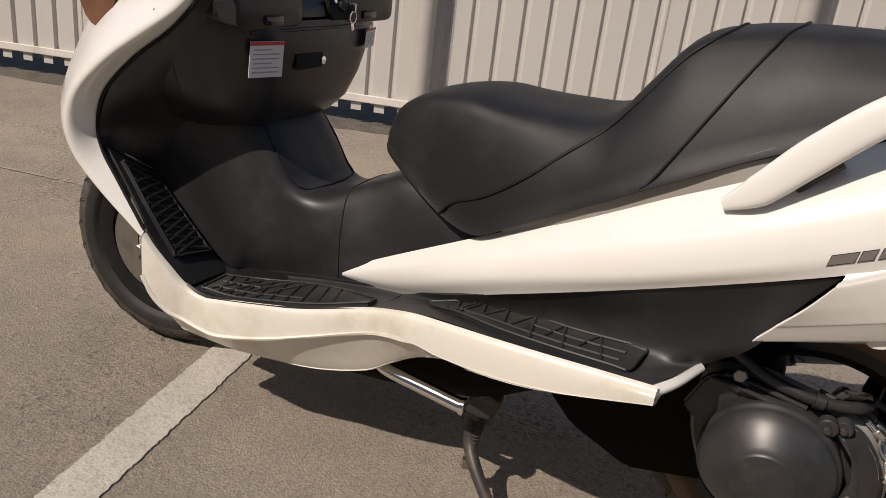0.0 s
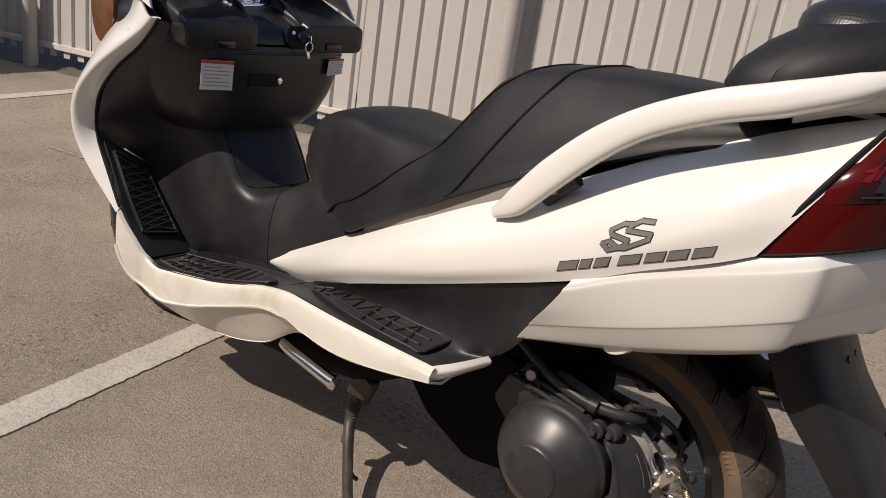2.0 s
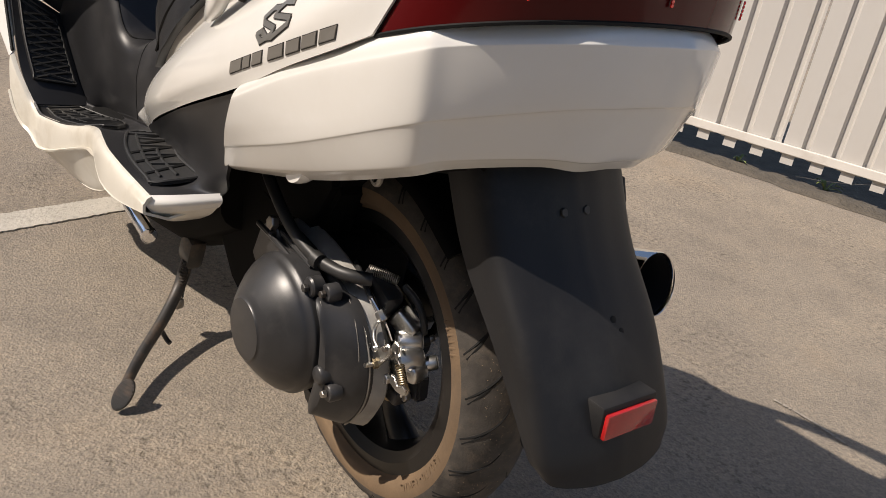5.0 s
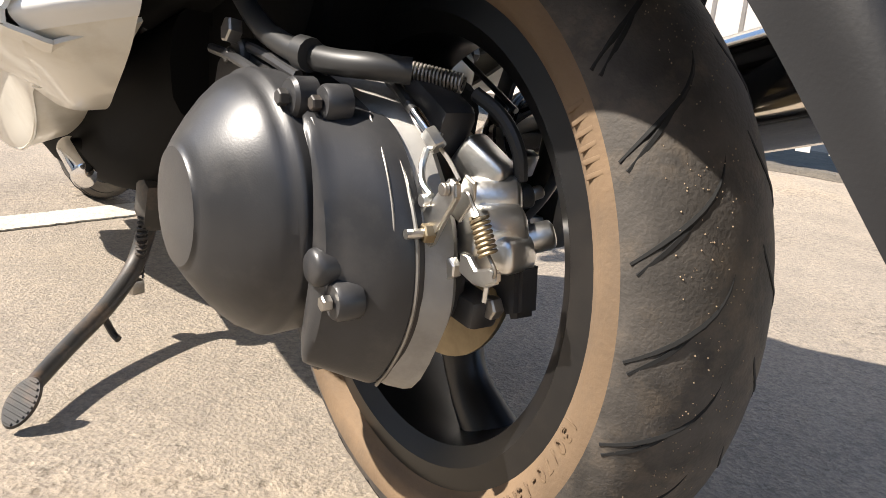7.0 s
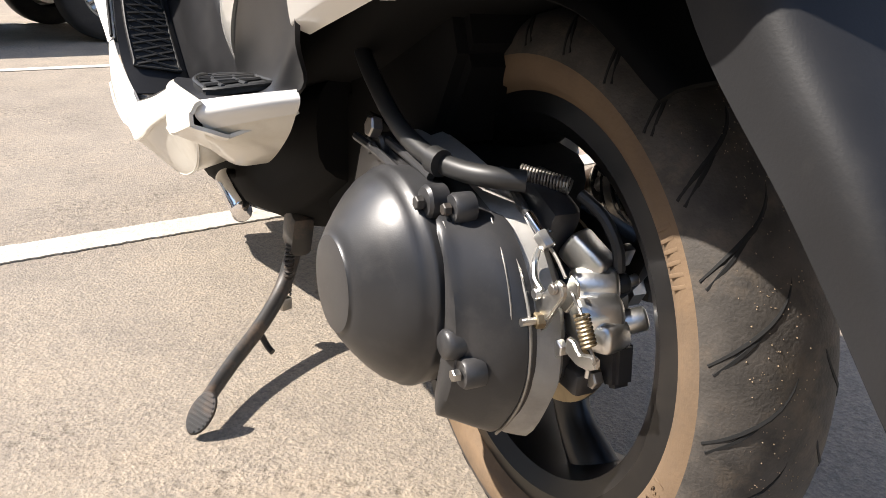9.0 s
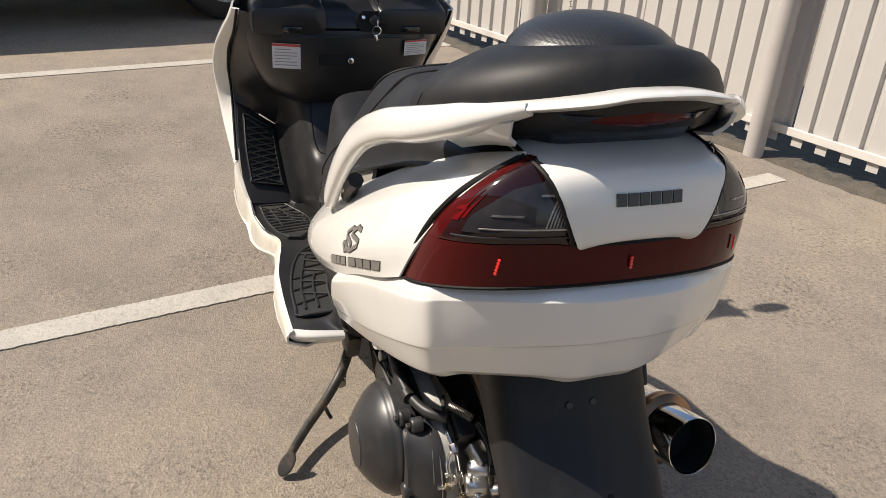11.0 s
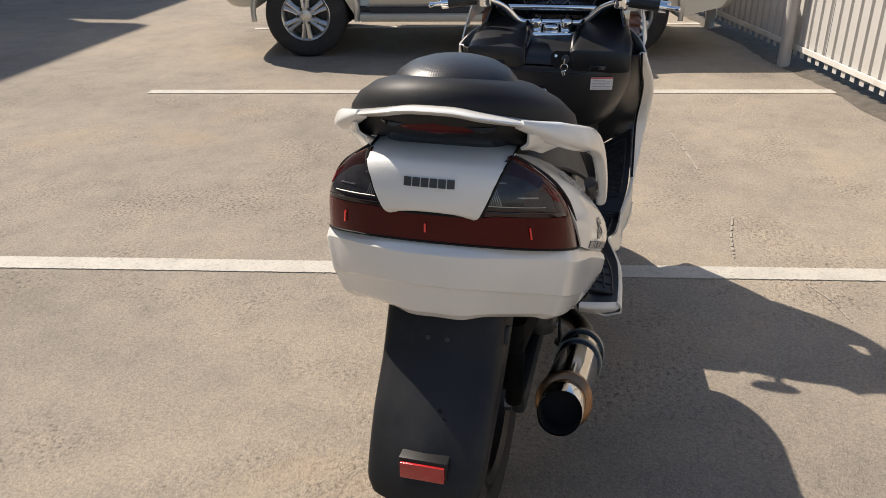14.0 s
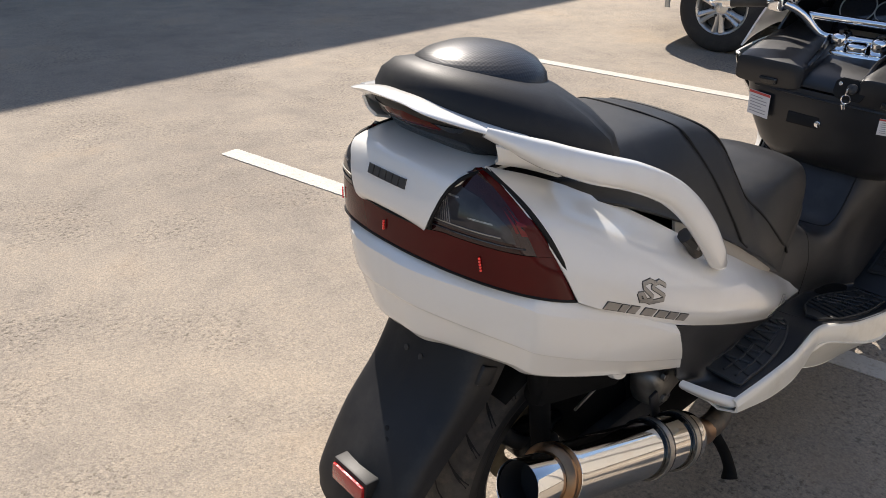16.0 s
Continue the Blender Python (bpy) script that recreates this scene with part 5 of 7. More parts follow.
# ---- emblems on the side panels, as plain shapes ----
def side_emblems(sg):
    def on(x, z):
        """A place on the side panel's skin."""
        hit = tree.ray_cast(Vector((x, sg * 0.6, z)), Vector((0, -sg, 0)))[0]
        return hit if hit else Vector((x, sg * 0.26, z))
    tree = skin(side_panels[0 if sg < 0 else 1])
    o = Vector((-0.0115, 0, 0.6622))
    u = Vector((0.9154, 0, 0.4026))
    v = Vector((-0.1887, 0, 0.9820))
    def shape(outline, material, name, parent, h=0.0022):
        bm = bmesh.new()
        pts = []
        for a, b in outline:
            p = o + u * 0.95 * (a if sg < 0 else 0.239 - a) + v * b - Vector((0, 0, 0.008 if sg > 0 else 0))
            pts.append(on(p.x, p.z))
        lo = [bm.verts.new(p) for p in pts]
        hi = [bm.verts.new(p + Vector((0, sg * h, 0))) for p in pts]
        bm.faces.new(hi)
        for k in range(len(pts)):
            bm.faces.new((lo[k], lo[(k + 1) % len(pts)], hi[(k + 1) % len(pts)], hi[k]))
        return finish(bm, name, material, parent, smooth=0)
    mark = new("emblem")
    mark.parent = scooter
    mark["label"] = "grey model emblem, plain slanted shapes"
    hgt = 0.0118
    for x, w in [(0.0, 0.0365), (0.0371, 0.0219), (0.0613, 0.0265), (0.0994, 0.0358), (0.1392, 0.0315), (0.1723, 0.0315), (0.2071, 0.0321)]:
        shape([(x - 0.001, -0.0012), (x + w - 0.003, -0.0012), (x + w + 0.003, hgt + 0.0012), (x + 0.005, hgt + 0.0012)], EMBLEMDARK, "emblem_shadow", mark, 0.0010)
        shape([(x, 0), (x + w - 0.004, 0), (x + w + 0.002, hgt), (x + 0.006, hgt)], EMBLEM, "emblem_bar", mark, 0.0018)
    for bend in ([(0.1167, 0.0585), (0.1034, 0.0604), (0.0809, 0.0534), (0.0842, 0.0458), (0.1133, 0.034), (0.1107, 0.0275), (0.0968, 0.0245)],
                 [(0.1544, 0.0577), (0.1342, 0.0619), (0.1193, 0.0572), (0.1107, 0.0495), (0.1524, 0.0393), (0.1498, 0.0318), (0.1107, 0.0229), (0.0968, 0.0245), (0.0809, 0.0361), (0.0683, 0.0342), (0.0802, 0.0228), (0.0968, 0.0245)]):
        bend = [(0.113 + (a - 0.113) * 0.88, 0.022 + (b - 0.022) * 0.88) for a, b in bend]
        for (a0, b0), (a1, b1) in zip(bend, bend[1:]):
            n = Vector((-(b1 - b0), a1 - a0)).normalized()
            e = Vector((a1 - a0, b1 - b0)).normalized() * 0.0022
            for wide, h, material, name in ((0.0040, 0.0010, EMBLEMDARK, "emblem_shadow"), (0.0028, 0.0019, EMBLEM, "emblem_bar")):
                q = [(a0 - e.x + n.x * wide, b0 - e.y + n.y * wide), (a1 + e.x + n.x * wide, b1 + e.y + n.y * wide), (a1 + e.x - n.x * wide, b1 + e.y - n.y * wide), (a0 - e.x - n.x * wide, b0 - e.y - n.y * wide)]
                shape(q, material, name, mark, h)


side_emblems(-1), side_emblems(1)


# ---- wheels ----


def build_wheel(name, at, R, r, w, steer=0.0, spokes=3):
    wheel = new(name)
    wheel.parent = scooter
    wheel.matrix_basis = Matrix.Translation(at) @ Matrix.Rotation(steer, 4, "Z")
    wheel["label"] = "black cast wheel with a dusty tyre"
    h = (R - r) * 0.62
    tread = []
    for a in np.linspace(-82, 82, 27):
        tread.append((R - h + h * math.cos(radians(a)), w / 2 * math.sin(radians(a))))
    inner = [(q - 0.006, y) for q, y in tread[::-1]]
    part("tread", lathe_bm(tread + inner + tread[:1], 96), RUBBER, wheel, "dusty black tread", 60)
    for sg in (-1, 1):
        wall = [(R - h + h * math.cos(radians(a)), sg * w / 2 * math.sin(radians(a))) for a in (82, 86, 91, 97, 104, 112)] + [(r + 0.010, sg * w * 0.42), (r, sg * w * 0.385), (r - 0.004, sg * w * 0.34)]
        wall += [(q, y - sg * 0.004) for q, y in wall[::-1]] + wall[:1]
        # right and front walls get the darker colour, with their shade in it
        part("sidewall", lathe_bm(wall, 96), SIDEWALL if sg < 0 and steer == 0 else DARKWALL, wheel, "tan dusty sidewall" if sg < 0 and steer == 0 else "dark sidewall", 60)
    # slanting tread grooves as dark inlaid strips, the shade in them put into the colour: a long one hooked towards the
    # crown, then a short straight one
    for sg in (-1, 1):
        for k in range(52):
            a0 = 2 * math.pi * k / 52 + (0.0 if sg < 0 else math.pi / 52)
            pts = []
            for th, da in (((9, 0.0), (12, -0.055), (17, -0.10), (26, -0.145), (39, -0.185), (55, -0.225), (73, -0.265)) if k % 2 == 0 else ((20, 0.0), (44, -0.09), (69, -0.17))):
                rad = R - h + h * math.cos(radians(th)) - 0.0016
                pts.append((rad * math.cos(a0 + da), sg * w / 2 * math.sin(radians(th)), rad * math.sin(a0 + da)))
            part("tread_groove", tube_bm(pts, [0.0010, 0.0020, 0.0025, 0.0026, 0.0016], 6, 12), SOOTSHADE, wheel, smooth=0)
    rim_prof = [(r + 0.006, -w * 0.40), (r + 0.006, -w * 0.375), (r - 0.010, -w * 0.36), (r - 0.020, -w * 0.30), (r - 0.028, -w * 0.1), (r - 0.028, w * 0.1), (r - 0.020, w * 0.30), (r - 0.010, w * 0.36), (r + 0.006, w * 0.375), (r + 0.006, w * 0.40), (r - 0.014, w * 0.42), (r - 0.030, w * 0.34), (r - 0.036, w * 0.1), (r - 0.036, -w * 0.1), (r - 0.030, -w * 0.34), (r - 0.014, -w * 0.42), (r + 0.006, -w * 0.40)]
    part("rim", lathe_bm(rim_prof, 72), RIM, wheel, "black painted rim", 40)
    part("hub", lathe_bm([(0.0001, -0.045), (0.030, -0.045), (0.042, -0.038), (0.042, 0.038), (0.030, 0.045), (0.0001, 0.045)], 24), RIM, wheel, "black hub", 40)
    for k in range(spokes):
        a = 2 * math.pi * k / spokes + 0.5
        path = [(q * math.cos(a + b), 0.0, q * math.sin(a + b)) for q, b in ((0.030, 0.0), (0.35 * r, 0.06), (0.62 * r, 0.20), (r - 0.024, 0.42))]
        part("spoke", tube_bm(path, [0.026, 0.021, 0.019, 0.027], 10, 14, flat=0.62), RIM, wheel, "broad curved black spoke", 50)
    return wheel


rear_wheel = build_wheel("rear_wheel", AXLE_R, 0.280, 0.200, 0.136)
front_wheel = build_wheel("front_wheel", AXLE_F, 0.264, 0.180, 0.112, radians(8), 5)
part("brake_disc", lathe_bm([(0.055, -0.030), (0.099, -0.030), (0.099, -0.026), (0.055, -0.026), (0.055, -0.030)], 48), BRASS, rear_wheel, "worn steel brake disc", 30)
part("brake_disc", lathe_bm([(0.06, -0.062), (0.125, -0.062), (0.125, -0.058), (0.06, -0.058), (0.06, -0.062)], 48), STEEL, front_wheel, "steel brake disc", 30)



def tread_grit():
    """Pale sand grains stuck on the tread."""
    rnd = random.Random(8)
    bm = bmesh.new()
    h = (0.280 - 0.198) * 0.62
    for k in range(420):
        a, th = radians(rnd.uniform(-70, 60)), radians(rnd.gauss(20, 13))
        q = 0.280 - h + h * math.cos(th)
        p = Vector((q * math.cos(a), -0.069 * math.sin(th), q * math.sin(a)))
        r = rnd.uniform(0.0003, 0.0008)
        vs = [bm.verts.new(p + Vector(d) * r) for d in ((1, 0, 0), (-1, 0, 0), (0, 1, 0), (0, -1, 0), (0, 0, 1), (0, 0, -1))]
        for i, j, m2 in ((0, 2, 4), (2, 1, 4), (1, 3, 4), (3, 0, 4), (2, 0, 5), (1, 2, 5), (3, 1, 5), (0, 3, 5)):
            bm.faces.new((vs[i], vs[j], vs[m2]))
    part("grit", bm, GRIT, rear_wheel, "pale sand grains on the tread", 0)


tread_grit()


def size_lettering():
    """The tyre size moulded round the sidewall."""
    text = "130/70-13M/C"
    for k, ch in enumerate(text):
        cu = bpy.data.curves.new("lettering", "FONT")
        cu.body, cu.size, cu.extrude, cu.align_x, cu.align_y = ch, 0.016, 0.0008, "CENTER", "CENTER"
        tmp = bpy.data.objects.new("tmp", cu)
        scene.collection.objects.link(tmp)
        bpy.context.view_layer.update()
        me = bpy.data.meshes.new_from_object(tmp.evaluated_get(bpy.context.evaluated_depsgraph_get()))
        bpy.data.objects.remove(tmp)
        me.materials.clear()
        me.materials.append(SIDEWALL)
        ang = radians(-16 - k * 2.75)
        rad = 0.2195
        c, s = math.cos(ang), math.sin(ang)
        ob = new("lettering", me)
        ob.parent = rear_wheel
        right, up = Vector((s, 0, -c)), Vector((c, 0, s))
        m = Matrix((right, up, right.cross(up))).transposed().to_4x4()
        m.translation = Vector((rad * c, -0.0672, rad * s))
        ob.matrix_basis = m

    for k, a in enumerate((36, 31.5, 27)):
        c, s = math.cos(radians(a)), math.sin(radians(a))
        q = Matrix.Translation((0.2245 * c, -0.0672, 0.2245 * s)) @ Matrix.Rotation(-radians(a), 4, "Y")
        for d in (-0.0045, 0.0045):
            bm = box_bm((0.015, 0.002, 0.0034), 0.0006, (0, 0, d))
            bm.transform(q)
            part("sidewall_mark", bm, SIDEWALL, rear_wheel, "moulded plain bar")


size_lettering()

# front fork, fender and dark inner front
part("front_fender", panel_bm(grid_of([[(AXLE_F.x + 0.295 * math.cos(radians(a)), y, AXLE_F.z + (0.295 - 0.04 * (y / 0.075) ** 2) * math.sin(radians(a))) for y in (-0.075, -0.04, 0, 0.04, 0.075)] for a in (30, 50, 70, 90, 105, 115)], 24, 12), 0.004, AXLE_F), BLACK, scooter, "black front fender", 60)
for sg in (-1, 1):
    part("fork_leg", tube_bm([(AXLE_F.x, sg * 0.088, AXLE_F.z - 0.03), (AXLE_F.x + 0.22, sg * 0.088, 0.85)], 0.024, 14), DARKSTEEL, scooter, "black fork leg")
part("brake_caliper", box_bm((0.05, 0.04, 0.09), 0.01, (AXLE_F.x + 0.10, -0.075, AXLE_F.z + 0.06), (0, 25, 0)), DARKSTEEL, scooter, "dark brake caliper")
part("front_axle_bolt", disc_bm((AXLE_F.x, -0.112, AXLE_F.z), (0, -1, 0), 0.013, 0.012, 14), STEEL, scooter)
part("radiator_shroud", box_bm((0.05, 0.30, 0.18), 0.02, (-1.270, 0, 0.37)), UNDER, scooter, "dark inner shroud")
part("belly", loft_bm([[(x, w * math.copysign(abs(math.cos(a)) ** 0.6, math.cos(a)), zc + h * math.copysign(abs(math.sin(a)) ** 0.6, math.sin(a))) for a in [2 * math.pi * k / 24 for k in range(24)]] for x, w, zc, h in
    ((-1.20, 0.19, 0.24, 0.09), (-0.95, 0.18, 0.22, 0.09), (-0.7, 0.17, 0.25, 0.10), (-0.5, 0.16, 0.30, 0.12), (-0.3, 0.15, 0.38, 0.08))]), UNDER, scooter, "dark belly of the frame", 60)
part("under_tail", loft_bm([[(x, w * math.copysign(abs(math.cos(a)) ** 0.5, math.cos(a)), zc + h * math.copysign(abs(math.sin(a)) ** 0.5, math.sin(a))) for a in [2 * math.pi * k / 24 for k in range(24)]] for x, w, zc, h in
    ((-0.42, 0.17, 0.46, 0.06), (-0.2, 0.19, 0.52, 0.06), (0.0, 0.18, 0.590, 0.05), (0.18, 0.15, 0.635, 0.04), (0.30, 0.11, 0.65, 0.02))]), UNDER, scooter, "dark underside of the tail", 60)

# near-black guard close over the tyre, added to shade it from the sky
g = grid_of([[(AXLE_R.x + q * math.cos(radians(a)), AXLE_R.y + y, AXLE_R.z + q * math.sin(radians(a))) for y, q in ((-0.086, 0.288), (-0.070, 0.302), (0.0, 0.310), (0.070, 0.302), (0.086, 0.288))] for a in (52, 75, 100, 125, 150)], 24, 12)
part("inner_mudguard", panel_bm(g, 0.004, tuple(AXLE_R)), UNDER, scooter, "added near-black guard that shades the tyre", 60)

# rear mudguard flap with its reflector and bracket
g = grid_of([
    [(0.240, -0.118, 0.645), (0.294, -0.108, 0.655), (0.316, -0.05, 0.660), (0.321, 0, 0.662)],
    [(0.297, -0.119, 0.545), (0.347, -0.110, 0.562), (0.362, -0.05, 0.570), (0.366, 0, 0.572)],
    [(0.377, -0.120, 0.462), (0.417, -0.112, 0.478), (0.427, -0.05, 0.485), (0.431, 0, 0.486)],
    [(0.446, -0.115, 0.378), (0.470, -0.109, 0.388), (0.480, -0.05, 0.394), (0.484, 0, 0.395)],
    [(0.458, -0.106, 0.360), (0.482, -0.098, 0.352), (0.496, -0.05, 0.346), (0.500, 0, 0.344)],
], 26, 20)
flap = part("mudguard", panel_bm([[(p[0], p[1] + 0.001, p[2]) for p in row] for row in whole(g)], 0.005, (0.2, 0, 0.4)), FLAP, scooter, "matt black rear mudguard flap", 60)
refl = part("reflector_holder", box_bm((0.052, 0.096, 0.040), 0.004, (0.458, 0.004, 0.417), (0, -3, 0)), FLAP, flap, "black reflector holder")
part("reflector", box_bm((0.008, 0.088, 0.032), 0.003, (0.486, 0.004, 0.415), (0, -3, 0)), REFLRED, refl, "red rear reflector")
part("plate_bracket", box_bm((0.004, 0.060, 0.024), 0.0015, (0.338, -0.004, 0.604), (0, -25, 0)), FLAP, scooter, "small black bracket plate")
part("bracket_tab", box_bm((0.034, 0.010, 0.034), 0.003, (0.298, 0.116, 0.602), (0, -25, 0)), FLAP, scooter, "black bracket tab")
for y in (-0.022, 0.014):
    part("bracket_bolt", disc_bm((0.344, y, 0.604), (0.9, 0, 0.42), 0.0055, 0.005, 6), DARKSTEEL, scooter, "", 20)
# black discs paint the shade inside two small holes
for y, z in ((0.02, 0.50), (0.03, 0.487)):
    part("flap_hole", disc_bm((0.418 + (0.5 - z) * 0.6, y, z), (0.85, 0, 0.4), 0.005, 0.002, 10), SOOTSHADE, flap)

# ---- engine and drive case ----
engine = new("engine")
engine.parent = scooter
engine["label"] = "black engine and belt drive case"


def knob_bm(a, b, r, n=20, blunt=0.3):
    """A turned boss from a to b with rounded ends."""
    v = Vector(b) - Vector(a)
    e = r * blunt
    bm = lathe_bm([(0.0001, 0), (r * 0.75, 0), (r * 0.93, e * 0.4), (r, e), (r, v.length - e), (r * 0.93, v.length - e * 0.4), (r * 0.75, v.length), (0.0001, v.length)], n)
    bm.transform(Matrix.Translation(a) @ Vector((0, 1, 0)).rotation_difference(v.normalized()).to_matrix().to_4x4())
    return bm


def case_outline(scale=1.0):
    return [(0.03 + (x - 0.03) * scale, 0.29 + (z - 0.29) * scale) for x, z in (
        (-0.125, 0.385), (-0.100, 0.408), (-0.055, 0.410), (-0.005, 0.404), (0.050, 0.392), (0.098, 0.374), (0.126, 0.345), (0.148, 0.312), (0.155, 0.272), (0.149, 0.243), (0.118, 0.190), (0.07, 0.182), (0.02, 0.186), (-0.04, 0.196), (-0.09, 0.215), (-0.120, 0.27), (-0.130, 0.33))]


def case_ring(scale, y):
    pts = case_outline(scale)
    c = crom([(x, y, z) for x, z in pts] + [(pts[0][0], y, pts[0][1])], 69)[:-1]
    return c


part("drive_case", loft_bm([case_ring(s, y) for s, y in ((0.66, -0.050), (1.02, -0.082), (1.09, -0.092), (1.05, -0.106), (0.99, -0.118))]), CASTGREY, engine, "dull cast aluminium drive case", 40)
part("case_cover", loft_bm([case_ring(s, y) for s, y in ((1.0, -0.119), (0.95, -0.124), (0.88, -0.130), (0.74, -0.133), (0.5, -0.134))]), HOSE, engine, "black recessed drive cover", 45)
dome_prof = [(0.1025, 0.022), (0.1050, -0.012), (0.1040, -0.017), (0.1005, -0.019), (0.0990, -0.026), (0.0960, -0.032), (0.086, -0.044), (0.072, -0.057), (0.058, -0.068), (0.0500, -0.0735), (0.0465, -0.0745), (0.0450, -0.0772), (0.038, -0.0780), (0.018, -0.0785), (0.0001, -0.0785)]
bm = lathe_bm(dome_prof, 72)
bm.transform(Matrix.Translation((-0.007, -0.161, 0.297)))
part("fan_dome", bm, CASE, engine, "black domed fan cover", 50)
BASE = [(0.069, 0.383), (0.105, 0.375), (0.135, 0.345), (0.153, 0.309), (0.158, 0.272), (0.151, 0.239), (0.133, 0.207), (0.113, 0.185), (0.09, 0.187), (0.08, 0.211), (0.092, 0.251), (0.108, 0.291), (0.103, 0.334), (0.086, 0.369)]
RIDGE = [(0.073, 0.38), (0.092, 0.368), (0.109, 0.34), (0.12, 0.309), (0.124, 0.274), (0.119, 0.243), (0.11, 0.219), (0.1, 0.203), (0.09, 0.199), (0.087, 0.215), (0.097, 0.251), (0.113, 0.291), (0.108, 0.334), (0.091, 0.367)]


def cres_ring(f, k, y):
    """An outline of the crescent cover, between its base (f = 0) and ridge (f = 1), drawn in towards its own spine by k."""
    pts = [((1 - f) * a[0] + f * b[0], (1 - f) * a[1] + f * b[1]) for a, b in zip(BASE, RIDGE)]
    pts = [(x + (0.104 - x) * k, z + (0.288 - z) * k * 0.35) for x, z in pts]
    return crom([(x, y, z) for x, z in pts + pts[:1]], 71)[:-1]


part("rear_cover", loft_bm([cres_ring(f, k, y) for f, k, y in ((0, 0, -0.112), (0, 0, -0.124), (0.35, 0, -0.140), (0.8, 0, -0.158), (1, 0, -0.166), (1, 0.10, -0.1715), (1, 0.35, -0.174), (1, 0.7, -0.175))]), CASE, engine, "raised black crescent cover", 40)
part("case_edge", tube_bm([(0.084, -0.119, 0.376), (0.112, -0.119, 0.366), (0.136, -0.119, 0.342), (0.154, -0.119, 0.309), (0.159, -0.119, 0.271), (0.152, -0.119, 0.238), (0.134, -0.119, 0.206), (0.116, -0.119, 0.184)], 0.0016, 6, 40), DULLSTEEL, engine, "bare metal edge")
part("case_edge", tube_bm([(0.094, -0.126, 0.380), (0.124, -0.130, 0.354), (0.143, -0.132, 0.320), (0.149, -0.132, 0.280)], 0.0010, 6, 30), DULLSTEEL, engine, "worn edge of the cover")
# grey line along the worn ridge, painting in its highlight
part("case_edge", tube_bm([(0.080, -0.166, 0.376), (0.091, -0.167, 0.366), (0.108, -0.167, 0.334), (0.113, -0.167, 0.291), (0.097, -0.167, 0.251), (0.087, -0.167, 0.215)], 0.0009, 6, 40), CASTGREY, engine, "pale line for the highlight on the worn ridge")
part("case_lug", prism_bm([(0.010, 0.205), (0.045, 0.200), (0.060, 0.180), (0.050, 0.170), (0.030, 0.176)], 0.03, Matrix.Translation((0, -0.140, 0)), 0.003), CASE, engine)
for x, y, z, r in ((0.057, -0.176, 0.387, 0.010), (0.079, -0.160, 0.386, 0.009), (-0.075, -0.165, 0.405, 0.010), (0.130, -0.172, 0.260, 0.009)):
    boss = part("bolt_boss", disc_bm((x, y + 0.022, z), (0, -1, 0), r * 1.5, 0.020, 16), CASE, engine)
    part("bolt", disc_bm((x, y, z), (0, -1, 0), r * 0.62, 0.007, 6), STEEL if x > 0.1 else DARKSTEEL, engine, "steel bolt head", 20)
part("cover_boss", knob_bm((0.113, -0.140, 0.280), (0.113, -0.180, 0.280), 0.014, 20, 0.5), CASE, engine, "", 60)
part("case_shoulder", prism_bm([(-0.128, 0.398), (-0.108, 0.414), (-0.092, 0.414), (0.020, 0.392), (0.010, 0.34), (-0.10, 0.30), (-0.150, 0.345)], 0.022, Matrix.Translation((0, -0.160, 0)), 0.005), CASE, engine, "squared black upper corner of the drive case")
for d in (0.0, 0.014, 0.028):
    part("case_rib", tube_bm([(-0.118 + d * 1.4, -0.168 + d, 0.408 + d * 0.5), (-0.062 + d * 1.4, -0.168 + d, 0.404 + d * 0.5), (0.004 + d * 1.4, -0.164 + d, 0.392 + d * 0.5)], 0.0045, 8, 16), CASE, engine)
# near-black blocks stand in for the shade above and beside the engine
part("engine_top", prism_bm([(-0.30, 0.40), (-0.30, 0.52), (-0.02, 0.56), (0.0, 0.50), (-0.06, 0.40)], 0.09, Matrix.Translation((0, -0.105, 0)), 0.012), UNDER, engine, "near-black block for the shade under the seat")
part("engine_side", prism_bm([(-0.125, 0.405), (-0.30, 0.430), (-0.38, 0.37), (-0.40, 0.27), (-0.33, 0.20), (-0.22, 0.155), (-0.09, 0.185), (-0.10, 0.30)], 0.04, Matrix.Translation((0, -0.105, 0)), 0.008), UNDER, engine, "near-black block for the shade at the engine side", 30)
part("engine_side", prism_bm([(-0.20, 0.425), (-0.34, 0.440), (-0.46, 0.40), (-0.60, 0.32), (-0.60, 0.20), (-0.28, 0.175), (-0.20, 0.20), (-0.215, 0.30)], 0.04, Matrix.Translation((0, 0.065, 0)), 0.008), UNDER, engine, "near-black block for the shade at the engine side", 30)
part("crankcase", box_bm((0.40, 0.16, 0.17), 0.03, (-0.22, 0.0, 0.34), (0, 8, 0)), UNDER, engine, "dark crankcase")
part("breather_hose", tube_bm([(-0.16, -0.145, 0.50), (-0.120, -0.150, 0.472), (-0.049, -0.152, 0.433), (0.015, -0.150, 0.417), (0.060, -0.140, 0.413), (0.088, -0.125, 0.413), (0.105, -0.10, 0.412)], 0.0095, 12, 30), HOSE, engine, "black rubber breather hose")
part("hose_clamp", tube_bm([(0.030, -0.152, 0.417), (0.044, -0.150, 0.4155)], 0.0125, 14), HOSE, engine, "black hose clamp")
part("spring_hose", spring_bm((0.073, -0.084, 0.411), (0.108, -0.054, 0.405), 0.0065, 0.0012, 16), STEEL, engine, "ribbed black hose")
part("swing_arm", box_bm((0.13, 0.035, 0.05), 0.012, (0.095, -0.088, 0.275), (0, 6, 0)), CASE, engine, "dark rear arm")
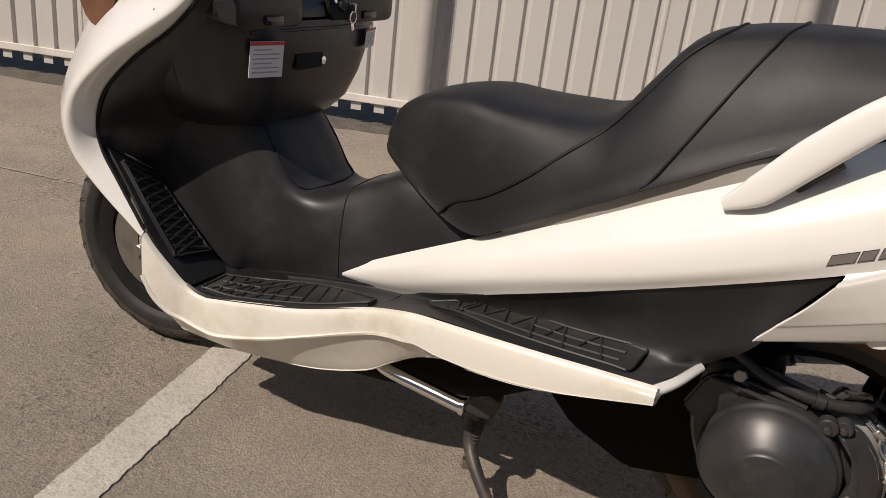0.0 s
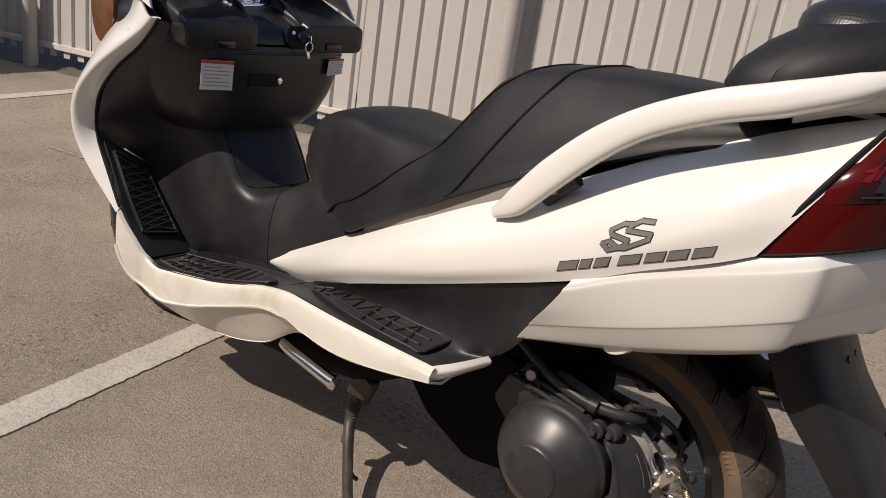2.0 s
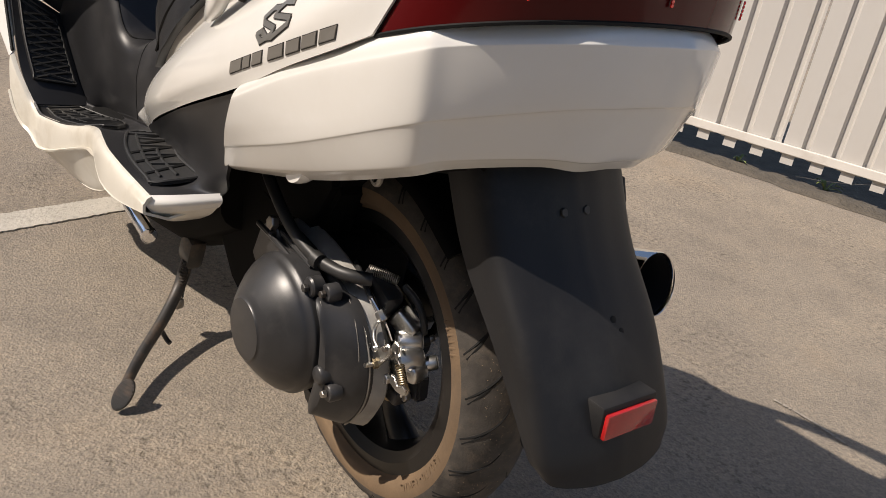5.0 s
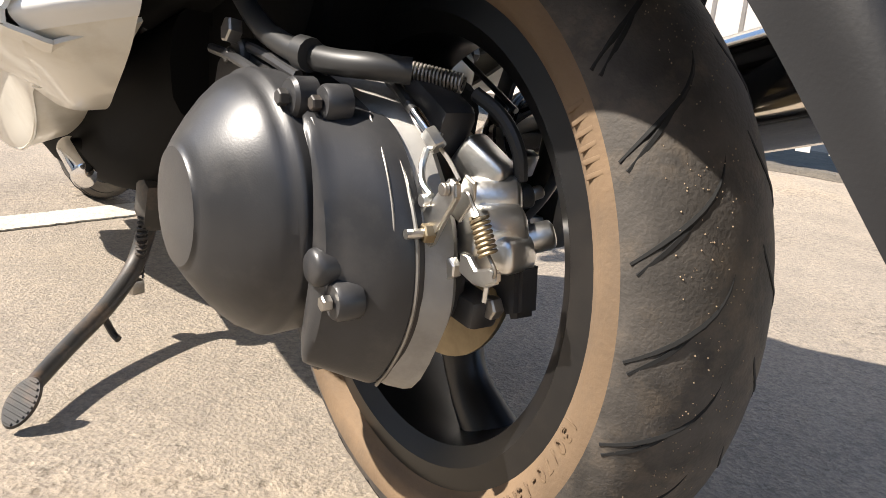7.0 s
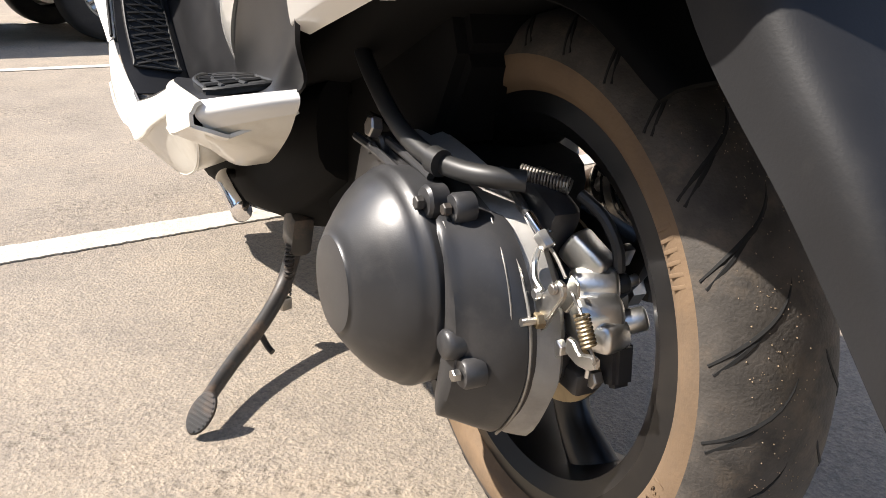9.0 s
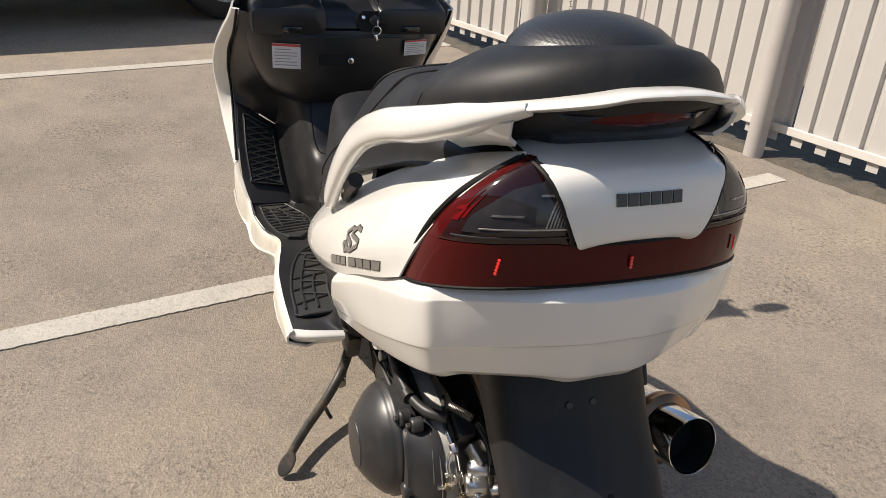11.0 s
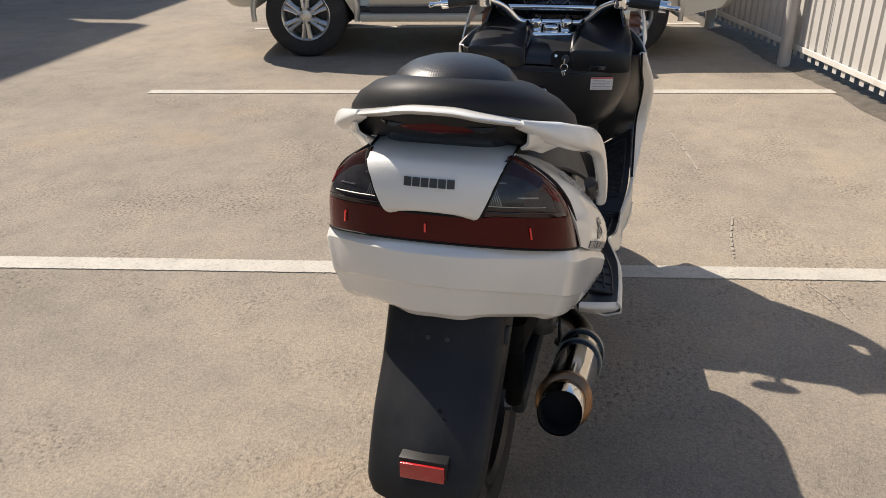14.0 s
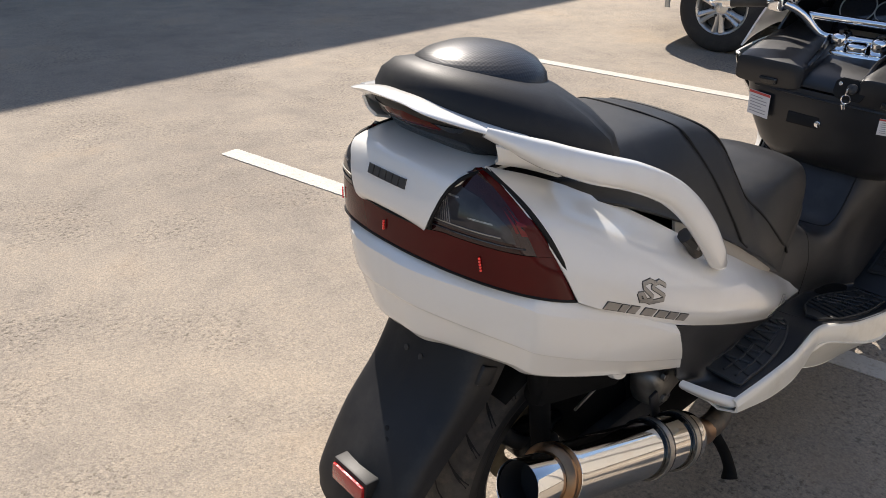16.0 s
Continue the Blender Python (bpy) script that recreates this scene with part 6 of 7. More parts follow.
part("inner_arm", box_bm((0.07, 0.035, 0.075), 0.010, (0.082, -0.066, 0.368), (0, 24, 0)), CASE, engine, "dark arm casting")
part("frame_bolt", disc_bm((-0.077, -0.160, 0.424), (0, -1, 0.2), 0.011, 0.012, 6), STEEL, engine, "steel bolt head", 20)
part("arm_cap", disc_bm((AXLE_R.x + 0.01, -0.100, AXLE_R.z + 0.02), (0, -1, 0), 0.028, 0.012, 20), ALU, engine)


# rear brake linkage
brake = new("parking_brake")
brake.parent = scooter
brake.matrix_basis = Matrix.Translation((0.008, 0.008, -0.006))
brake["label"] = "bare metal parking brake caliper with lever and spring"
part("caliper_body", knob_bm((0.150, -0.088, 0.316), (0.162, -0.046, 0.318), 0.019, 24), ALU, brake, "cast aluminium caliper", 50)
part("caliper_body", knob_bm((0.132, -0.076, 0.334), (0.150, -0.040, 0.338), 0.016, 24), ALU, brake, "cast aluminium caliper", 50)
part("caliper_body", box_bm((0.042, 0.030, 0.030), 0.006, (0.126, -0.056, 0.356), (0, 34, 24), 2), ALU, brake, "cast aluminium caliper", 50)
part("caliper_body", box_bm((0.052, 0.036, 0.026), 0.007, (0.158, -0.064, 0.302), (0, -10, 12), 2), ALU, brake, "cast aluminium caliper", 50)
part("caliper_pin", knob_bm((0.142, -0.066, 0.331), (0.150, -0.040, 0.337), 0.0095), ALU, brake, "machined pin", 40)
part("pin_boot", knob_bm((0.149, -0.042, 0.337), (0.153, -0.030, 0.340), 0.0088), MATRUBBER, brake, "dirty rubber boot", 40)
part("bleed_nipple", knob_bm((0.153, -0.031, 0.340), (0.155, -0.022, 0.343), 0.005, 12), STEEL, brake)
part("caliper_pin", knob_bm((0.160, -0.060, 0.306), (0.178, -0.028, 0.318), 0.0105), ALU, brake, "machined pin", 40)
part("pad_clip", box_bm((0.010, 0.012, 0.018), 0.002, (0.144, -0.030, 0.361), (0, 20, 0)), ALU, brake, "bright pad clip")
part("caliper_bracket", prism_bm([(0.140, 0.296), (0.182, 0.300), (0.186, 0.262), (0.172, 0.256), (0.160, 0.272), (0.140, 0.276)], 0.022, Matrix.Translation((0, -0.062, 0)), 0.004), CASE, brake, "black caliper bracket")
part("caliper_carrier", box_bm((0.085, 0.026, 0.022), 0.005, (0.125, -0.075, 0.262), (0, 4, 0)), CASE, brake, "dark carrier")
lever = part("lever", prism_bm([(0.131, 0.311), (0.140, 0.303), (0.150, 0.308), (0.163, 0.330), (0.174, 0.346), (0.172, 0.356), (0.164, 0.358), (0.155, 0.348), (0.142, 0.334), (0.133, 0.325)], 0.006, Matrix.Translation((0, -0.118, 0)), 0.0015), ALU, brake, "aluminium lever")
part("lever_plate", prism_bm([(0.150, 0.330), (0.162, 0.326), (0.176, 0.345), (0.175, 0.356), (0.164, 0.360)], 0.003, Matrix.Translation((0, -0.104, 0)), 0.001), ALU, brake, "aluminium link plate")
part("lever_pin", disc_bm((0.164, -0.1185, 0.350), (0, -1, 0), 0.0045, 0.004, 14), STEEL, brake)
part("lever_pin", disc_bm((0.143, -0.1185, 0.338), (0, -1, 0), 0.0045, 0.005, 14), ALU, brake)
part("lever_tongue", prism_bm([(0.166, 0.308), (0.175, 0.308), (0.184, 0.301), (0.198, 0.306), (0.205, 0.306), (0.206, 0.298), (0.196, 0.292), (0.182, 0.290), (0.166, 0.294)], 0.006, Matrix.Translation((0, -0.104, 0)), 0.0015), ALU, brake, "aluminium lever tongue")
part("return_spring", spring_bm((0.190, -0.110, 0.338), (0.201, -0.108, 0.316), 0.0058, 0.0013, 8), BRASS, brake, "dirty brass return spring")
part("spring_hook", tube_bm([(0.174, -0.110, 0.350), (0.180, -0.112, 0.350), (0.184, -0.110, 0.343), (0.190, -0.110, 0.338)], 0.0013, 6), STEEL, brake)
part("spring_hook", tube_bm([(0.201, -0.108, 0.316), (0.208, -0.107, 0.308), (0.204, -0.104, 0.302)], 0.0013, 6), STEEL, brake)
part("cable_sleeve", rod_bm((0.096, -0.109, 0.397), (0.108, -0.106, 0.387), 0.0042, 12), HOSE, brake, "black cable sleeve")
part("cable_end", knob_bm((0.102, -0.107, 0.392), (0.122, -0.103, 0.376), 0.0050, 14), CHROME, brake, "bright cable end")
part("cable_nut", knob_bm((0.118, -0.104, 0.380), (0.130, -0.102, 0.370), 0.0072, 6), ALU, brake, "bright nut", 20)
part("cable_fork", tube_bm([(0.127, -0.110, 0.370), (0.128, -0.114, 0.358), (0.136, -0.118, 0.348), (0.147, -0.118, 0.342)], 0.0026, 8), ALU, brake, "bright cable fork")
part("cable_fork", tube_bm([(0.127, -0.100, 0.371), (0.140, -0.100, 0.364), (0.156, -0.102, 0.354)], 0.0016, 8), STEEL, brake, "cable wire")
part("brake_cable", tube_bm([(0.098, -0.109, 0.396), (0.082, -0.108, 0.404), (0.06, -0.10, 0.406), (0.03, -0.09, 0.41)], 0.0042, 8), HOSE, brake, "black cable")
part("adjuster_nut", disc_bm((0.149, -0.116, 0.317), (-0.15, -1, 0), 0.0068, 0.008, 6), BRASS, brake, "brass adjuster nut", 20)
part("adjuster_screw", rod_bm((0.148, -0.122, 0.317), (0.147, -0.137, 0.317), 0.0034, 10), ALU, brake)
part("caliper_bolt", disc_bm((0.156, -0.098, 0.293), (0, -1, 0), 0.0075, 0.007, 6), ALU, brake, "steel bolt", 20)
part("caliper_bolt", disc_bm((0.167, -0.066, 0.265), (0.1, -1, 0), 0.0085, 0.010, 6), STEEL, brake, "steel bolt", 20)
part("caliper_bolt", disc_bm((0.103, -0.082, 0.377), (0.1, -1, 0), 0.0085, 0.008, 6), STEEL, brake, "steel bolt", 20)
part("bleed_pin", rod_bm((0.180, -0.088, 0.290), (0.179, -0.088, 0.275), 0.0020, 8), ALU, brake)
part("brake_hose", tube_bm([(0.107, -0.055, 0.405), (0.128, -0.048, 0.394), (0.142, -0.045, 0.381), (0.149, -0.042, 0.366), (0.150, -0.040, 0.350)], 0.0055, 10), HOSE, brake, "black brake hose")

# stands
part("side_stand", tube_bm([(-0.515, -0.115, 0.150), (-0.500, -0.140, 0.095), (-0.450, -0.190, 0.060), (-0.375, -0.262, 0.036), (-0.302, -0.318, 0.024)], [0.014, 0.013, 0.012, 0.011, 0.010], 12, 24), DARKSTEEL, scooter, "worn black side stand leg")
q = Vector((0, 1, 0)).rotation_difference(Vector((0.62, -0.45, 0.62))).to_matrix().to_4x4()
bm = lathe_bm([(0.0001, -0.005), (0.018, -0.005), (0.0205, 0.0), (0.019, 0.004), (0.0001, 0.004)], 24)
bm.transform(Matrix.Translation((-0.291, -0.322, 0.020)) @ q @ Matrix.Diagonal((1.50, 1, 0.86, 1)))
foot = part("stand_foot", bm, DARKSTEEL, scooter, "ribbed oval stand foot")
for k in range(-4, 5):
    bm = box_bm((0.0032, 0.002, 0.030 - 0.0012 * k * k), 0.0006, (k * 0.0062, 0.0045, 0))
    bm.transform(Matrix.Translation((-0.291, -0.322, 0.020)) @ q)
    part("foot_rib", bm, DARKSTEEL, foot, smooth=0)
part("stand_lug", box_bm((0.024, 0.02, 0.02), 0.002, (-0.500, -0.142, 0.064), (0, 0, 20)), STEEL, scooter, "rusty square lug")
part("stand_spring", spring_bm((-0.503, -0.135, 0.076), (-0.488, -0.130, 0.165), 0.007, 0.0018, 12), DARKSTEEL, scooter, "dark stand spring")
part("stand_tang", tube_bm([(-0.440, -0.200, 0.050), (-0.430, -0.190, 0.028), (-0.420, -0.185, 0.022)], 0.005, 8), DARKSTEEL, scooter)
part("stand_mount", box_bm((0.055, 0.04, 0.075), 0.012, (-0.495, -0.115, 0.185), (0, 20, 0)), DARKSTEEL, scooter)
part("centre_stand_lever", tube_bm([(-0.730, -0.140, 0.215), (-0.670, -0.195, 0.232), (-0.585, -0.204, 0.228), (-0.505, -0.205, 0.220)], [0.010, 0.013, 0.014, 0.015], 14, 24, flat=0.75), CHROME, scooter, "chrome centre stand lever")
part("lever_tip", disc_bm((-0.506, -0.205, 0.220), (1, 0, -0.1), 0.017, 0.008, 16), CHROME, scooter)

# exhaust
def along(a, b, f):
    return tuple(np.array(a) + (np.array(b) - np.array(a)) * f)


MF, MR = (-0.220, 0.245, 0.292), (0.252, 0.238, 0.442)
muf_dir = (Vector(MR) - Vector(MF)).normalized()
muffler = new("muffler")
muffler.parent = scooter
muffler["label"] = "chrome megaphone muffler with heat-stained ring"
q = Vector((0, 1, 0)).rotation_difference(muf_dir).to_matrix().to_4x4()


def on_muffler(profile, material, name, label="", n=48):
    bm = lathe_bm(profile, n)
    bm.transform(Matrix.Translation(MF) @ q)
    return part(name, bm, material, muffler, label, 40)


L = (Vector(MR) - Vector(MF)).length
on_muffler([(0.028, 0.020), (0.034, 0.035), (0.044, 0.050), (0.050, 0.062), (0.053, 0.068), (0.053, 0.08), (0.053, L - 0.03), (0.056, L - 0.028), (0.056, L - 0.02), (0.052, L - 0.016)], PIPECHROME, "muffler_body", "chrome muffler can")
on_muffler([(0.053, L - 0.020), (0.0565, L - 0.018), (0.058, L - 0.013), (0.0565, L - 0.008), (0.059, L - 0.004), (0.059, L + 0.002), (0.055, L + 0.006), (0.046, L + 0.009)], BURNT, "heat_ring", "brown heat-stained ring")
on_muffler([(0.0455, L + 0.004), (0.0455, L + 0.076), (0.0442, L + 0.078), (0.0428, L + 0.076), (0.0428, L + 0.02)], PIPECHROME, "tail_pipe", "chrome end pipe")
on_muffler([(0.0428, L + 0.020), (0.0001, L + 0.018)], SOOTSHADE, "pipe_inside", "sooty inside")
on_muffler([(0.0422, L + 0.072), (0.0422, L + 0.02)], SOOTSHADE, "pipe_lining", "sooty lining")
on_muffler([(0.026, -0.02), (0.028, 0.0), (0.036, 0.04), (0.046, 0.054)], BURNT, "muffler_cone", "heat-stained inlet cone")
for f in (0.108, 0.205):
    on_muffler([(0.054, f - 0.014), (0.058, f - 0.014), (0.058, f + 0.014), (0.054, f + 0.014)], GLOSSBLACK, "muffler_strap", "black strap")
    on_muffler([(0.0578, f - 0.007), (0.0592, f - 0.007), (0.0592, f + 0.007), (0.0578, f + 0.007)], STEEL, "strap_line", "bright strap edge")
part("front_pipe", tube_bm([MF, (-0.30, 0.235, 0.28), (-0.42, 0.18, 0.25), (-0.50, 0.08, 0.24)], 0.026, 14, 24), DARKSTEEL, muffler, "dark header pipe")
part("muffler_hanger", box_bm((0.024, 0.008, 0.07), 0.003, (-0.12, 0.185, 0.375), (0, 20, 0)), CASE, muffler)
part("right_arm", box_bm((0.34, 0.035, 0.06), 0.012, (-0.10, 0.115, 0.30), (0, 6, 0)), CASE, scooter, "dark right swing arm")
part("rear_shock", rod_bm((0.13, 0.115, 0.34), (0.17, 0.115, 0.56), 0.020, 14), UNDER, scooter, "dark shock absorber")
# near-black block added where only shade shows beside the wheel
part("inner_fender", box_bm((0.26, 0.05, 0.17), 0.02, (0.04, 0.115, 0.535), (0, -14, 0)), UNDER, scooter, "near-black block for the shade beside the wheel")
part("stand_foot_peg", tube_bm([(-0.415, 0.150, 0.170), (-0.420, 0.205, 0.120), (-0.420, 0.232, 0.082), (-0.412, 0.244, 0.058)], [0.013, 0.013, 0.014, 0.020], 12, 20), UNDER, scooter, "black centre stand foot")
part("gear_case", box_bm((0.13, 0.08, 0.10), 0.030, (-0.205, 0.125, 0.385), (0, 12, 8), 3), DULLSTEEL, scooter, "dull cast engine end", 50)
for x, z in ((-0.235, 0.40), (-0.175, 0.360), (-0.165, 0.415)):
    part("case_bolt", disc_bm((x, 0.165, z), (0, 1, 0), 0.009, 0.01, 6), STEEL, scooter, "", 20)
part("stay_rod", rod_bm((0.012, 0.088, 0.374), (-0.10, 0.090, 0.424), 0.003, 8), STEEL, scooter, "thin steel stay")
part("rear_axle_nut", disc_bm((AXLE_R.x, 0.08, AXLE_R.z), (0, 1, 0), 0.018, 0.02, 6), STEEL, scooter, "", 20)
for sg in (-1, 1):
    part("cowl_clip", loft_bm([[(0.085 + 0.024 * k * math.cos(a), sg * (0.216 + d), 0.566 + 0.014 * k * math.sin(a) + 0.009 * math.cos(a)) for a in [2 * math.pi * i / 20 for i in range(20)]] for k, d in ((0.9, -0.014), (1.0, -0.008), (1.0, 0.0), (0.85, 0.006))]), WHITE, scooter, "small white moulded clip", 40)
part("tie_hook", tube_bm([(0.142 + 0.010 * math.cos(a), -0.138, 0.582 + 0.013 * math.sin(a)) for a in [2 * math.pi * i / 12 for i in range(13)]], 0.004, 8, 30), DULLSTEEL, scooter, "metal tie-down eye")

# ---- handlebar ----
bar = new("handlebar")
bar.parent = scooter
bar["label"] = "chrome handlebar with black grips"
bar.matrix_basis = Matrix.Translation((-1.115, -0.010, 0.945)) @ Matrix.Rotation(radians(6), 4, "Z") @ Matrix.Diagonal((1, 0.94, 1, 1))
part("bar_tube", tube_bm([(0.05, -0.36, 0.049), (0.03, -0.24, 0.060), (0.002, -0.17, 0.038), (-0.02, -0.11, -0.012), (-0.02, -0.05, -0.015), (-0.02, 0.05, -0.015), (-0.02, 0.11, -0.012), (0.002, 0.17, 0.038), (0.03, 0.24, 0.060), (0.05, 0.36, 0.049)], 0.012, 14, 60), CHROME, bar, "chrome handlebar tube")
part("cross_bar", rod_bm((-0.015, -0.15, 0.032), (-0.015, 0.15, 0.032), 0.010, 14), CHROME, bar, "chrome cross bar")
for sg in (-1, 1):
    part("grip", rod_bm((0.004, sg * 0.255, 0.045), (0.020, sg * 0.355, 0.034), 0.017, 18), MATRUBBER, bar, "black rubber grip")
    part("bar_end", tube_bm([(0.019, sg * 0.352, 0.0345), (0.021, sg * 0.375, 0.032)], 0.018, 18), CHROME, bar, "chrome bar end")
    part("bar_weight", tube_bm([(0.021, sg * 0.375, 0.032), (0.023, sg * 0.40, 0.029), (0.024, sg * 0.415, 0.027), (0.0245, sg * 0.42, 0.0265)], [0.007, 0.006, 0.009, 0.004], 12, 14), CHROME, bar, "chrome end weight")
    part("switch_box", box_bm((0.045, 0.042, 0.045), 0.008, (0.0, sg * 0.225, 0.045)), CHROME, bar, "chrome switch housing")
    part("switch", box_bm((0.012, 0.016, 0.012), 0.002, (0.024, sg * 0.222, 0.055)), GLOSSBLACK, bar)
    part("brake_reservoir", box_bm((0.05, 0.062, 0.032), 0.006, (-0.018, sg * 0.195, 0.090)), CHROME, bar, "chrome fluid reservoir")
    part("brake_lever", tube_bm([(-0.04, sg * 0.20, 0.045), (-0.055, sg * 0.27, 0.040), (-0.050, sg * 0.35, 0.036), (-0.035, sg * 0.395, 0.035)], [0.008, 0.007, 0.006, 0.008], 10, 20, flat=0.6), CHROME, bar, "chrome brake lever")
    part("riser", box_bm((0.056, 0.044, 0.052), 0.014, (-0.016, sg * 0.052, -0.022), (0, 12, 0), 3), CHROME, bar, "chrome riser clamp", 50)
    for d in (-0.009, 0.009):
        part("riser_bolt", disc_bm((-0.016 + d * 1.6, sg * 0.052, 0.003), (0.2, 0, 1), 0.006, 0.006, 10), DARKSTEEL, bar)
    part("mirror_stem", tube_bm([(-0.02, sg * 0.195, 0.10), (-0.02, sg * 0.197, 0.17), (-0.005, sg * 0.215, 0.205), (0.0, sg * 0.25, 0.235)], 0.005, 10, 20), CHROME, bar, "chrome mirror stem")
    part("control_cable", tube_bm([(-0.02, sg * 0.19, 0.03), (-0.06, sg * 0.17, 0.0), (-0.08, sg * 0.12, -0.03), (-0.10, sg * 0.06, -0.06)], 0.005, 8, 20), HOSE, bar, "black cable")
    rings = [[(0.005 + dx, sg * 0.30 + 0.062 * k * math.cos(a), 0.275 + 0.042 * k * math.sin(a)) for a in [2 * math.pi * i / 28 for i in range(28)]] for dx, k in ((0.0, 1.0), (-0.012, 1.0), (-0.026, 0.8), (-0.032, 0.4))]
    part("mirror_shell", loft_bm(rings), CHROME, bar, "chrome oval mirror", 40)
# the bar sweeps back towards the rider at its ends
for ob in bar.children:
    if ob.name.split(".")[0] in ("grip", "bar_end", "bar_weight", "switch_box", "switch", "brake_reservoir", "brake_lever", "mirror_stem", "mirror_shell"):
        ob.data.transform(Matrix.Translation((0.03, 0, 0.015)))
part("clamp_bridge", box_bm((0.075, 0.175, 0.022), 0.009, (-0.010, 0, -0.052)), CHROME, bar, "chrome clamp bridge")
part("bridge_cover", box_bm((0.050, 0.052, 0.030), 0.010, (-0.006, 0, -0.030), (0, 12, 0), 3), CHROME, bar)
part("steering_boot", box_bm((0.08, 0.14, 0.06), 0.02, (-0.03, 0, -0.085)), BLACK, bar, "black steering cover")

part("panel_screw", disc_bm((-1.108, -0.302, 0.824), (0.6, -0.8, 0.1), 0.005, 0.003, 10), SOOTSHADE, scooter, "small dark screw")

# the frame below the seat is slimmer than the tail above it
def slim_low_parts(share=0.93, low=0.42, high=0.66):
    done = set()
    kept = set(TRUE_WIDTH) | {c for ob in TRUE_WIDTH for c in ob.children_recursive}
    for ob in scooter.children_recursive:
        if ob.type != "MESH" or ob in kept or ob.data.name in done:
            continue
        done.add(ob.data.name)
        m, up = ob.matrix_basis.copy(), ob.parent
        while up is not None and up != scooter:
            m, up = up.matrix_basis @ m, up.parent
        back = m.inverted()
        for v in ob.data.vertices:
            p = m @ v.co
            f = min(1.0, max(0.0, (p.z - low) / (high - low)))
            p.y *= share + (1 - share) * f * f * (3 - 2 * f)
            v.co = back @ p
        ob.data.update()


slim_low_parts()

# ---- the parked off-road car ----
def build_car():
    car = thing("car", "beige-silver off-road car parked by the fence", "car", at=CAR_M)
    # local frame: nose towards +X, near side towards -Y, rear axle at the origin on the ground
    WB, R = CAR_WB, CAR_R
    k = R / 0.38
    # body side as a lofted shell: outline rings across the width
    outline = [(-0.66, 0.52), (-0.74, 0.62), (-0.75, 0.95), (-0.71, 1.12), (-0.64, 1.72), (-0.50, 1.82), (0.9, 1.86), (1.55, 1.80), (2.30, 1.42), (3.70, 1.36), (3.92, 1.18), (3.95, 0.62), (3.85, 0.45)]
    arch_f = [(WB / k + 0.47 * math.cos(radians(a)), 0.40 + 0.47 * math.sin(radians(a))) for a in range(-5, 186, 12)]
    arch_r = [(0.47 * math.cos(radians(a)), 0.40 + 0.47 * math.sin(radians(a))) for a in range(-5, 186, 12)]
    low = [(p[0], p[1]) for p in arch_f] + [(WB / k - 0.52, 0.40), (0.52, 0.40)] + arch_r
    full = outline + low
    side = [(x * k, z * k) for x, z in full]
    w = 0.93 * k
    bm = bmesh.new()
    def off(z, s):
        t = max(0.0, (z / k - 1.12) / 0.7)
        b = 0.035 * math.sin(max(0.0, min(1.0, (z / k - 0.4) / 0.75)) * math.pi)
        return s * (w + b * k - 0.20 * k * t)
    rows = {}
    for s in (-1, 1):
        rows[s] = [bm.verts.new((x, off(z, s), z)) for x, z in side]
        bm.faces.new(rows[s] if s < 0 else rows[s][::-1])
    n = len(side)
    for i in range(n):
        bm.faces.new((rows[-1][i], rows[-1][(i + 1) % n], rows[1][(i + 1) % n], rows[1][i]))
    bmesh.ops.triangulate(bm, faces=[f for f in bm.faces if len(f.verts) > 4])
    body = part("body", bm, SUVPAINT, car, "beige-silver painted body", 30)
    # swaged door skins with gaps, near side and far side
    for s in (-1, 1):
        for x0, x1, nm in ((0.50, 1.28, "rear_door"), (1.30, 2.18, "front_door")):
            rowsd = []
            for z, o in ((0.455, 0.012), (0.50, 0.030), (0.66, 0.044), (0.70, 0.030), (0.80, 0.034), (0.95, 0.034), (1.08, 0.014)):
                rowsd.append([(x * k, s * (w + o * k + 0.012), z * k) for x in ((x0 + (0.06 if z < 0.5 else (0.10 if z < 0.75 and nm == "rear_door" else 0.0)), (x0 + x1) / 2, x1))])
            door = part(nm, panel_bm(grid_of(rowsd, 20, 10), 0.02, (1.3 * k, 0, 0.8 * k)), SUVPAINT, car, "beige-silver door", 40)
            part("door_handle", box_bm((0.16 * k, 0.03, 0.03), 0.01, ((x1 - 0.2) * k, s * (w + 0.055 * k), 1.0 * k)), SUVLOW, door)
            part("window", panel_bm(grid_of([[((x0 + 0.06) * k, off(z * k, s) + s * 0.006, z * k), ((x1 - 0.05 - (0.45 * (z - 1.16) if nm == "front_door" else 0)) * k, off(z * k, s) + s * 0.006, z * k)] for z in (1.16, 1.4, 1.68)], 6, 6), 0.006, (1.3 * k, 0, 1.4 * k)), GLASSDARK, door, "dark side window", 60)
        part("rear_side_window", panel_bm(grid_of([[(-0.52 * k, off(z * k, s) + s * 0.006, z * k), (0.42 * k, off(z * k, s) + s * 0.006, z * k)] for z in (1.16, 1.4, 1.66)], 6, 6), 0.006, (0, 0, 1.4 * k)), GLASSDARK, car, "dark rear side window", 60)
        # flared arches
        for cx in (0, WB / k):
            arc = [((cx + 0.485 * math.cos(radians(a))) * k, s * (w + 0.035 * k), (0.40 + 0.485 * math.sin(radians(a))) * k) for a in range(-8, 189, 14)]
            part("wheel_arch", tube_bm(arc, 0.030 * k, 10, 40, flat=0.8), SUVPAINT, car, "flared wheel arch")
        board = part("side_step", box_bm(((WB / k - 1.02) * k, 0.20 * k, 0.07 * k), 0.02, (WB / 2, s * (w + 0.03 * k), 0.375 * k)), SUVLOW, car, "beige side step")
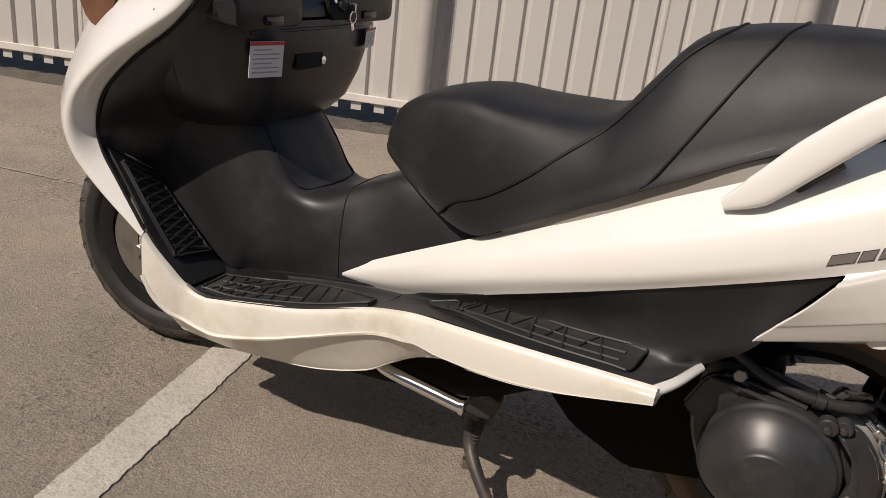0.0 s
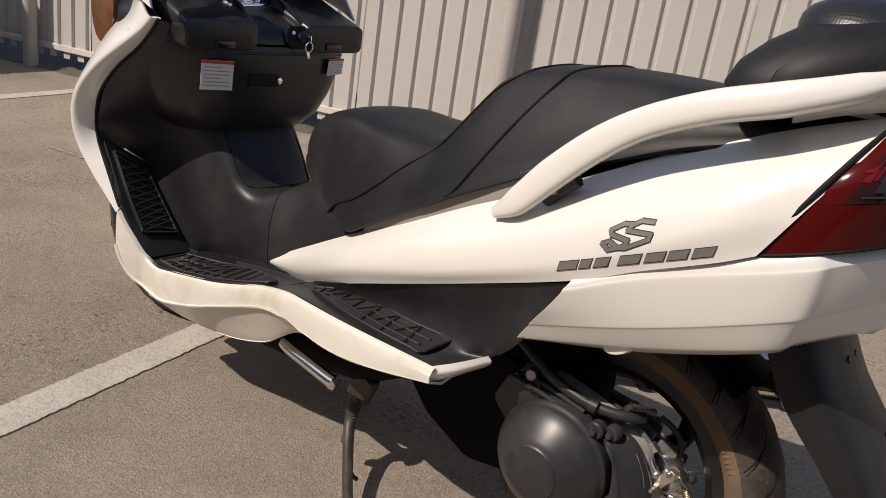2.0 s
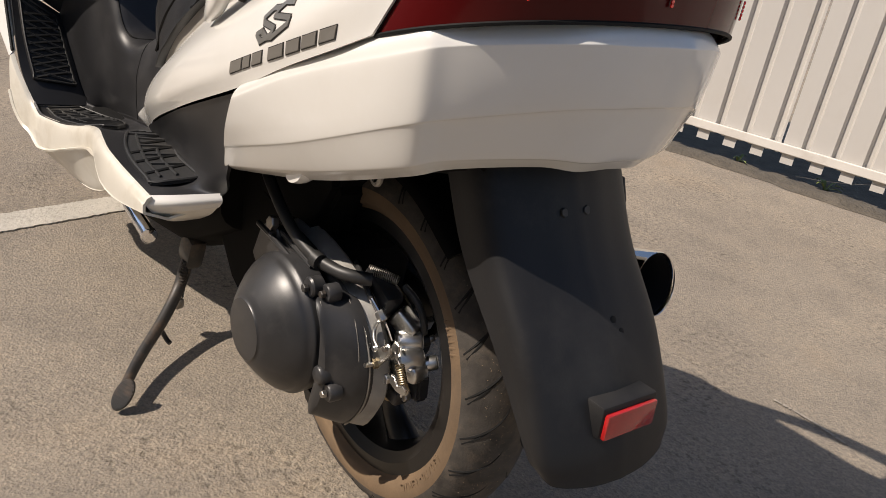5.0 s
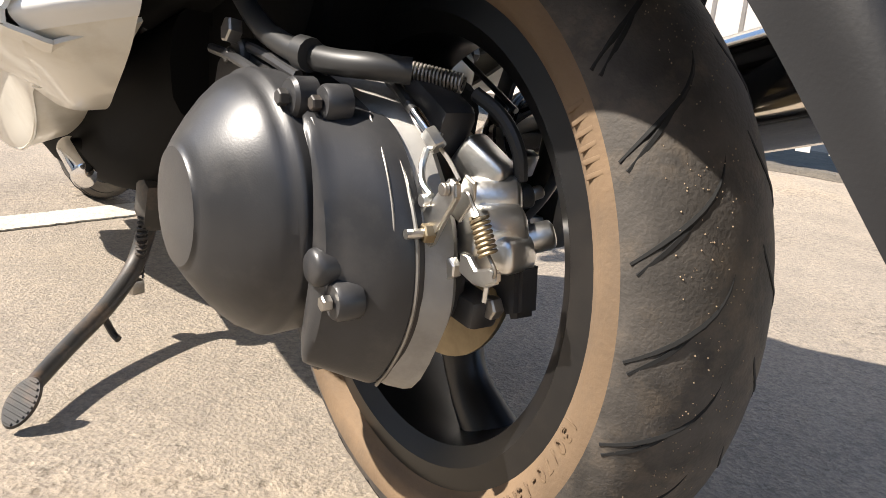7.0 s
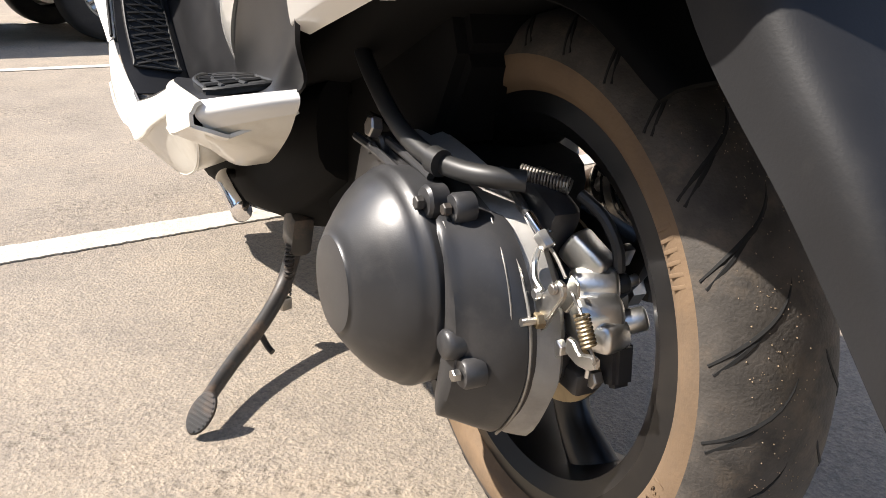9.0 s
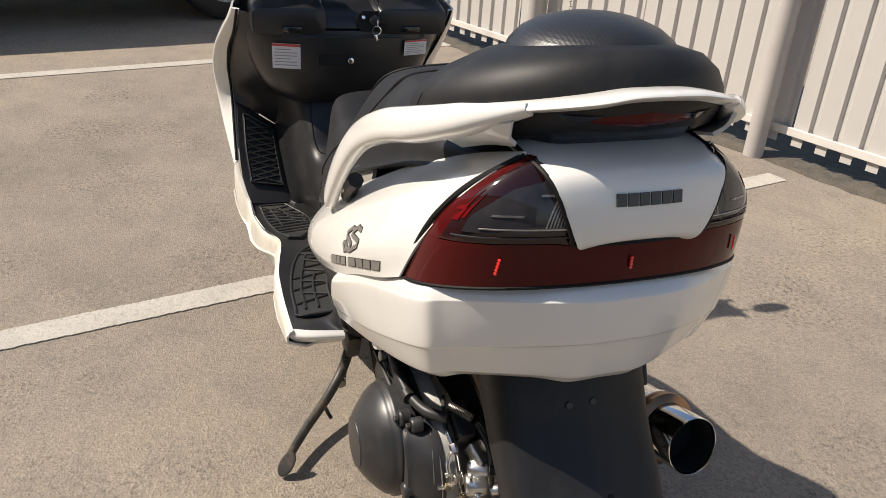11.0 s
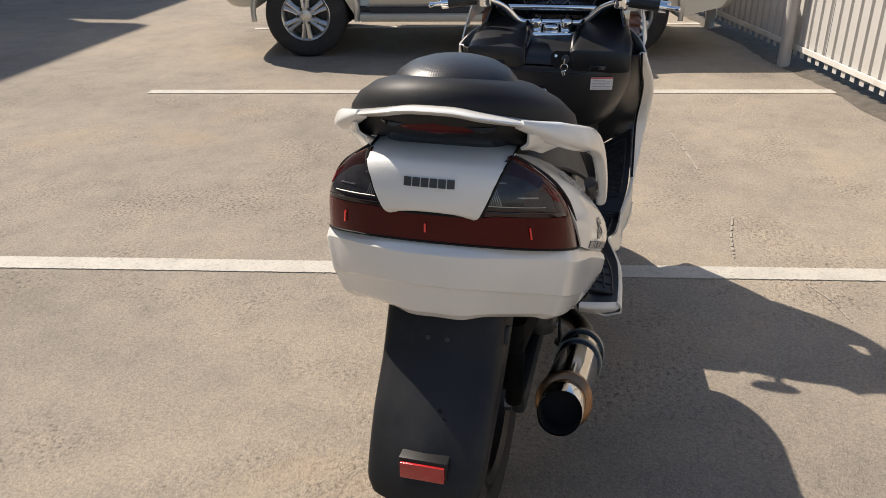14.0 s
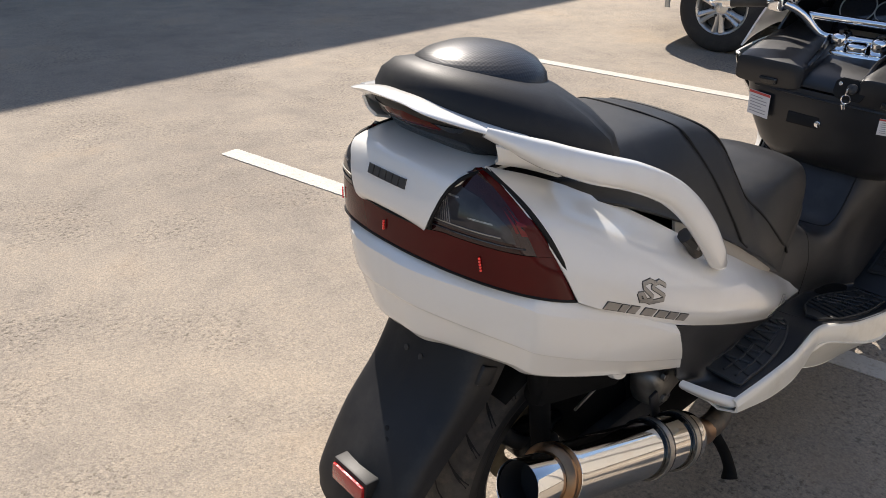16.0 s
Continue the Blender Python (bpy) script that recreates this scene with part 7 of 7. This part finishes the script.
        part("step_tread", box_bm(((WB / k - 1.2) * k, 0.10 * k, 0.09 * k), 0.012, (WB / 2, s * (w + 0.035 * k), 0.415 * k)), TRIMBLACK, board, "black step tread")
        part("sill", box_bm(((WB / k - 1.0) * k, 0.06 * k, 0.05 * k), 0.01, (WB / 2, s * (w + 0.008), 0.44 * k)), TRIMBLACK, car)
        part("body_moulding", box_bm((1.62 * k, 0.02, 0.10 * k), 0.008, (1.34 * k, s * (w + 0.062 * k), 0.60 * k)), SUVPAINT, car, "body-coloured side moulding")
        part("wing_mirror", box_bm((0.12 * k, 0.20 * k, 0.17 * k), 0.04, (2.12 * k, s * (w + 0.12 * k), 1.22 * k)), SUVPAINT, car, "body-coloured door mirror")
        part("rear_lamp", box_bm((0.08 * k, 0.12 * k, 0.34 * k), 0.02, (-0.72 * k, s * (w - 0.05 * k), 1.08 * k)), REDLENS, car, "red rear lamp")
        part("head_lamp", box_bm((0.16 * k, 0.36 * k, 0.18 * k), 0.04, (3.86 * k, s * (w - 0.2 * k), 0.92 * k)), LAMPGLASS, car, "clear headlamp")
        part("bumper_reflector", box_bm((0.10 * k, 0.03, 0.05 * k), 0.006, (-0.64 * k, s * (w + 0.02), 0.70 * k)), LAMPGLASS, car, "pale bumper reflector")
    bump = []
    for z, o in ((0.46, -0.02), (0.52, 0.03), (0.66, 0.05), (0.76, 0.04), (0.80, 0.0)):
        bump.append([((-0.50 - 0.0) * k, -(w + 0.012 + o * 0.4), z * k), ((-0.68 - o) * k, -(w - 0.02 + o * 0.5), z * k), ((-0.78 - o) * k, -(w - 0.25), z * k), ((-0.80 - o) * k, 0, z * k)])
    part("rear_bumper", panel_bm(whole(grid_of(bump, 12, 20)), 0.02, (0, 0, 0.6)), SUVPAINT, car, "body-coloured rear bumper", 50)
    part("front_bumper", box_bm((0.22 * k, 1.74 * k, 0.40 * k), 0.08, (3.88 * k, 0, 0.62 * k), segs=4), SUVPAINT, car, "body-coloured front bumper")
    part("grille", box_bm((0.05 * k, 0.9 * k, 0.2 * k), 0.02, (3.91 * k, 0, 0.98 * k)), TRIMBLACK, car, "dark grille")
    part("windscreen", panel_bm(grid_of([[(2.22 * k, y * k, 1.26 * k), (1.66 * k, y * 0.86 * k, 1.74 * k)] for y in (-0.78, 0, 0.78)], 6, 6), 0.006, (0, 0, 1.2)), GLASSDARK, car, "dark windscreen")
    part("rear_window", panel_bm(grid_of([[(-0.712 * k, y * k, 1.16 * k), (-0.645 * k, y * 0.86 * k, 1.66 * k)] for y in (-0.7, 0, 0.7)], 6, 6), 0.006, (0.5, 0, 1.2)), GLASSDARK, car, "dark rear window")
    part("underbody", box_bm((3.4 * k, 1.5 * k, 0.22 * k), 0.02, (1.45 * k, 0, 0.42 * k)), UNDER, car, "dark underbody")
    for s in (-1, 1):
        part("roof_rail", rod_bm((-0.35 * k, s * 0.62 * k, 1.90 * k), (1.4 * k, s * 0.62 * k, 1.90 * k), 0.018, 10), DARKSTEEL, car)
    # wheels
    for x in (0, WB):
        for s in (-1, 1):
            wh = new("wheel")
            wh.parent = car
            wh.matrix_basis = Matrix.Translation((x, s * (w - 0.10 * k), R)) @ Matrix.Diagonal((1, -s, 1, 1))
            wh["label"] = "silver alloy wheel"
            T = 0.26 * k
            prof = [(0.225 * k, -T * 0.5), (0.25 * k, -T * 0.52), (0.33 * k, -T * 0.52), (0.365 * k, -T * 0.46), (R, -T * 0.36), (R, T * 0.36), (0.365 * k, T * 0.46), (0.33 * k, T * 0.52), (0.225 * k, T * 0.5)]
            part("tyre", lathe_bm([(r, y) for r, y in prof], 64), CARTYRE, wh, "black car tyre", 40)
            part("rim", lathe_bm([(0.228 * k, -T * 0.505), (0.222 * k, -T * 0.52), (0.205 * k, -T * 0.47), (0.195 * k, -T * 0.3), (0.19 * k, T * 0.3), (0.0001, T * 0.3)], 48), ALLOY, wh, "silver alloy rim", 40)
            # black disc behind the spokes paints the shade inside the rim
            part("barrel_shadow", lathe_bm([(0.188 * k, -T * 0.22), (0.0001, -T * 0.20)], 40), TRIMBLACK, wh, "black disc for the shade inside the wheel")
            for i in range(6):
                for o in (-0.15, 0.15):
                    a = 2 * math.pi * i / 6 + math.pi / 2
                    p0 = (0.055 * k * math.cos(a + o * 1.6), -T * 0.46, 0.055 * k * math.sin(a + o * 1.6))
                    p1 = (0.13 * k * math.cos(a + o * 1.05), -T * 0.47, 0.13 * k * math.sin(a + o * 1.05))
                    p2 = (0.206 * k * math.cos(a + o), -T * 0.44, 0.206 * k * math.sin(a + o))
                    part("spoke", tube_bm([p0, p1, p2], [0.030 * k, 0.024 * k, 0.032 * k], 8, 8, flat=0.6), ALLOY, wh, "silver spoke")
            part("hub_cap", disc_bm((0, -T * 0.40, 0), (0, -1, 0), 0.062 * k, 0.028 * k, 24), ALLOY, wh)
            for i in range(6):
                a = 2 * math.pi * i / 6
                part("wheel_nut", disc_bm((0.072 * k * math.cos(a), -T * 0.50, 0.072 * k * math.sin(a)), (0, -1, 0), 0.013 * k, 0.018 * k, 8), DARKSTEEL, wh)
    return car


CAR_R, CAR_WB = 0.335, 2.64
_a, _b = Vector((-4.79, -2.49)), Vector((-5.42, 0.09))
_d = (_b - _a).normalized()
# the wheels' outer faces stand on the line from _a to _b; the body lies on the far side
_ang = math.atan2(_d.y, _d.x)
CAR_M = Matrix.Translation((_a.x - _d.y * 0.78, _a.y + _d.x * 0.78, 0)) @ Matrix.Rotation(_ang, 4, "Z")
build_car()


# ---- weeds at the fence ----
def build_weed(at, n, tall, seed, stalks=2, size=1.0):
    rnd = random.Random(seed)
    w = thing("weed", "green and yellow weed growing at the fence foot", "plant", at=Matrix.Translation(at) @ Matrix.Scale(size, 4))
    for i in range(n):
        a = rnd.uniform(0, 2 * math.pi)
        ln, ht = rnd.uniform(0.07, 0.15), rnd.uniform(0.04, 0.12)
        d, s = Vector((math.cos(a), math.sin(a), 0)), Vector((-math.sin(a), math.cos(a), 0))
        rows = []
        for f in (0, 0.25, 0.5, 0.75, 1.0):
            c = d * ln * f + Vector((0, 0, ht * math.sin(f * 2.3)))
            wd = 0.018 * math.sin(math.pi * min(0.98, f * 0.9 + 0.08)) * rnd.uniform(0.9, 1.1)
            rows.append([c - s * wd + Vector((0, 0, 0.006)), c, c + s * wd + Vector((0, 0, 0.006))])
        part("leaf", panel_bm([[np.array(p) for p in r] for r in rows], 0.0008), LEAF, w, smooth=60)
    for i in range(stalks):
        x, y = rnd.uniform(-0.1, 0.1), rnd.uniform(-0.03, 0.03)
        path = [(x * 0.2, y, 0), (x * 0.6, y, tall * 0.5), (x, y * 1.5, tall * rnd.uniform(0.8, 1.0))]
        st = part("stalk", tube_bm(path, [0.004, 0.003, 0.0015], 6, 16), SEED, w, "dry seed stalk")
        for k in range(16):
            f = rnd.uniform(0.35, 1.0)
            p = crom(path, 40)[int(f * 39)]
            part("seed", disc_bm(tuple(p + np.array((rnd.uniform(-0.006, 0.006), rnd.uniform(-0.006, 0.006), 0))), (rnd.uniform(-1, 1), rnd.uniform(-1, 1), 0.5), 0.004, 0.006, 6), SEED, st)


def at_fence(x, out=0.12):
    return FENCE_M @ Vector((x, -out, 0.005))


build_weed(at_fence(0.20, 0.09), 9, 0.55, 11)
build_weed(at_fence(3.05, -0.06), 6, 0.1, 12, 0, 0.5)
build_weed(at_fence(2.65, -0.06), 5, 0.1, 13, 0, 0.45)
